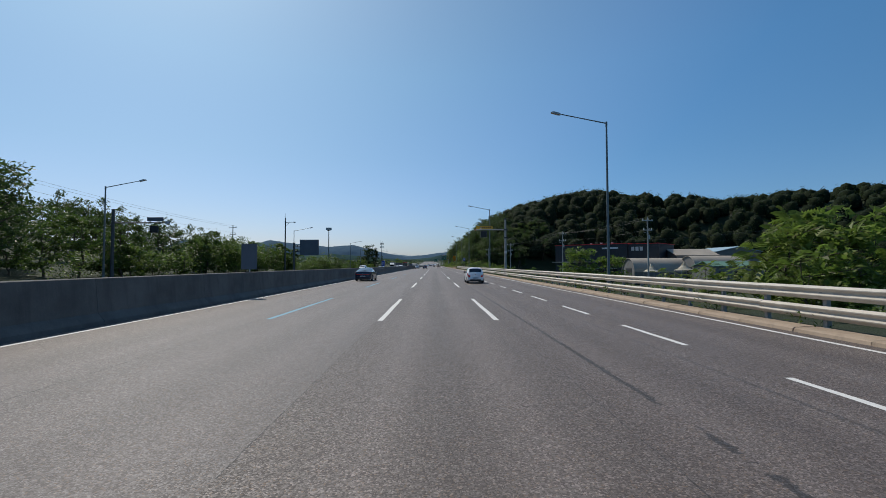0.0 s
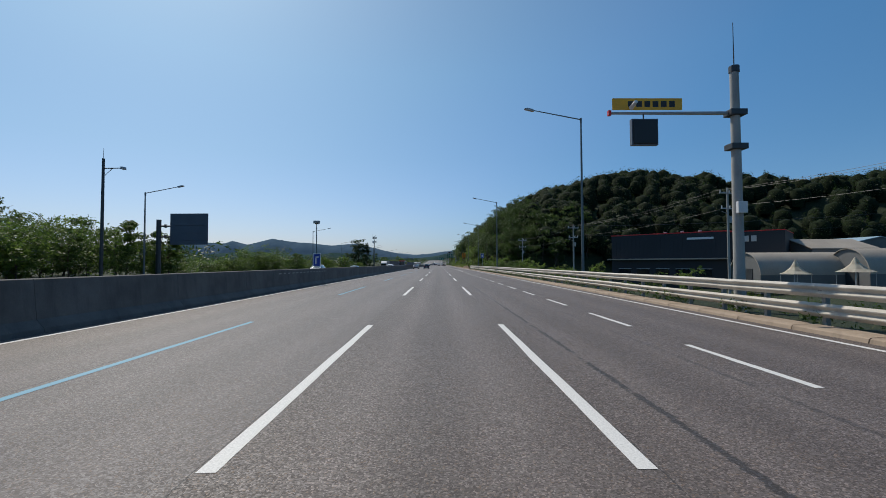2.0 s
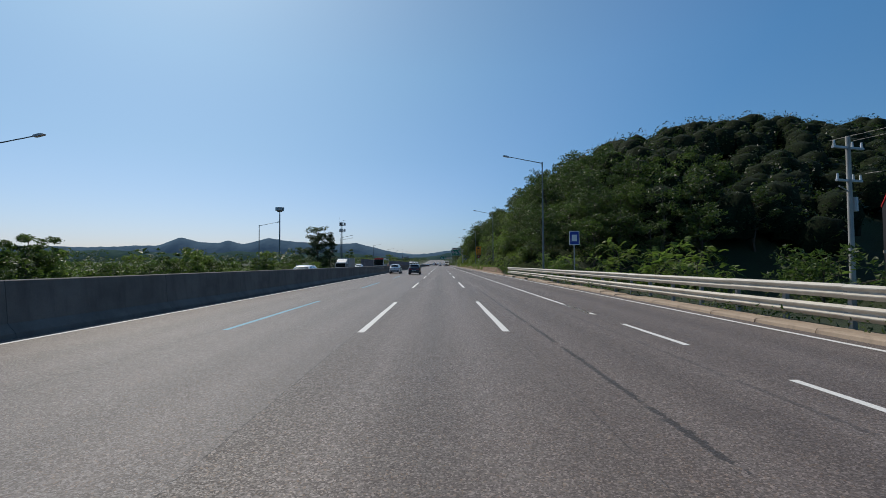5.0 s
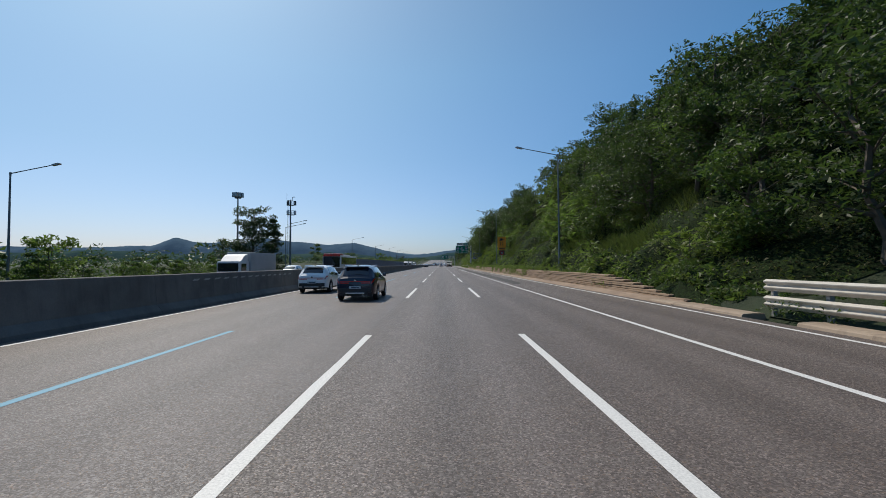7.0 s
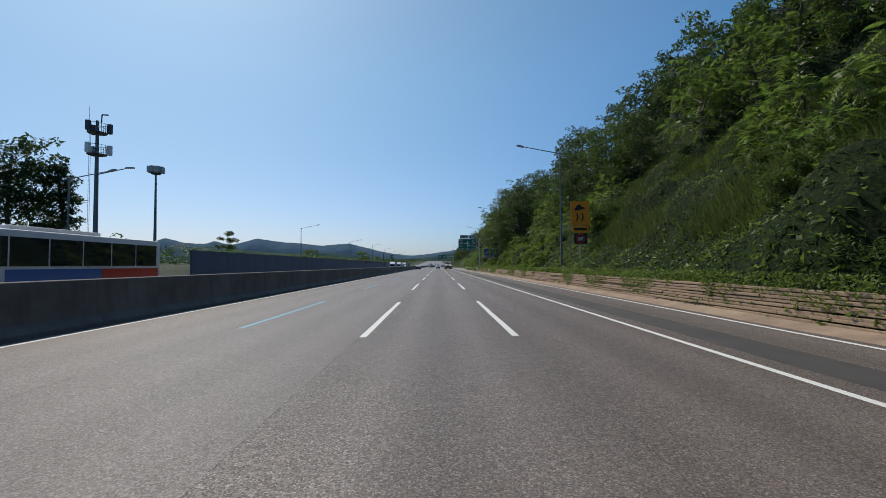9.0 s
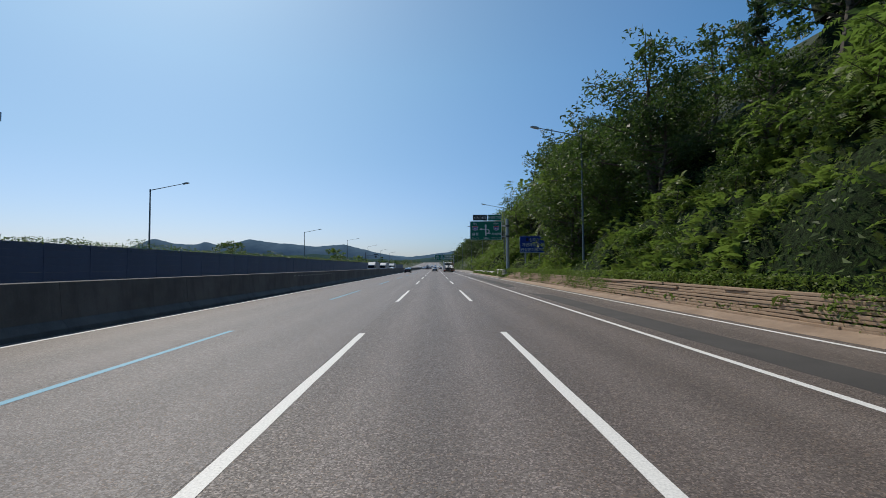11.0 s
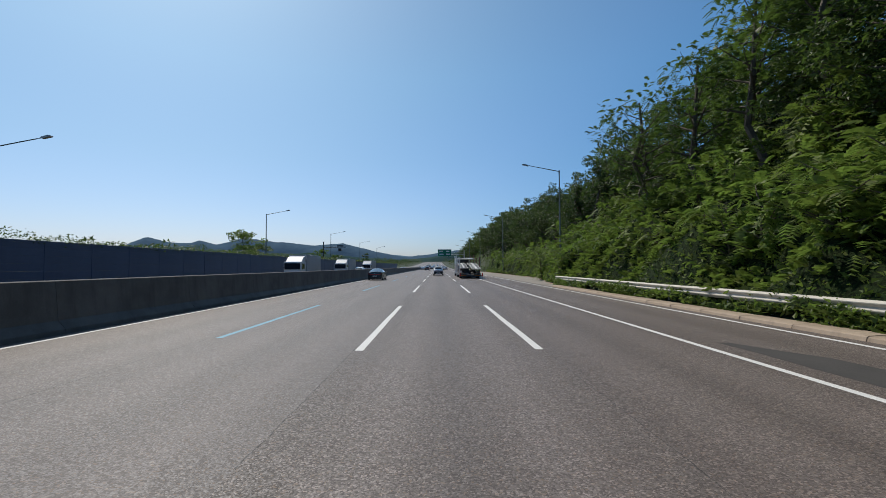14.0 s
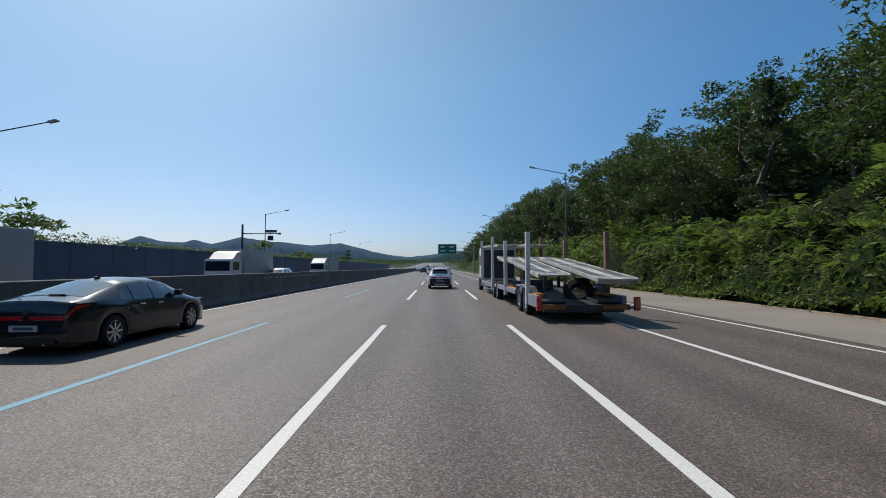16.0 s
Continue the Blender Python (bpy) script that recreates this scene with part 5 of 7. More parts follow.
def make_car(name, form, paint, m, label, group="", detail=True, scale=1.0):
    f = CAR_FORMS[form]
    s = Shell(f)
    L, W = f["size"]
    h = W / 2
    g = thing(name, None, label, "car", group)
    body = part("body", s.body(84 if detail else 36), M[paint], g, smooth=True)
    yr, yf, r = f["wheels"]
    part("underbody", box(B(), (-h * 0.8, 0.12, f["sill"] - 0.06), (h * 0.8, L - 0.15, table(L / 2, f["belt"]) - 0.12), 0.02), M["plastic"], g)
    for side in (-1, 1):
        for k, (a, b, a2, b2) in enumerate(f["side"]):
            part("side_window", s.patch(B(), a, b, 3.05, 3.93, 0.006, side, ya2=a2, yb2=b2), M["glass"], g, smooth=True)
        part("sill", s.patch(B(), yr + r * 1.2, yf - r * 1.2, 0.0, 0.28, 0.008, side), M["plastic"] if form == "suv" else M[paint], g)
        mir = box(B(), (h * 0.94 if side > 0 else -h * 1.13, f["side"][-1][1] - 0.2, table(1.5, f["belt"]) + 0.02), (h * 1.13 if side > 0 else -h * 0.94, f["side"][-1][1] - 0.06, table(1.5, f["belt"]) + 0.17), 0.035)
        part("mirror", mir, M["plastic"] if paint == "car_white" else M[paint], g, smooth=True)
        for y in (f["side"][-2][0] + 0.14, f["side"][-1][0] + 0.1):
            p = s.at(y, 2.6)
            part("door_handle", box(B(), (side * p.x - 0.014, y, p.z - 0.018), (side * p.x + 0.022 * side + 0.014, y + 0.19, p.z + 0.02), 0.012), M["chrome"], g)
        for y in (f["side"][-2][0] - 0.05, f["side"][-1][0] - 0.045, yf - r * 1.25):
            seam = B()
            s.patch(seam, y, y + 0.009, 0.3, 2.98, 0.002, side, 1, 10)
            part("door_seam", seam, M["plastic"], g)
        tail = B()
        if form == "hatch":
            s.patch(tail, 0.02, 0.1, 1.75, 2.2, 0.012, side, ya2=0.015, yb2=0.2)
            s.patch(tail, 0.015, 0.2, 2.2, 2.75, 0.012, side, ya2=0.03, yb2=0.27)
            s.patch(tail, 0.03, 0.27, 2.75, 2.98, 0.012, side, ya2=0.1, yb2=0.22)
        else:
            s.patch(tail, 0.015, 0.16, 2.5, 2.72, 0.012, side, ya2=0.02, yb2=0.36)
            s.patch(tail, 0.02, 0.36, 2.72, 2.84, 0.012, side, ya2=0.03, yb2=0.4)
        part("tail_lamp", tail, M["tail"], g, "red tail lamp", smooth=True)
        zc = table(0.0, f["belt"])
        cx, hw = (0.72, 0.1) if form == "hatch" else (0.4, 0.34) if form == "sedan" else (0.52, 0.22)
        rear = box(B(), (side * h * cx - h * hw, -0.02, zc - 0.2 if form == "hatch" else zc - 0.05 if form == "suv" else zc - 0.075), (side * h * cx + h * hw, 0.02, zc + 0.0), 0.018)
        part("rear_lamp", rear, M["tail"], g, "red rear lamp lens", smooth=True)
        hl = s.patch(B(), L - 0.62, L - 0.16, 2.2, 2.98, 0.008, side, ya2=L - 0.7, yb2=L - 0.2)
        part("head_lamp", hl, M["clear"], g, "clear headlamp lens", smooth=True)
        for y in (yr, yf):
            make_wheel(g, side * (h - 0.1), y, r, side, 0.2, f["spokes"])
    a, b = f["rear"]
    bm = B()
    for side in (-1, 1):
        s.patch(bm, a, b, 4.25 if form != "suv" else 4.4, 6, 0.006, side)
    part("rear_window", bm, M["glass"], g, smooth=True)
    bm = B()
    for side in (-1, 1):
        s.patch(bm, f["front"][0], f["front"][1], 4.2, 6, 0.006, side)
    part("windscreen", bm, M["glass"], g, smooth=True)
    zs = f["sill"]
    if form == "suv":
        for side in (-1, 1):
            for y in (yr, yf):
                part("arch_cladding", s.patch(B(), y - r * 1.2, y + r * 1.2, 0.0, 0.3, 0.009, side, 16), M["plastic"], g)
            part("window_trim", s.patch(B(), 0.7, 3.2, 2.98, 3.05, 0.009, side, 20, 1), M["chrome"], g, "thin chrome window trim")
        part("spoiler", box(B(), (-h * 0.6, 0.36, 1.535), (h * 0.6, 0.62, 1.585), 0.02), M[paint], g, smooth=True)
        part("skid_plate", box(B(), (-h * 0.45, -0.085, zs + 0.05), (h * 0.45, -0.04, zs + 0.1), 0.01), M["alloy"], g, "silver skid plate")
    part("rear_bumper", box(B(), (-h * 0.8, -0.05, zs + 0.1), (h * 0.8, 0.1, zs + 0.3), 0.04), M[paint] if form != "suv" else M["plastic"], g, smooth=True)
    part("valance", box(B(), (-h * 0.62, -0.06, zs + 0.02), (h * 0.62, 0.08, zs + (0.26 if form == "suv" else 0.15)), 0.02), M["plastic"], g)
    zp = zs + 0.22 if form == "hatch" else table(0.0, f["belt"]) - 0.28
    plate = part("number_plate", box(B(), (-0.26, -0.075, zp), (0.26, -0.045, zp + 0.115), 0.008), M["plate"], g, "pale number plate with plain bars")
    part("plate_bar", box(B(), (-0.17, -0.079, zp + 0.03), (0.19, -0.073, zp + 0.085)), M["plate_bar"], plate)
    part("badge", tube(B(), (0, -0.03, zp + 0.36), (0, 0.0, zp + 0.36), 0.055, 0.055, 14), M["chrome"], g, "plain round chrome badge")
    yt = f["rear"][1] + 0.22
    part("aerial", prism(B(), [(yt, s.at(yt, 6).z - 0.005), (yt + 0.16, s.at(yt, 6).z - 0.005), (yt + 0.04, s.at(yt, 6).z + 0.06), (yt, s.at(yt, 6).z + 0.05)], "x", -0.025, 0.025), M["plastic"], g)
    for side in (-0.35, 0.35):
        part("wiper" if side < 0 else "exhaust", tube(B(), (side, -0.03, zs + 0.03), (side, 0.1, zs + 0.03), 0.03, 0.03, 10), M["chrome"], g) if side > 0 else part("wiper", box(B(), (-0.02, s.at(f["rear"][0], 6).y - 0.01, s.at(f["rear"][0], 6).z + 0.0), (0.3, s.at(f["rear"][0], 6).y + 0.015, s.at(f["rear"][0], 6).z + 0.02)), M["plastic"], g)
    if form == "suv":
        part("light_strip", box(B(), (-h * 0.75, -0.03, 0.885), (h * 0.75, 0.0, 0.915), 0.006), M["tail"], g, "thin red light strip across the tailgate")
        for side in (-1, 1):
            part("roof_rail", tube(B(), (side * h * 0.68, 0.75, 1.62), (side * h * 0.68, 2.5, 1.635), 0.018, 0.018, 6), M["chrome"], g)
    g.matrix_world = m
    return g


make_car("hatchback", "hatch", "car_white", pose(3.7, 39.3, 0), "small white hatchback with red wraparound tail lamps in the slow lane")
make_car("sedan", "sedan", "car_navy", pose(-7.75, 46.2, 0), "dark navy sedan in the bus lane beside the barrier")
make_car("suv", "suv", "car_navy", pose(-4.0, 190.7, 0), "dark navy sport utility car with a red rear light strip")
white_suv = make_car("suv", "suv", "car_white", pose(-7.7, 196.6, 0), "white sport utility car beside the median barrier")
crossover = make_car("crossover", "suv", "car_white", pose(-0.05, 422.5, 0), "white crossover car with a dark lower tail in the middle lane")
part("tail_panel", box(B(), (-0.8, -0.045, 0.34), (0.8, 0.02, 0.78), 0.03), M["plastic"], crossover, "gloss black lower tail panel")
make_car("sedan", "sedan", "car_black", pose(-7.95, 396.9, 0), "black sedan with shiny alloy wheels in the bus lane")
make_car("suv", "suv", "car_black", pose(-4.4, 520, 0), "black sport utility car far ahead")
dist_sedan = make_car("sedan", "sedan", "car_silver", pose(-7.6, 560, road_z(560)), "silver sedan far ahead in the bus lane", "distant traffic", False)
rng = random.Random(17)
dist_suv = make_car("suv", "suv", "car_white", pose(3.5, 640, road_z(640)), "white sport utility car far ahead", "distant traffic", False)
dist_black = make_car("sedan", "sedan", "car_black", pose(-3.6, 600, road_z(600)), "black sedan far ahead", "distant traffic", False)
DISTANT = (dist_sedan, dist_suv, dist_black)
for k in range(28):
    y = 490 + 13 * k + rng.uniform(0, 6)
    lane = rng.choice((-7.5, -3.6, 0.0, 3.5))
    if y < 560 and lane == -7.5:
        continue
    copy_thing(DISTANT[k % 3], pose(lane, y, road_z(y), math.degrees(math.atan(d_road(y))), 0, 0))
for lane, y in ((-19.8, 118), (-16.2, 131), (-12.6, 160), (-19.8, 226), (-16.2, 430), (-12.6, 500), (-16.2, 540), (-19.8, 590), (-12.6, 640)):
    copy_thing(DISTANT[int(y) % 3], pose(lane, y + 4.9, road_z(y), 0, 0, 180))


# ---- the car transporter ----
def transporter(m):
    g = thing("car_transporter", None, "empty car transporter lorry with slanted steel decks and white posts", "lorry")
    x0, x1 = -1.35, 1.35
    part("lower_deck", box(B(), (x0, 5.2, 0.62), (x1, 17.5, 0.76), 0.02), M["truck_grey"], g)
    tail_deck = part("tail_deck", box(B(), (x0 + 0.1, 0.0, 0.0), (x1 - 0.1, 5.1, 0.06), 0.015), M["steel_dark"], g, "dark sloping tail deck")
    tail_deck.matrix_local = pose(0, 0.15, 0.46, 3.2, 0, 0)
    for x in (x0, x1):
        for y0, y1, z0, z1 in ((0.25, 1.75, 0.4, 0.78), (4.1, 9.2, 0.6, 0.8), (11.8, 17.5, 0.55, 0.78)):
            part("side_beam", box(B(), (x - 0.06, y0, z0), (x + 0.06, y1, z1), 0.02), M["truck_frame"], g)
    part("rear_beam", box(B(), (x0 - 0.05, 0.0, 0.36), (x1 + 0.05, 0.2, 0.52), 0.02), M["steel_dark"], g)
    part("bumper_bar", box(B(), (x0 + 0.1, 0.05, 0.28), (x1 - 0.1, 0.17, 0.4), 0.02), M["steel_dark"], g)
    for side in (-1, 1):
        part("rear_lamp", box(B(), ((1.62 if side > 0 else -1.4) - 0.09, -0.06, 0.34), ((1.62 if side > 0 else -1.4) + 0.09, 0.06, 0.76), 0.03), M["tail"], g, "red rear lamp")
        part("chevron_board", box(B(), (side * 0.95 - 0.38, -0.03, 0.38), (side * 0.95 + 0.38, 0.0, 0.52), 0.008), M["rust_orange"], g, "dirty orange marker board")
        # ramps at the tail of the lower deck
        ramp = part("ramp", box(B(), (side * 0.85 - 0.36, 0.2, 0.0), (side * 0.85 + 0.36, 2.6, 0.07), 0.015), M["steel_dark"], g)
        ramp.matrix_local = pose(0, 0.05, 0.54, 3.2, 0, 0)
        part("yellow_edge", box(B(), (side * 1.16 - 0.12, 0.9, 0.73), (side * 1.16 + 0.12, 7.5, 0.8), 0.015), M["orange"], g)
        part("lamp_stalk", box(B(), (side * 1.33 - 0.2, 0.02, 0.4), (side * 1.33 + 0.2, 0.07, 0.46), 0.01), M["steel_dark"], g)
    # slats of the lower deck
    bm = B()
    for k in range(44):
        box(bm, (x0 + 0.12, 5.3 + 0.27 * k, 0.77), (x1 - 0.12, 5.39 + 0.27 * k, 0.8))
    part("deck_slats", bm, M["steel_dark"], g)

    def runway(y0, z0, y1, z1, xa, xb, name):
        """A perforated wheel track, sloping, with raised edges."""
        d = math.hypot(y1 - y0, z1 - z0)
        bm = box(B(), (xa, 0, 0), (xb, d, 0.05), 0.01)
        for x in (xa, xb):
            box(bm, (x - 0.03, 0, -0.05), (x + 0.03, d, 0.075), 0.01)
        n = int(d / 0.3)
        for k in range(n):
            box(bm, (xa + 0.05, 0.12 + 0.3 * k, 0.05), (xa + 0.42, 0.2 + 0.3 * k, 0.07))
            box(bm, (xb - 0.42, 0.12 + 0.3 * k, 0.05), (xb - 0.05, 0.2 + 0.3 * k, 0.07))
        ob = part(name, bm, M["truck_grey"], g, "worn grey steel wheel track")
        ob.matrix_local = pose(0, y0, z0, math.degrees(math.atan2(z1 - z0, y1 - y0)))

    for xa, xb, ya in ((-1.32, -0.3, 0.35), (0.2, 1.36, -0.7)):
        runway(ya, 1.28 + (ya + 0.7) * 0.101, 6.6, 2.02, xa, xb, "upper_track")
        runway(6.9, 1.9, 9.8, 2.2, xa, xb, "upper_track")
        runway(9.6, 2.82, 18.2, 3.12, xa, xb, "upper_track")
    for y, z in ((-0.5, 1.27), (2.5, 1.57), (6.3, 1.95), (9.7, 2.1), (10.0, 2.8), (14, 2.95), (18, 3.08)):
        part("cross_beam", box(B(), (-1.3 if y > 0 else 0.2, y, z - 0.1), (1.3, y + 0.12, z), 0.015), M["truck_grey"], g)
    for y, z in ((1.75, 2.9), (6.7, 2.9), (11.4, 3.4), (17.3, 3.5)):
        for side in (-1, 1):
            part("post", box(B(), (side * 1.38 - 0.075, y - 0.09, 0.4), (side * 1.38 + 0.075, y + 0.09, z), 0.02), M["truck_white"] if side < 0 else M["rust"], g, "tall upright deck post")
    for y, z0, z1 in ((1.9, 0.8, 1.5), (5.6, 0.8, 1.9)):
        for side in (-1, 1):
            part("strut", box(B(), (side * 0.75 - 0.06, y - 0.06, z0), (side * 0.75 + 0.06, y + 0.06, z1), 0.01), M["steel_dark"], g)
    spare = part("spare_wheel", lathe_x(B(), [(-0.13, 0.24), (-0.14, 0.42), (-0.1, 0.5), (0.1, 0.5), (0.14, 0.42), (0.13, 0.24), (-0.13, 0.24)], 24), M["rubber"], g, "black spare wheel")
    spare.matrix_local = pose(0.35, 1.7, 0.86, 0, 38, 66)
    part("tool_box", box(B(), (-0.9, 4.4, 0.78), (0.2, 5.4, 1.15), 0.03), M["steel_dark"], g)
    # axles
    for y in (2.3, 3.5, 9.8, 11.2, 19.6):
        for side in (-1, 1):
            make_wheel(g, side * 1.22, y, 0.46, side, 0.3, 8, 0.55)
        part("axle", tube(B(), (-1.1, y, 0.46), (1.1, y, 0.46), 0.08, 0.08, 8), M["steel_dark"], g)
        for side in (-1, 1):
            part("mudguard", prism(B(), [(y - 0.58, 0.72), (y - 0.38, 0.95), (y + 0.38, 0.95), (y + 0.58, 0.72), (y + 0.62, 0.76), (y + 0.4, 1.0), (y - 0.4, 1.0), (y - 0.62, 0.76)], "x", side * 1.22 - 0.18, side * 1.22 + 0.18), M["truck_frame"], g) if y in (2.3, 3.5) else None
    part("chassis", box(B(), (-0.45, 1.5, 0.4), (0.45, 21.5, 0.62), 0.02), M["steel_dark"], g)
    cab = box(B(), (-1.22, 18.6, 0.75), (1.22, 20.9, 3.15), 0.14)
    part("cab", cab, M["truck_white"], g, "white lorry cab", smooth=True)
    part("rear_cab_panel", box(B(), (-1.1, 18.55, 0.9), (1.1, 18.6, 2.95), 0.02), M["steel_dark"], g)
    part("windscreen", box(B(), (-1.1, 20.88, 1.8), (1.1, 20.92, 2.75), 0.02), M["glass"], g)
    for side in (-1, 1):
        part("cab_window", box(B(), (side * 1.215 - 0.015, 19.6, 1.85), (side * 1.215 + 0.015, 20.6, 2.6), 0.01), M["glass"], g)
        part("tank", box(B(), (side * 0.95 - 0.25, 15.4, 0.3), (side * 0.95 + 0.25, 17.2, 0.8), 0.08), M["truck_frame"], g)
    g.matrix_world = m
    return g


transporter(pose(4.25, 402.0, 0))


def coach(m):
    g = thing("coach", None, "white, blue and red coach on the opposite carriageway", "bus")
    part("body", box(B(), (-1.25, 0, 0.45), (1.25, 11.5, 3.0), 0.12), M["truck_white"], g, smooth=True)
    part("roof_pod", box(B(), (-1.1, 0.1, 3.0), (1.1, 2.6, 3.25), 0.08), M["car_red"], g, "red front roof fairing", smooth=True)
    part("roof_unit", box(B(), (-0.9, 4, 3.0), (0.9, 8, 3.18), 0.06), M["truck_white"], g, smooth=True)
    part("windscreen", box(B(), (-1.15, -0.03, 1.35), (1.15, 0.03, 2.85), 0.02), M["glass"], g)
    part("red_band", box(B(), (-1.2, -0.02, 2.86), (1.2, 0.6, 3.02), 0.01), M["car_red"], g)
    for side in (-1, 1):
        for k in range(7):
            part("side_window", box(B(), (side * 1.25 - 0.02, 0.6 + 1.52 * k, 1.75), (side * 1.25 + 0.02, 2.05 + 1.52 * k, 2.75), 0.02), M["glass"], g)
        part("blue_panel", box(B(), (side * 1.26 - 0.01, 3.5, 0.7), (side * 1.26 + 0.01, 7.6, 1.65), 0.005), M["car_blue"], g)
        part("red_panel", box(B(), (side * 1.26 - 0.01, 7.62, 0.7), (side * 1.26 + 0.01, 11.3, 1.65), 0.005), M["car_red"], g)
        for y in (2.6, 8.4):
            make_wheel(g, side * 1.08, y, 0.48, side, 0.3, 8, 0.55)
    g.matrix_world = m
    return g


coach(pose(-15.4, 232, 0))


def box_lorry(m):
    g = thing("box_lorry", None, "dusty grey-white box lorry on the opposite carriageway", "lorry")
    part("cargo_box", box(B(), (-1.2, 2.3, 0.95), (1.2, 9.0, 3.3), 0.04), M["box_grey"], g, smooth=True)
    part("cab", box(B(), (-1.1, 0, 0.55), (1.1, 2.1, 2.4), 0.14), M["truck_white"], g, smooth=True)
    part("air_deflector", prism(B(), [(0.5, 2.38), (2.0, 2.38), (2.0, 3.1), (1.3, 2.95)], "x", -1.0, 1.0), M["truck_white"], g)
    part("windscreen", box(B(), (-1.0, -0.03, 1.4), (1.0, 0.05, 2.2), 0.02), M["glass"], g)
    part("chassis", box(B(), (-0.45, 0.4, 0.5), (0.45, 8.8, 0.9), 0.02), M["steel_dark"], g)
    for side in (-1, 1):
        part("cab_window", box(B(), (side * 1.1 - 0.02, 0.4, 1.45), (side * 1.1 + 0.02, 1.5, 2.15), 0.02), M["glass"], g)
        for y in (1.2, 7.0):
            make_wheel(g, side * 1.0, y, 0.42, side, 0.28, 6, 0.55)
    g.matrix_world = m
    return g


lorry = box_lorry(pose(-18.4, 425, 0))
copy_thing(lorry, pose(-18.4, 455, 0))
copy_thing(lorry, pose(-18.6, 398.4, 0))
copy_thing(lorry, pose(-20.6, 213, -0.3))

# ================= signs =================
M["sign_green"] = plain("green_sign_sheet", (0.0, 0.16, 0.09), 0.45, 0.0, 0.15, 2, 0.0)
M["sign_blue"] = plain("blue_sign_sheet", (0.012, 0.045, 0.3), 0.45, 0.0, 0.15, 2, 0.0)
M["sign_white"] = plain("white_sign_sheet", (0.75, 0.76, 0.76), 0.45, 0.0, 0.1, 3, 0.0)
M["sign_black"] = plain("black_sign_sheet", (0.012, 0.012, 0.014), 0.45, 0.0, 0.15, 3, 0.0)
M["sign_yellow"] = plain("amber_sign_sheet", (0.85, 0.42, 0.02), 0.45, 0.0, 0.15, 3, 0.0)
M["sign_orange"] = plain("orange_sign_sheet", (0.85, 0.28, 0.01), 0.45, 0.0, 0.15, 3, 0.0)
M["sign_red"] = plain("red_sign_sheet", (0.6, 0.02, 0.02), 0.45, 0.0, 0.1, 3, 0.0)
M["sign_back"] = plain("grey_sign_back", (0.1, 0.12, 0.15), 0.5, 0.2, 0.2, 2)


def lettering(text, height, material, parent, x, z, y=-0.045, name="lettering", bold=0.012):
    """Raised writing that faces -y, centred on x, its foot at z."""
    c = bpy.data.curves.new("writing", "FONT")
    c.body, c.size, c.extrude, c.offset, c.align_x, c.resolution_u = text, height / 0.72, 0.004, bold * height, "CENTER", 3
    ob = bpy.data.objects.new("writing", c)
    scene.collection.objects.link(ob)
    dg = bpy.context.evaluated_depsgraph_get()
    me = bpy.data.meshes.new_from_object(ob.evaluated_get(dg))
    bpy.data.objects.remove(ob)
    me.materials.clear()
    me.materials.append(material)
    return share(name, me, parent, pose(x, y, z, 90, 0, 0))


def flat(points, y, material, parent, name, thick=0.012, label=""):
    """A flat shape that faces -y from (x, z) corners."""
    return part(name, prism(B(), points, "y", y - thick, y), material, parent, label)


def rect(x0, z0, x1, z1):
    return [(x0, z0), (x1, z0), (x1, z1), (x0, z1)]


def rounded(x0, z0, x1, z1, r, n=4):
    out = []
    for cx, cz, a in ((x1 - r, z1 - r, 0), (x0 + r, z1 - r, 90), (x0 + r, z0 + r, 180), (x1 - r, z0 + r, 270)):
        for k in range(n + 1):
            t = radians(a + 90 * k / n)
            out.append((cx + r * math.cos(t), cz + r * math.sin(t)))
    return out


def panel(parent, x0, z0, x1, z1, face, name, border=True, r=0.12):
    """A sign plate: backing with a white border and the face."""
    p = flat(rounded(x0, z0, x1, z1, r), 0.0, M["sign_back"] if not border else M["sign_white"], parent, name, 0.03)
    b = 0.05 if border else 0.0
    part("face", prism(B(), rounded(x0 + b, z0 + b, x1 - b, z1 - b, max(0.03, r - b)), "y", -0.036, -0.03), face, p)
    return p


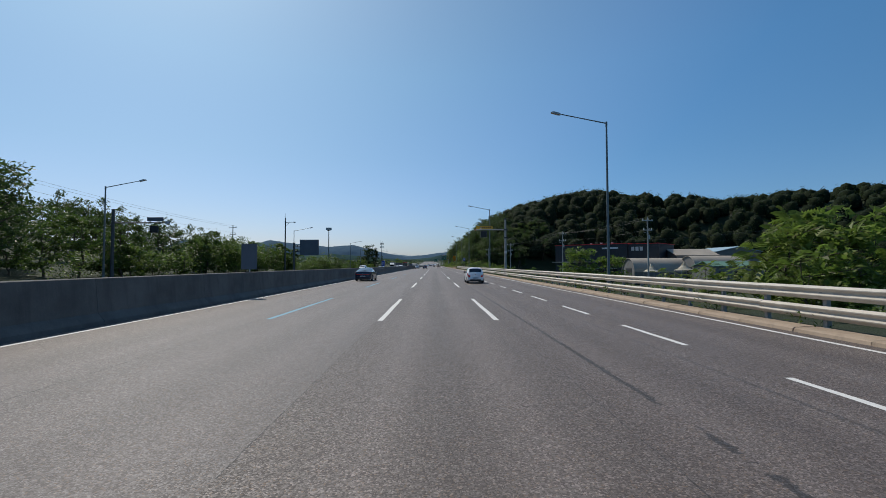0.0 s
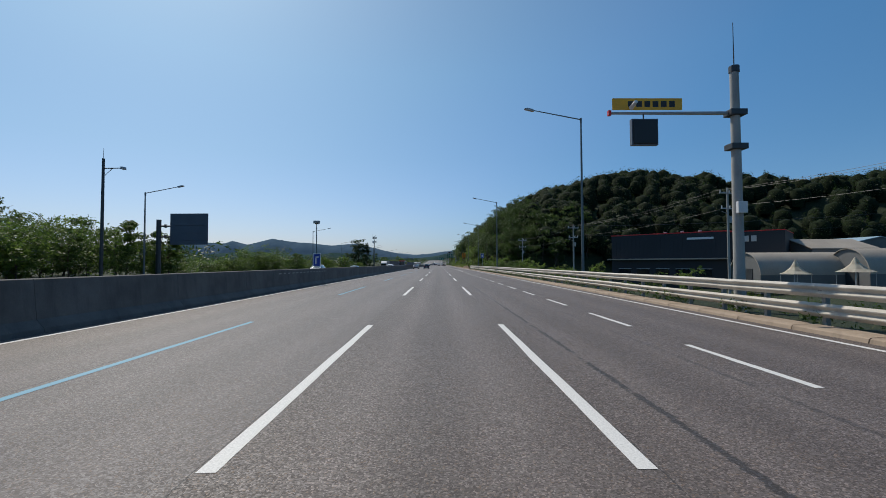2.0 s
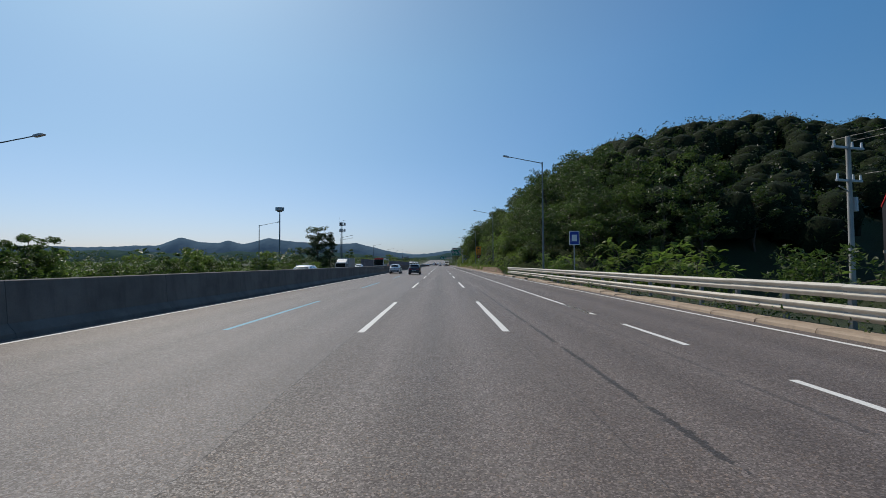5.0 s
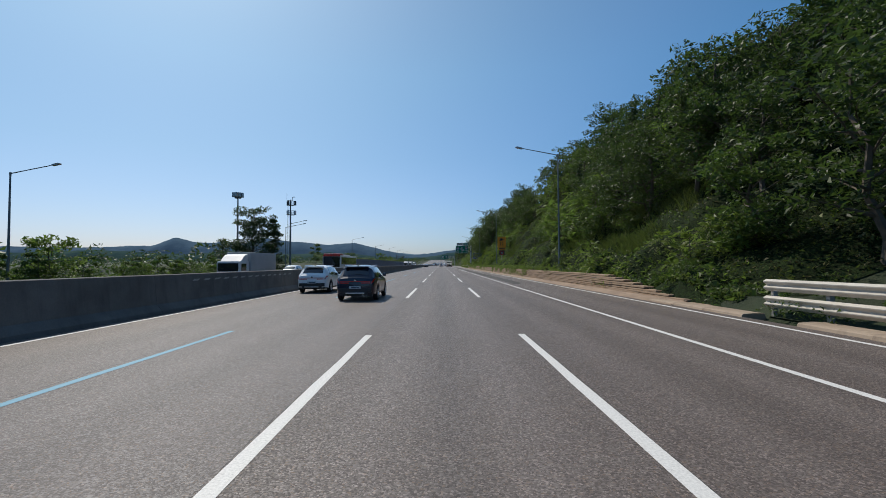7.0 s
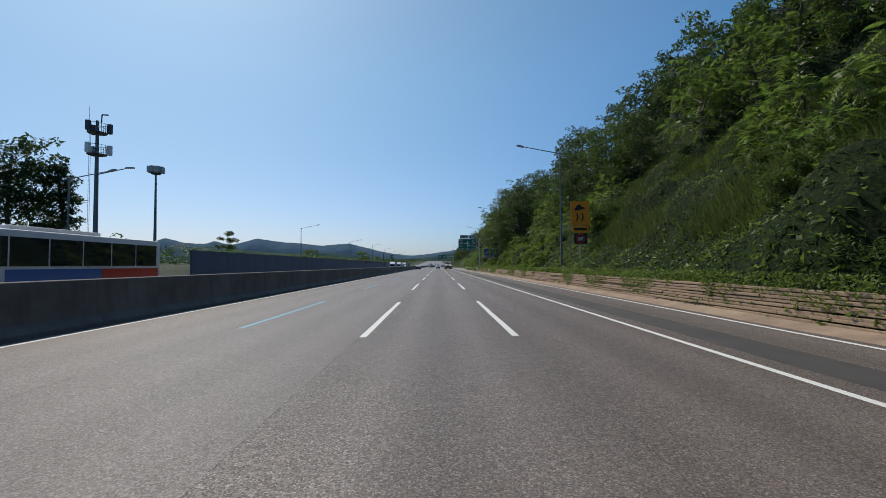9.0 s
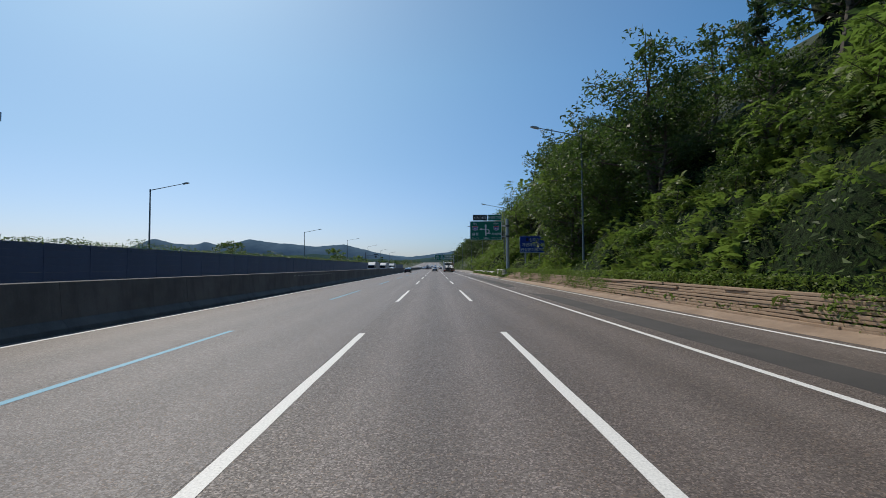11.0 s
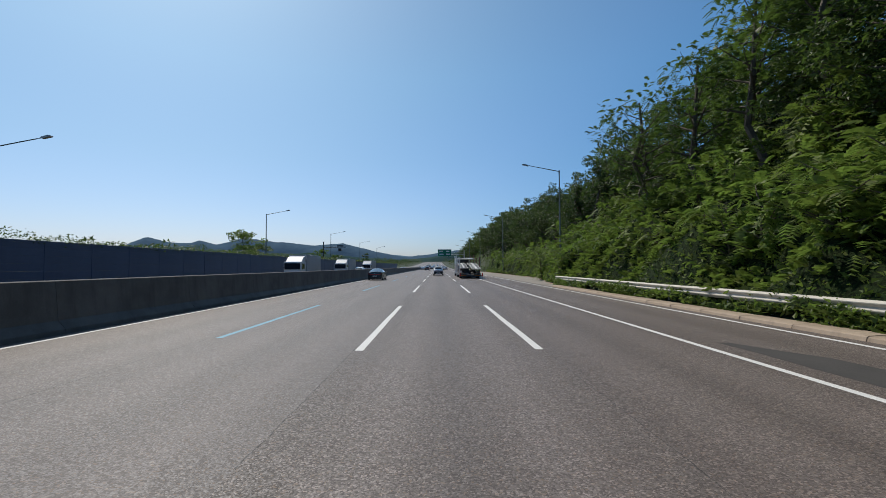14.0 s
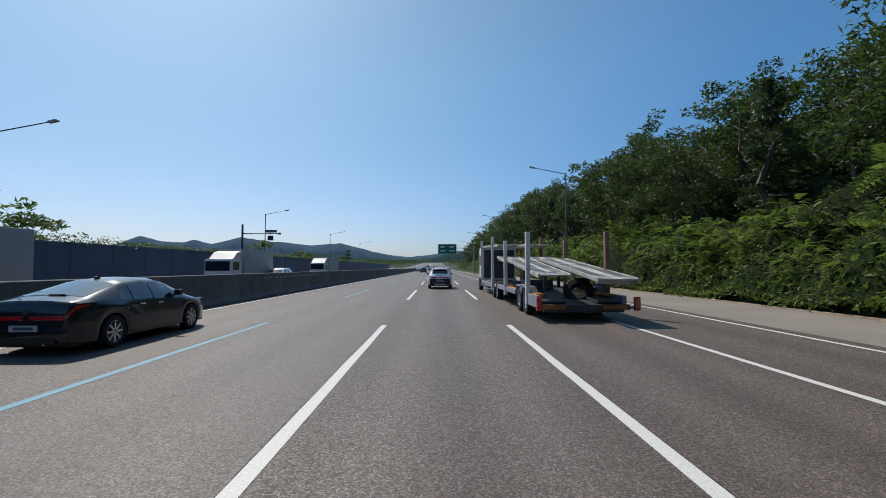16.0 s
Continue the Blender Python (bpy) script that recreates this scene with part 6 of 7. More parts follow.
def direction_sign():
    g = thing("direction_sign", pose(0, 336.0, 0), "green motorway direction sign with white lettering on a grey post", "road sign")
    part("post", tube(B(), (11.1, 0.5, -0.2), (11.1, 0.5, 8.75), 0.28, 0.26, 18), M["pole_light"], g, smooth=True)
    part("post_cap", tube(B(), (11.1, 0.5, 8.75), (11.1, 0.5, 8.82), 0.29, 0.27, 18), M["pole_light"], g)
    for z in (6.2, 7.8):
        part("bracket", tube(B(), (6.2, 0.3, z), (11.1, 0.5, z), 0.09, 0.1, 8), M["pole_light"], g)
        part("clamp", box(B(), (10.78, 0.18, z - 0.14), (11.42, 0.82, z + 0.14), 0.02), M["steel_dark"], g)
    main = panel(g, 5.65, 5.5, 9.8, 8.57, M["sign_green"], "main_panel")
    top = panel(g, 6.1, 8.66, 7.92, 9.34, M["sign_black"], "exit_panel", True, 0.06)
    name_p = panel(g, 7.95, 8.66, 9.8, 9.34, M["sign_green"], "name_panel", True, 0.06)
    W = M["sign_white"]
    lettering("41A", 0.28, W, top, 6.54, 8.86, name="exit_number")
    lettering("41B", 0.28, W, top, 7.48, 8.86, name="exit_number")
    flat(rect(6.99, 8.72, 7.03, 9.28), -0.036, W, top, "divider")
    lettering("안성분기점", 0.27, W, name_p, 8.87, 8.86)
    lettering("동E", 0.26, W, main, 6.28, 8.05)
    lettering("서W", 0.26, W, main, 9.05, 8.05)
    lettering("음성", 0.36, W, main, 6.33, 6.3)
    lettering("서평택", 0.34, W, main, 9.1, 6.3)
    lettering("500m", 0.24, W, main, 7.78, 5.72)
    lettering("Eumseong", 0.16, W, main, 6.33, 5.78)
    lettering("W.Pyeongtaek", 0.15, W, main, 9.08, 5.78)
    for cx in (6.33, 9.1):
        sh = flat([(cx - 0.36, 7.78), (cx - 0.34, 7.2), (cx, 7.0), (cx + 0.34, 7.2), (cx + 0.36, 7.78)], -0.036, W, main, "route_shield", 0.006)
        flat([(cx - 0.3, 7.58), (cx - 0.29, 7.24), (cx, 7.06), (cx + 0.29, 7.24), (cx + 0.3, 7.58)], -0.043, M["sign_blue"], sh, "shield_field", 0.006)
        flat(rect(cx - 0.3, 7.61, cx + 0.3, 7.74), -0.043, M["sign_red"], sh, "shield_band", 0.006)
        lettering("40", 0.34, W, sh, cx, 7.17, -0.056)
    # the arrows of the junction
    arrow = flat(rect(7.62, 6.2, 7.8, 7.75), -0.036, W, main, "arrow_stem", 0.006)
    flat([(7.51, 7.72), (7.91, 7.72), (7.71, 8.1)], -0.036, W, main, "arrow_head", 0.006)
    flat(rect(7.15, 7.2, 7.61, 7.34), -0.036, W, main, "arrow_arm", 0.006)
    flat([(7.16, 7.08), (7.16, 7.46), (6.86, 7.27)], -0.036, W, main, "arrow_head", 0.006)
    flat(rect(7.81, 6.5, 8.12, 6.66), -0.036, W, main, "arrow_arm", 0.006)
    flat([(8.12, 6.4), (8.12, 6.76), (8.4, 6.58)], -0.036, W, main, "arrow_head", 0.006)
    outer = [(7.8 + 0.42 * math.sin(t), 6.94 + 0.4 * math.cos(t)) for t in [math.pi * k / 10 for k in range(11)]]
    inner = [(7.8 + 0.3 * math.sin(t), 6.94 + 0.27 * math.cos(t)) for t in [math.pi * k / 10 for k in range(11)]][::-1]
    flat(outer + inner, -0.036, W, main, "arrow_loop", 0.006)
    # the plates are broader than their drawing
    for plate, ax, bx, az, bz in ((main, 1.147, -1.1, 0.928, 0.546), (top, 1.209, -1.575, 1.3235, -2.86), (name_p, 1.124, -0.878, 1.3235, -2.86)):
        plate.matrix_local = Matrix.LocRotScale((bx, 0, bz), None, (ax, 1, az))


direction_sign()


def info_sign():
    g = thing("information_sign", pose(0, 327.0, 0), "blue information sign with white writing on two posts", "road sign")
    for x in (11.85, 13.7):
        part("post", tube(B(), (x, 0.1, -0.5), (x, 0.1, 5.3), 0.07, 0.07, 10), M["pole_light"], g, smooth=True)
    p = panel(g, 11.12, 3.41, 14.42, 5.62, M["sign_blue"], "panel", True, 0.1)
    for text, z in (("신호시", 4.92), ("가변차로 이용", 4.27), ("안성분기점까지", 3.62)):
        lettering(text, 0.36, M["sign_white"], p, 12.85 if z < 4.9 else 13.05, z)
    flat([(11.98, 4.93), (12.24, 4.93), (12.3, 5.06), (12.24, 5.36), (11.98, 5.36), (11.92, 5.22)], -0.036, M["sign_black"], p, "signal_symbol", 0.006)


info_sign()


def warning_sign():
    g = thing("warning_sign", pose(0, 257.6, 0), "orange warning sign above a speed limit sign on one post", "road sign")
    part("post", tube(B(), (11.95, 0.08, -0.2), (11.95, 0.08, 6.6), 0.065, 0.065, 10), M["pole_light"], g, smooth=True)
    p = panel(g, 11.12, 4.95, 12.75, 6.95, M["sign_orange"], "panel", False, 0.05)
    q = panel(g, 11.25, 4.3, 12.65, 4.9, M["sign_orange"], "lower_panel", False, 0.04)
    # a skidding car over two wavy tracks, as plain shapes
    flat([(11.5, 6.15), (12.35, 6.3), (12.3, 6.45), (12.1, 6.48), (11.98, 6.68), (11.66, 6.62), (11.6, 6.4), (11.46, 6.36)], -0.036, M["sign_black"], p, "car_symbol", 0.006)
    for x in (11.55, 12.0):
        flat([(x, 5.25), (x + 0.12, 5.25), (x + 0.26, 5.6), (x + 0.16, 5.95), (x + 0.04, 5.95), (x + 0.14, 5.6)], -0.036, M["sign_black"], p, "track_symbol", 0.006)
    flat(rect(11.4, 4.5, 12.5, 4.7), -0.036, M["sign_black"], q, "writing_bar", 0.006)
    s = panel(g, 11.4, 3.35, 12.5, 4.25, M["sign_black"], "speed_panel", False, 0.04)
    ring = [(11.95 + 0.4 * math.cos(2 * math.pi * k / 24), 3.8 + 0.4 * math.sin(2 * math.pi * k / 24)) for k in range(24)]
    r = flat(ring, -0.036, M["sign_red"], s, "ring", 0.006)
    flat([(11.95 + (x - 11.95) * 0.76, 3.8 + (z - 3.8) * 0.76) for x, z in ring], -0.042, M["sign_black"], r, "disc", 0.006)
    lettering("80", 0.32, M["sign_white"], r, 11.95, 3.65, -0.054)


warning_sign()


def camera_gantry():
    g = thing("camera_gantry", pose(0, 64.1, 0), "concrete pole with a cantilever arm carrying an amber sign", "gantry")
    part("pole", tube(B(), (10.55, 0, -0.3), (10.55, 0, 8.45), 0.19, 0.14, 14), M["concrete_pole"], g, smooth=True)
    part("pole_cap", tube(B(), (10.55, 0, 8.4), (10.55, 0, 8.62), 0.17, 0.17, 12), M["steel_dark"], g)
    part("lightning_rod", tube(B(), (10.55, 0, 8.6), (10.55, 0, 10.2), 0.022, 0.012, 6), M["steel_dark"], g)
    part("arm", tube(B(), (6.1, 0, 6.95), (10.8, 0, 6.95), 0.05, 0.07, 8), M["pole_light"], g)
    for z in (6.95, 5.75):
        part("clamp", box(B(), (10.27, -0.22, z - 0.1), (10.85, 0.22, z + 0.1), 0.02), M["steel_dark"], g)
    p = panel(g, 6.2, 7.06, 8.66, 7.47, M["sign_yellow"], "amber_panel", False, 0.03)
    for k in range(6):
        flat(rect(6.75 + 0.29 * k, 7.16, 6.95 + 0.29 * k, 7.37), -0.036, M["sign_black"], p, "writing_bar", 0.006)
    part("display_box", box(B(), (6.9, -0.1, 5.85), (7.75, 0.15, 6.7), 0.03), M["sign_black"], g, "dark variable display box")
    part("display_frame", box(B(), (6.86, -0.06, 5.81), (7.79, 0.12, 6.74), 0.02), M["sign_back"], g)
    part("hanger", tube(B(), (7.3, 0, 6.7), (7.3, 0, 6.95), 0.025, 0.025, 6), M["steel_dark"], g)
    part("detector", tube(B(), (6.85, -0.05, 7.12), (6.85, -0.45, 7.2), 0.08, 0.06, 10), M["truck_white"], g, "white detector camera")
    part("arm_end", box(B(), (6.05, -0.07, 6.86), (6.15, 0.07, 7.04), 0.01), M["sign_red"], g)
    part("switch_box", box(B(), (10.38, -0.3, 3.4), (10.7, -0.16, 3.8), 0.02), M["truck_white"], g)


camera_gantry()


def far_gantry():
    g = thing("overhead_sign", pose(0, 515, 0), "green overhead direction sign on a steel gantry", "road sign")
    part("post", tube(B(), (10.4, 0.3, -0.2), (10.4, 0.3, 8.0), 0.24, 0.2, 12), M["pole_light"], g)
    for z in (6.3, 7.3):
        part("beam", tube(B(), (0.1, 0.3, z), (10.4, 0.3, z), 0.09, 0.09, 8), M["pole_light"], g)
    p = panel(g, 0.0, 5.6, 5.3, 8.4, M["sign_green"], "panel")
    for x, z, w in ((0.6, 7.4, 1.3), (0.6, 6.3, 1.6), (3.2, 7.4, 1.3), (3.2, 6.3, 1.6)):
        flat(rect(x, z, x + w, z + 0.4), -0.036, M["sign_white"], p, "writing_bar", 0.006)


far_gantry()


def left_sign_back():
    g = thing("sign_seen_from_behind", pose(0, 99.2, 0), "large motorway sign seen from its dark grey back", "road sign")
    p = part("panel", box(B(), (-30.6, -0.03, 4.0), (-26.3, 0.03, 7.57), 0.02), M["sign_back"], g)
    for z in (4.5, 5.35, 6.2, 7.05):
        part("stiffener", box(B(), (-30.5, -0.07, z), (-26.4, -0.03, z + 0.07), 0.01), M["sign_back"], p)
    part("post", tube(B(), (-31.9, 0, -0.6), (-31.9, 0, 6.8), 0.27, 0.25, 14), M["steel_dark"], g, smooth=True)
    part("post_cap", tube(B(), (-31.9, 0, 6.8), (-31.9, 0, 6.86), 0.28, 0.27, 14), M["steel_dark"], g)
    for z in (4.92, 6.14):
        part("bracket", tube(B(), (-31.9, 0.12, z), (-27, 0.12, z), 0.1, 0.08, 8), M["steel_dark"], g)
        part("flange", box(B(), (-31.25, -0.06, z - 0.2), (-31.15, 0.3, z + 0.2), 0.02), M["steel_dark"], g)


left_sign_back()


def pole_with_arm(m, height, arm_z, arm, label, rod=1.0):
    g = thing("camera_pole", None, label, "pole")
    part("pole", tube(B(), (0, 0, -0.6), (0, 0, height), 0.16, 0.11, 12), M["steel_dark"], g, smooth=True)
    part("rod", tube(B(), (0, 0, height), (0, 0, height + rod), 0.02, 0.012, 6), M["steel_dark"], g)
    part("arm", tube(B(), (0, 0, arm_z), (arm, 0, arm_z + 0.02), 0.05, 0.04, 8), M["steel_dark"], g)
    part("brace", tube(B(), (0, 0, arm_z - 0.8), (arm * 0.45, 0, arm_z), 0.025, 0.025, 6), M["steel_dark"], g)
    part("camera_housing", box(B(), (arm - 0.18, -0.3, arm_z - 0.12), (arm + 0.1, 0.15, arm_z + 0.1), 0.03), M["pole_light"], g)
    g.matrix_world = m
    return g


pole_with_arm(pose(-30.4, 88.8, 0), 11.4, 10.5, 1.9, "dark traffic camera pole with a short arm")


def left_gantry(m, label):
    g = thing("signal_gantry", None, label, "gantry")
    part("pole", tube(B(), (0, 0, -0.6), (0, 0, 7.4), 0.17, 0.14, 12), M["steel_dark"], g, smooth=True)
    part("arm", tube(B(), (0, 0, 6.05), (5.6, 0, 6.05), 0.08, 0.06, 8), M["steel_dark"], g)
    part("upper_sign", box(B(), (3.4, -0.06, 6.2), (5.0, 0.06, 6.6), 0.02), M["sign_back"], g)
    part("lower_sign", box(B(), (3.7, -0.1, 5.05), (4.5, 0.1, 5.75), 0.03), M["sign_black"], g)
    part("hanger", tube(B(), (4.1, 0, 5.7), (4.1, 0, 6.05), 0.03, 0.03, 6), M["steel_dark"], g)
    part("detector", box(B(), (5.3, -0.2, 5.9), (5.6, 0.1, 6.2), 0.03), M["pole_light"], g)
    g.matrix_world = m
    return g


lg = left_gantry(pose(-32.4, 43.6, 0), "dark cantilever gantry with two small signs over the other carriageway")
copy_thing(lg, pose(-28.8, 453, 0.6))


def median_sign(y, x0, x1, z1, face, label, bars=True):
    g = thing("median_sign", pose(-10.17, y, 0), label, "road sign")
    part("post", tube(B(), (0, 0.05, BARRIER_TOP), (0, 0.05, z1 - 0.1), 0.035, 0.035, 8), M["pole_light"], g)
    p = panel(g, x0, BARRIER_TOP + 0.15, x1, z1, face, "panel", bars, 0.05)
    if bars:
        flat(rect(x0 + 0.2, BARRIER_TOP + 0.35, x0 + 0.3, z1 - 0.25), -0.036, M["sign_white"], p, "symbol_bar", 0.006)
        flat(rect(x0 + 0.2, z1 - 0.36, x1 - 0.16, z1 - 0.25), -0.036, M["sign_white"], p, "symbol_bar", 0.006)


median_sign(23.0, -0.42, 0.42, 2.9, M["sign_back"], "grey sign seen from behind on the median barrier", False)
median_sign(85.6, -0.24, 0.4, 2.6, M["sign_blue"], "small blue sign on the median barrier")

small = thing("refuge_sign", pose(10.7, 156, 0), "small blue sign on a thin post", "road sign")
part("post", tube(B(), (0, 0.06, -0.3), (0, 0.06, 4.1), 0.04, 0.04, 8), M["pole_light"], small)
sp = panel(small, -0.4, 3.1, 0.4, 4.2, M["sign_blue"], "panel", True, 0.05)
flat(rect(-0.2, 3.4, 0.2, 3.9), -0.036, M["sign_white"], sp, "symbol_bar", 0.006)

# ================= masts and utility poles =================


def flood_mast(m):
    g = thing("floodlight_mast", None, "very tall floodlight mast with a ring of lamps", "mast")
    part("mast", tube(B(), (0, 0, -1), (0, 0, 30.5), 0.5, 0.25, 14), M["pole"], g, smooth=True)
    part("platform", tube(B(), (0, 0, 29.6), (0, 0, 29.9), 1.3, 1.3, 16), M["steel_dark"], g)
    for k in range(8):
        a = 2 * math.pi * k / 8
        c = Vector((1.7 * math.cos(a), 1.7 * math.sin(a), 31))
        part("floodlight", box(B(), c - Vector((0.5, 0.5, 0.9)), c + Vector((0.5, 0.5, 0.9)), 0.1), M["pole_light"], g)
        part("bracket", tube(B(), (0, 0, 29.8), (c.x, c.y, 30.2), 0.08, 0.08, 6), M["steel_dark"], g)
    g.matrix_world = m


flood_mast(pose(-84.6, 352.8, 0))


def cctv_mast(m):
    g = thing("telecom_mast", None, "steel mast with two railed platforms, a ladder and a lamp arm", "mast")
    part("mast", tube(B(), (0, 0, -0.6), (0, 0, 15.2), 0.23, 0.13, 14), M["pole"], g, smooth=True)
    for z, r in ((14.0, 0.75), (12.0, 0.75)):
        part("platform", tube(B(), (0, 0, z), (0, 0, z + 0.08), r, r, 12), M["steel_dark"], g)
        bm = B()
        for k in range(12):
            a0, a1 = 2 * math.pi * k / 12, 2 * math.pi * (k + 1) / 12
            p0, p1 = Vector((r * math.cos(a0), r * math.sin(a0), 0)), Vector((r * math.cos(a1), r * math.sin(a1), 0))
            tube(bm, p0 + Vector((0, 0, z)), p0 + Vector((0, 0, z + 0.9)), 0.025, 0.025, 5)
            for h in (0.45, 0.9):
                tube(bm, p0 + Vector((0, 0, z + h)), p1 + Vector((0, 0, z + h)), 0.02, 0.02, 5)
        part("railing", bm, M["steel_dark"], g)
        for a in (0.4, 2.5, 4.6):
            c = Vector((0.95 * math.cos(a), 0.95 * math.sin(a), z + 0.5))
            part("antenna", box(B(), c - Vector((0.16, 0.16, 0.45)), c + Vector((0.16, 0.16, 0.45)), 0.03), M["truck_white"] if z < 13 else M["steel_dark"], g)
    part("lightning_rod", tube(B(), (-0.75, 0, 14), (-0.75, 0, 16.6), 0.02, 0.012, 6), M["steel_dark"], g)
    bm = tube(B(), (0.35, 0, 15.0), (0.4, 0, 15.75), 0.05, 0.05, 6)
    tube(bm, (0.4, 0, 15.75), (0.95, 0, 15.7), 0.05, 0.07, 6)
    part("camera_arm", bm, M["steel_dark"], g)
    bm = B()
    for x in (-0.5, -0.36):
        tube(bm, (x, -0.3, 0.5), (x, -0.3, 13.9), 0.015, 0.015, 5)
    for k in range(40):
        tube(bm, (-0.5, -0.3, 0.7 + 0.33 * k), (-0.36, -0.3, 0.7 + 0.33 * k), 0.01, 0.01, 4)
    part("ladder", bm, M["steel_dark"], g)
    part("lamp_arm", tube(B(), (0, 0, 10.2), (2.9, 0, 10.8), 0.05, 0.04, 8), M["pole"], g)
    part("lamp_head", box(B(), (2.7, -0.15, 10.75), (3.4, 0.15, 10.87), 0.03), M["pole_light"], g)
    g.matrix_world = m


cctv_mast(pose(-31.2, 261.2, 0))


def utility_pole(m, height, label="concrete utility pole with crossarms and insulators"):
    g = thing("utility_pole", None, label, "utility pole", "utility poles")
    part("pole", tube(B(), (0, 0, -5.5), (0, 0, height), 0.14, 0.085, 10), M["concrete_pole"], g, smooth=True)
    for z, w in ((height - 0.5, 0.9), (height - 1.9, 0.75)):
        part("crossarm", box(B(), (-w, -0.05, z - 0.05), (w, 0.05, z + 0.05), 0.01), M["pole_light"], g)
        for x in (-w * 0.9, 0.25, w * 0.9):
            part("insulator", tube(B(), (x, 0, z + 0.05), (x, 0, z + 0.28), 0.05, 0.035, 8), M["truck_white"], g)
    part("transformer", tube(B(), (0.25, 0, height - 3.2), (0.25, 0, height - 2.6), 0.13, 0.13, 10), M["pole_light"], g)
    part("lamp_arm", tube(B(), (0, 0, height - 2.4), (-0.9, -0.2, height - 2.2), 0.025, 0.025, 6), M["pole_light"], g)
    g.matrix_world = m
    return g


POLES = [(26.3, 88.3, 8.5), (19.9, 113.2, 7.4), (31, 62, 8.6), (17.5, 140, 7.0)]
for x, y, z in POLES:
    utility_pole(pose(x, y, 0, 0, 0, 15), z)
utility_pole(pose(-41.4, 89.7, 0, 0, 0, -20), 10.0)
utility_pole(pose(-52, 38, 1.2, 0, 0, -20), 13.0)


def wire(name, a, b, sag, r=0.012):
    """A hanging cable."""
    a, b = Vector(a), Vector(b)
    bm = pipe(B(), [a.lerp(b, k / 12) - Vector((0, 0, sag * 4 * (k / 12) * (1 - k / 12))) for k in range(13)], r)
    tagged(part(name, bm, M["plastic"]), "thin black overhead cable between poles", "cable", "overhead cables")


order = [POLES[2], POLES[0], POLES[1], POLES[3]]
for p, q in zip(order, order[1:]):
    for dx, dz in ((-0.8, -0.2), (0.25, -0.2), (0.7, -1.6)):
        wire("cable", (p[0] + dx, p[1], p[2] + dz), (q[0] + dx, q[1], q[2] + dz), 0.5)
for dx, dz in ((-0.8, -0.2), (0.7, -0.2), (0.6, -1.6)):
    wire("cable", (-41.4 + dx, 89.7, 10 + dz), (-52 + dx, 38, 14.2 + dz), 0.8)
    wire("cable", (19.9 + dx, 113.2, 7.4 + dz), (95, 92, 12 + dz), 1.6)

# ================= works and sheds beyond the rail =================
M["clad_dark"] = plain("charcoal_cladding", (0.022, 0.024, 0.03), 0.55, 0.1, 0.2, 0.5)
M["clad_grey"] = plain("pale_grey_cladding", (0.45, 0.46, 0.46), 0.6, 0.0, 0.2, 0.6)
M["roof_tan"] = plain("tan_sheet_roof", (0.36, 0.31, 0.25), 0.7, 0.0, 0.25, 0.6)
M["roof_blue"] = plain("blue_sheet_roof", (0.28, 0.4, 0.48), 0.6, 0.0, 0.2, 0.6)
M["roof_green"] = plain("green_sheet_roof", (0.1, 0.2, 0.14), 0.6, 0.0, 0.2, 0.6)
# weathered walls, darkened in colour for the shade on their sunless side
M["shed_wall"] = plain("weathered_shaded_shed_wall", (0.16, 0.16, 0.155), 0.7, 0.0, 0.3, 0.6)
M["tent"] = plain("cream_canvas", (0.7, 0.64, 0.52), 0.8, 0.0, 0.1, 1)


def factory():
    """A dark works hall; its long wall runs along local x."""
    g = thing("factory_building", None, "charcoal works hall with a red roof edge and white wall sign", "building")
    part("wall", box(B(), (0, 0, -4.6), (27, 18, 8.9), 0.05), M["clad_dark"], g)
    part("end_wall", box(B(), (27, 0.6, -4.6), (37, 18, 8.7), 0.05), M["clad_dark"], g)
    part("roof_edge", box(B(), (-0.1, -0.12, 8.85), (27.1, 18.1, 9.1), 0.03), M["sign_red"], g, "red roof edge strip")
    part("roof_edge", box(B(), (27.1, 0.5, 8.65), (37.1, 18.1, 8.82), 0.03), M["sign_red"], g, "red roof edge strip")
    part("ledge", box(B(), (-0.6, -1.6, 2.5), (27, 0.0, 2.8), 0.03), M["roof_tan"], g, "pale canopy ledge")
    for k in range(54):
        part("cladding_rib", box(B(), (0.25 + 0.5 * k, -0.05, 2.8), (0.31 + 0.5 * k, 0.0, 8.8)), M["clad_dark"], g) if k % 2 == 0 else None
    for x, w in ((18.3, 5.6),):
        part("wall_sign", box(B(), (x, -0.1, 7.25), (x + w, -0.02, 7.75), 0.02), M["sign_white"], g, "plain white wall sign")
    for k in range(3):
        part("wall_sign", box(B(), (28.2 + 1.4 * k, 0.5, 6.4), (29.2 + 1.4 * k, 0.58, 7.7), 0.02), M["clad_grey"], g, "plain grey wall sign")
    for x in (12, 16, 20):
        part("roof_vent", tube(B(), (x, 5, 9), (x, 5, 9.7), 0.35, 0.35, 12), M["clad_grey"], g)
    for k in range(5):
        w = part("window", box(B(), (2 + 4.6 * k, -0.08, -1.5), (5 + 4.6 * k, 0.02, 0.2), 0.02), M["glass"], g)
        part("window_frame", box(B(), (1.9 + 4.6 * k, -0.12, 0.2), (5.1 + 4.6 * k, 0.0, 0.34), 0.01), M["clad_grey"], w)
    g.matrix_world = pose(46.6, 166.5, 0, 0, 0, -43.7)


factory()


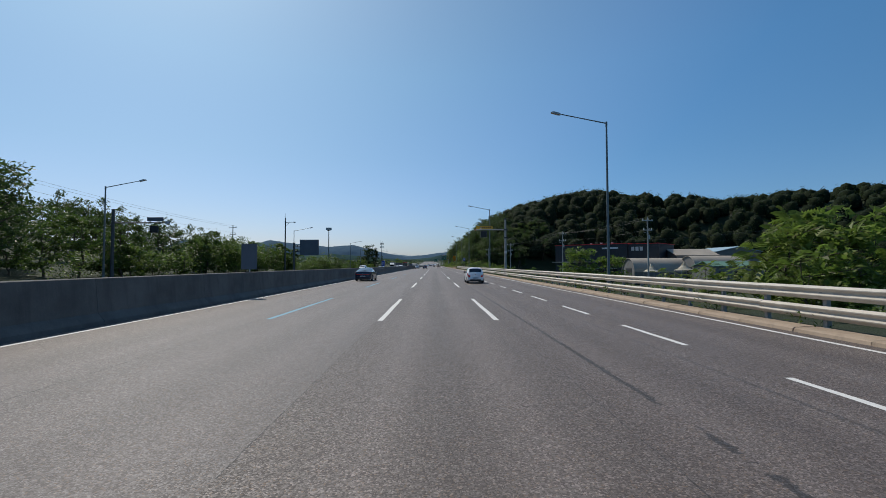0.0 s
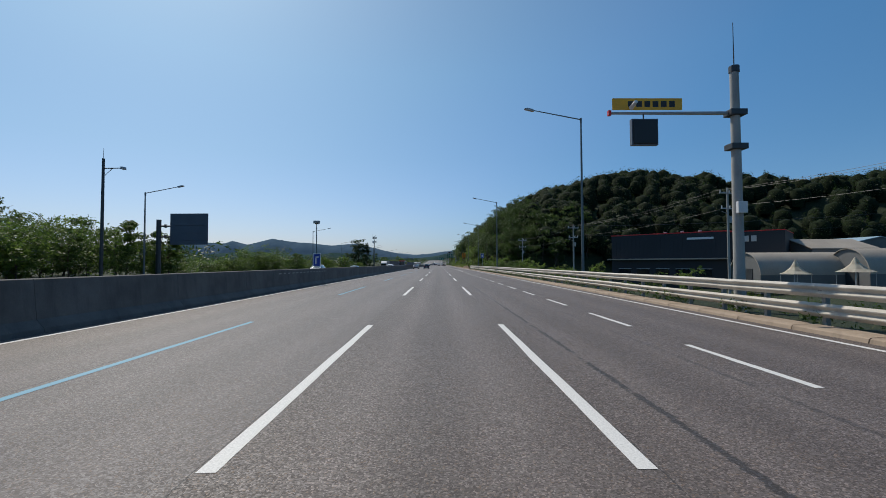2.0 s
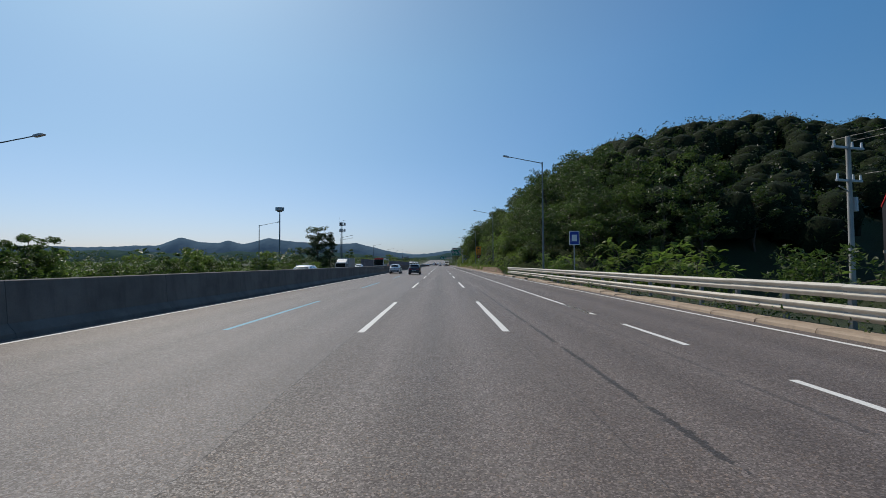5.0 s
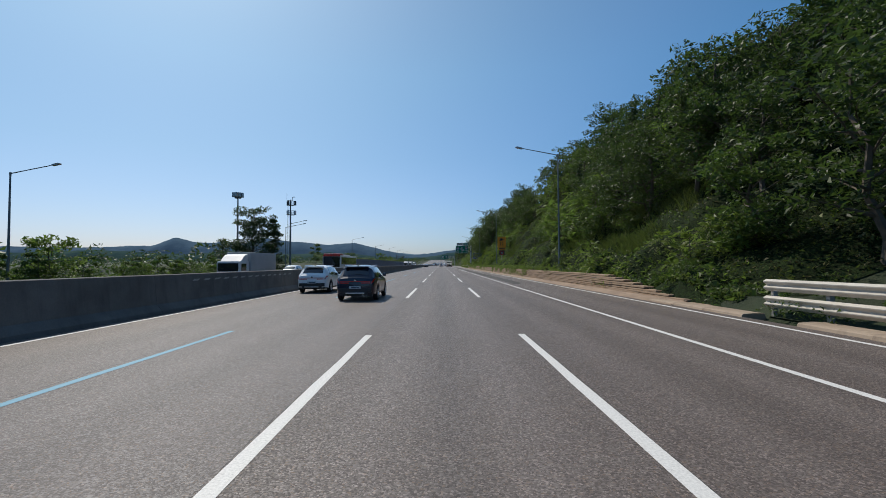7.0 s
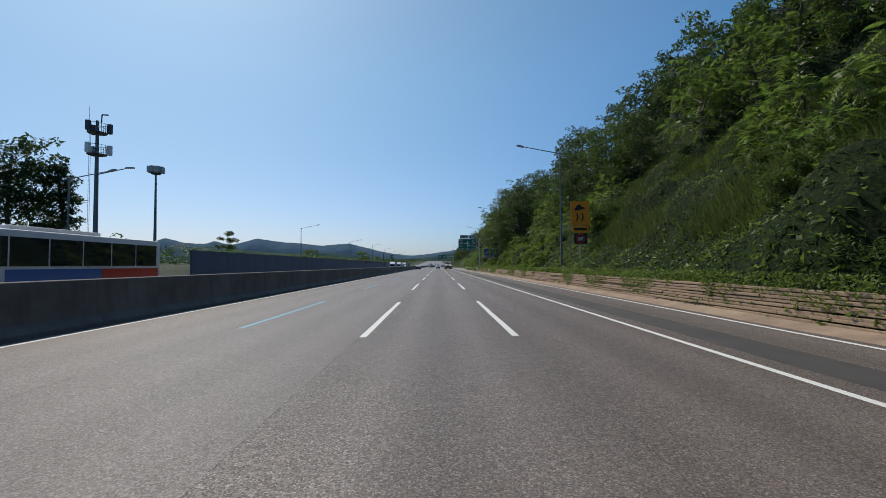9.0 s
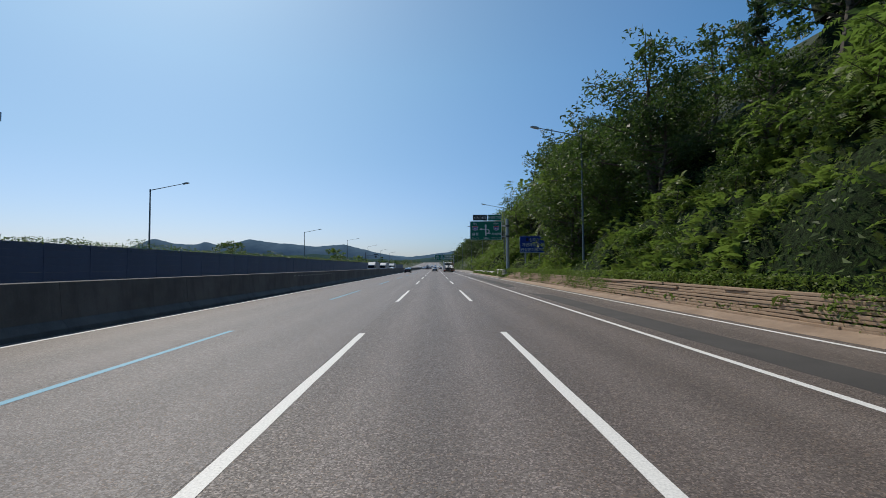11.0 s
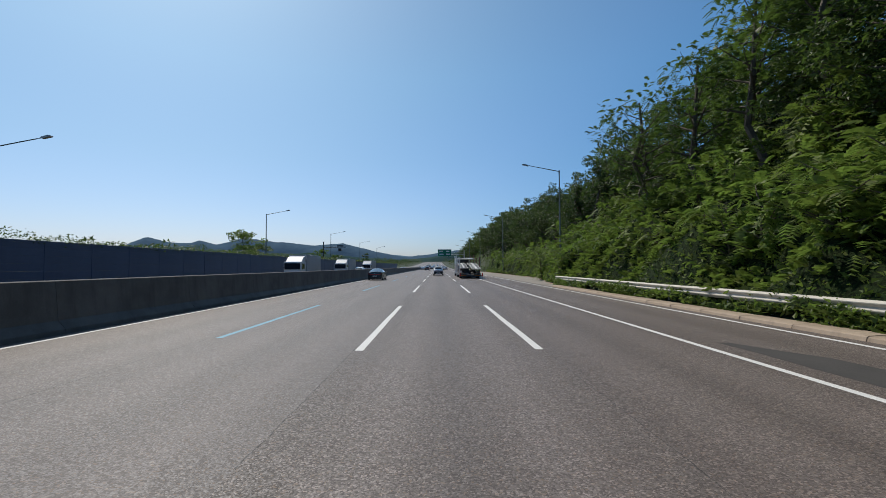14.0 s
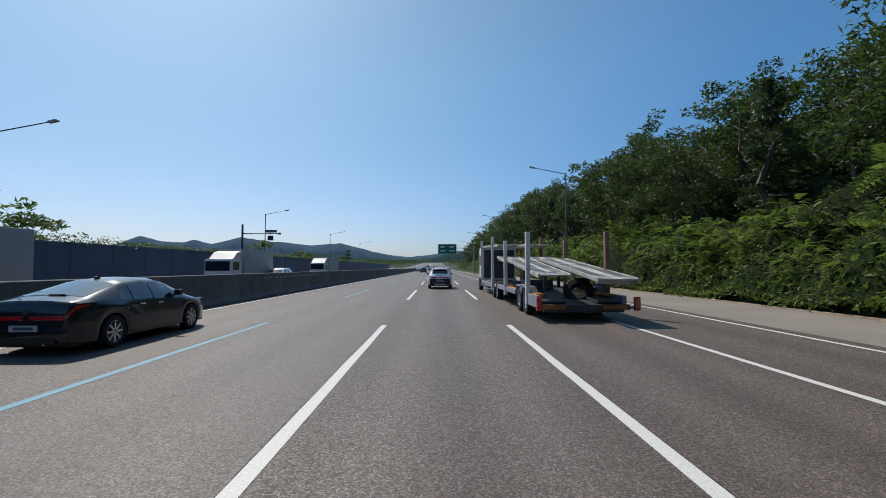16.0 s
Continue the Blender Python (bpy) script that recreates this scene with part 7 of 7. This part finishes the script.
def arched_shed(m, width, length, top, label):
    g = thing("arched_shed", None, label, "building", "sheds beside the works")
    n = 14
    arc = [(width / 2 * math.cos(math.pi * k / n), top * 0.45 + top * 0.55 * math.sin(math.pi * k / n)) for k in range(n + 1)]
    inner = [(a * 0.97, b - 0.12) for a, b in arc][::-1]
    part("roof", prism(B(), arc + inner, "y", 0, length), M["roof_tan"], g, smooth=True)
    part("end_wall", prism(B(), [(a * 0.96, b - 0.13) for a, b in arc] + [(-width * 0.48, 0), (width * 0.48, 0)], "y", 0.3, 0.5), M["shed_wall"], g)
    for side in (-1, 1):
        part("side_wall", box(B(), (side * width * 0.485 - 0.1, 0, 0), (side * width * 0.485 + 0.1, length, top * 0.46), 0.01), M["shed_wall"], g)
    part("door", box(B(), (-width * 0.22, 0.2, 0), (width * 0.22, 0.3, top * 0.6), 0.02), M["steel_dark"], g)
    g.matrix_world = m
    return g


def gable_shed(m, width, length, eave, ridge_z, roof, label, windows=3):
    g = thing("shed", None, label, "building", "sheds beside the works")
    part("wall", prism(B(), [(-width / 2, 0), (width / 2, 0), (width / 2, eave), (0, ridge_z - 0.05), (-width / 2, eave)], "y", 0, length), M["shed_wall"], g)
    w2 = width / 2 + 0.3
    part("roof", prism(B(), [(-w2, eave - 0.12), (0, ridge_z), (w2, eave - 0.12), (w2, eave + 0.05), (0, ridge_z + 0.18), (-w2, eave + 0.05)], "y", -0.4, length + 0.4), M[roof], g)
    for k in range(windows):
        y = length * (k + 0.5) / windows
        for side in (-1, 1):
            w = part("window", box(B(), (side * width / 2 - 0.04, y - 0.7, eave * 0.4), (side * width / 2 + 0.04, y + 0.7, eave * 0.8), 0.01), M["glass"], g)
            part("sill", box(B(), (side * width / 2 - 0.1, y - 0.8, eave * 0.36), (side * width / 2 + 0.1, y + 0.8, eave * 0.4), 0.01), M["shed_wall"], w)
    part("door", box(B(), (-0.8, -0.05, 0), (0.8, 0.03, 2.2), 0.02), M["steel_dark"], g)
    g.matrix_world = m
    return g


arched_shed(pose(61, 136, -4.3, 0, 0, -90), 9, 20, 8.0, "long tan shed with an arched sheet roof")
arched_shed(pose(77, 131, -4.3, 0, 0, -90), 9, 17, 8.6, "long tan shed with an arched sheet roof and grey ends")
gable_shed(pose(80, 148, -4.3, 0, 0, -90), 12, 14, 9.0, 11.1, "roof_tan", "shed with a low tan sheet roof")
gable_shed(pose(115, 162, -4.3), 17, 18, 10.8, 12.6, "roof_blue", "pale gabled hall with a blue sheet roof", 4)
gable_shed(pose(59.7, 95, -4.3, 0, 0, -88), 7, 13.5, 5.6, 6.5, "roof_green", "low white workshop with a green sheet roof", 4)


def pavilion_tent(m, size):
    g = thing("pavilion_tent", None, "cream pointed canvas pavilion tent", "tent")
    bm = B()
    n = 8
    rings = []
    for r, z in ((1.0, 2.6), (0.6, 3.1), (0.28, 3.9), (0.03, 5.2)):
        rings.append([bm.verts.new((r * size * math.cos(2 * math.pi * k / n), r * size * math.sin(2 * math.pi * k / n), z)) for k in range(n)])
    for a, b in zip(rings, rings[1:]):
        for k in range(n):
            bm.faces.new((a[k], a[(k + 1) % n], b[(k + 1) % n], b[k]))
    bm.faces.new(rings[-1])
    bmesh.ops.solidify(bm, geom=bm.faces[:], thickness=0.04)
    part("canopy", bm, M["tent"], g)
    for k in range(4):
        a = math.pi / 4 + k * math.pi / 2
        part("leg", tube(B(), (size * 0.9 * math.cos(a), size * 0.9 * math.sin(a), 0), (size * 0.9 * math.cos(a), size * 0.9 * math.sin(a), 2.7), 0.05, 0.05, 8), M["pole_light"], g)
    g.matrix_world = m


pavilion_tent(pose(72, 124, -2.6), 2.8)
pavilion_tent(pose(64, 127, -3.0), 2.4)

# the big tree beside the telecom mast
big = build_tree("roadside_tree", 77, 14.4, 4.4, 9500, 0.52, M["leaf_p"], 0.16, label="tall dark spreading conifer beside the telecom mast", category="tree", limbs=30)
big.matrix_basis = pose(-38.8, 261, -0.4)
low = build_tree("roadside_tree", 79, 13.0, 3.8, 6500, 0.4, M["leaf_p"], 0.1, "pine", label="slender dark conifer beside the taller one", category="tree")
low.matrix_basis = pose(-34.6, 261.5, -0.4)
low = build_tree("roadside_tree", 78, 7.8, 2.6, 2600, 0.38, M["leaf_a"], 0.1, label="smaller dark tree beside the conifers", category="tree")
low.matrix_basis = pose(-43.9, 258.5, -0.4)
for x, y, s in ((-36, 296, 0.9), (-38, 352, 1.0), (-34, 420, 1.25), (-33.5, 424, 1.0), (-37, 480, 1.0), (-40, 520, 1.0), (-36, 560, 1.0)):
    plant(small_kinds[int(y) % 3], x, y, land_z(x, y), s, y)
# tall trees behind the direction sign
for x, y, s, k in ((17.5, 343, 1.3, 5), (20, 338, 1.4, 0), (15.8, 353, 1.0, 5), (22, 346, 1.4, 1), (18.5, 331, 1.3, 2), (21, 324, 1.4, 3)):
    plant(hill_kinds[k], x, y, land_z(x, y) - 0.2, s, y * 1.7)

for x, y, s, k in ((-37, 36, 1.05, 0), (-39, 31, 1.1, 1), (-43, 41, 0.95, 0), (-46, 48, 0.9, 3)):
    plant(hill_kinds[k], x, y, land_z(x, y) - 0.2, s, y * 1.3)

# ================= distance =================


def ridge(name, dist, x0, x1, heights, material, seed, step=25.0, depth=160):
    """A wooded ridge line far ahead: a rounded strip of hills."""
    xs = np.arange(x0, x1 + 1, step)
    v, f = [], []
    for k, x in enumerate(xs):
        h = table(x, heights) * (1 + 0.06 * noise.noise(Vector((x * 0.006, seed, 0)))) + 3.0 * noise.noise(Vector((x * 0.03, seed, 5))) + 2.0 * noise.noise(Vector((x * 0.09, seed, 8)))
        v += [(x, dist - depth, -20), (x, dist - depth * 0.4, h * 0.6), (x, dist, h), (x, dist + depth, -20)]
    for k in range(len(xs) - 1):
        for j in range(3):
            f.append((4 * k + j, 4 * k + 4 + j, 4 * k + 5 + j, 4 * k + 1 + j))
    return tagged(new(name, mesh_of(name, v, f, material, True)), "wooded hills on the horizon with haze painted into their colour", "hills", kind="structure")


# each ridge carries its haze in its colour
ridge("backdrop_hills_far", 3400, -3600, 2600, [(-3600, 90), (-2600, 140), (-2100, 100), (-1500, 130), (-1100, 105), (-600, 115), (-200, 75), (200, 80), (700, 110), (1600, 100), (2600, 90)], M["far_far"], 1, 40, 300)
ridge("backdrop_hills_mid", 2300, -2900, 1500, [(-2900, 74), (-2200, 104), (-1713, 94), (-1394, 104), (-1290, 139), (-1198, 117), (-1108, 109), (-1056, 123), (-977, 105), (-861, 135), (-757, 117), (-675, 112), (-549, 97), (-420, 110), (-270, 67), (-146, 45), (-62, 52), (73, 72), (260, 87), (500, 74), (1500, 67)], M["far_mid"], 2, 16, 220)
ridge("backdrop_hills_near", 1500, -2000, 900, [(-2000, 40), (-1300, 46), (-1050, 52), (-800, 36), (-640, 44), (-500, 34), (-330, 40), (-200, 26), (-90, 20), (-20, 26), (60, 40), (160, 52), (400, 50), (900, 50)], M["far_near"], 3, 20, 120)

# sound barrier beyond the other carriageway
bm = box(B(), (-0.06, 0.03, 0), (0.06, 3.97, 0.495), 0.012)
PANEL_ME = bpy.data.meshes.new("panel")
bm.to_mesh(PANEL_ME)
bm.free()
PANEL_ME.materials.append(M["noise_wall"])
bm = box(B(), (-0.08, -0.07, -0.2), (0.085, 0.07, 3.52), 0.01)
NPOST_ME = bpy.data.meshes.new("wall_post")
bm.to_mesh(NPOST_ME)
bm.free()
NPOST_ME.materials.append(M["noise_wall"])
nwall = thing("sound_barrier", pose(-26.3, 268, 0), "blue-grey sound barrier of stacked panels between steel posts", "wall", kind="structure")
for k in range(90):
    z = road_z(268 + 4 * k)
    for c in range(7 if k < 40 else 1):
        share("panel", PANEL_ME, nwall, pose(0, 4 * k, z + 0.5 * c))
    share("wall_post", NPOST_ME, nwall, pose(0, 4 * k, z))
bm = B()
for k in range(40, 90):
    z = road_z(268 + 4 * k)
    for c in range(1, 7):
        box(bm, (-0.06, 4 * k + 0.03, z + 0.5 * c), (0.06, 4 * k + 3.97, z + 0.5 * c + 0.495))
tagged(part("far_panels", bm, M["noise_wall"], nwall), kind="stuff")
pts = []
rn = np.random.RandomState(2)
for y in np.arange(266, 640, 0.009):
    t = 0.5 + 0.5 * noise.noise(Vector((y * 0.12, 3, 0)))
    t2 = max(0.0, 0.5 + 0.9 * noise.noise(Vector((y * 0.42, 8, 0))))
    u = rn.uniform()
    hang = 0.9 * max(0.0, noise.noise(Vector((y * 0.35, 15, 0))))
    pts.append((-26.15 - 1.9 * u + 0.06 * rn.normal(), y, road_z(y) + 3.3 + (rn.uniform(-hang, 0.3) if u < 0.12 else rn.uniform(0, 1) * (0.35 + 1.2 * t * t2))))
scatter_leaves(pts, 0.24, M["leaf_b"], "wall_top_creepers", "green creepers growing over the sound barrier")
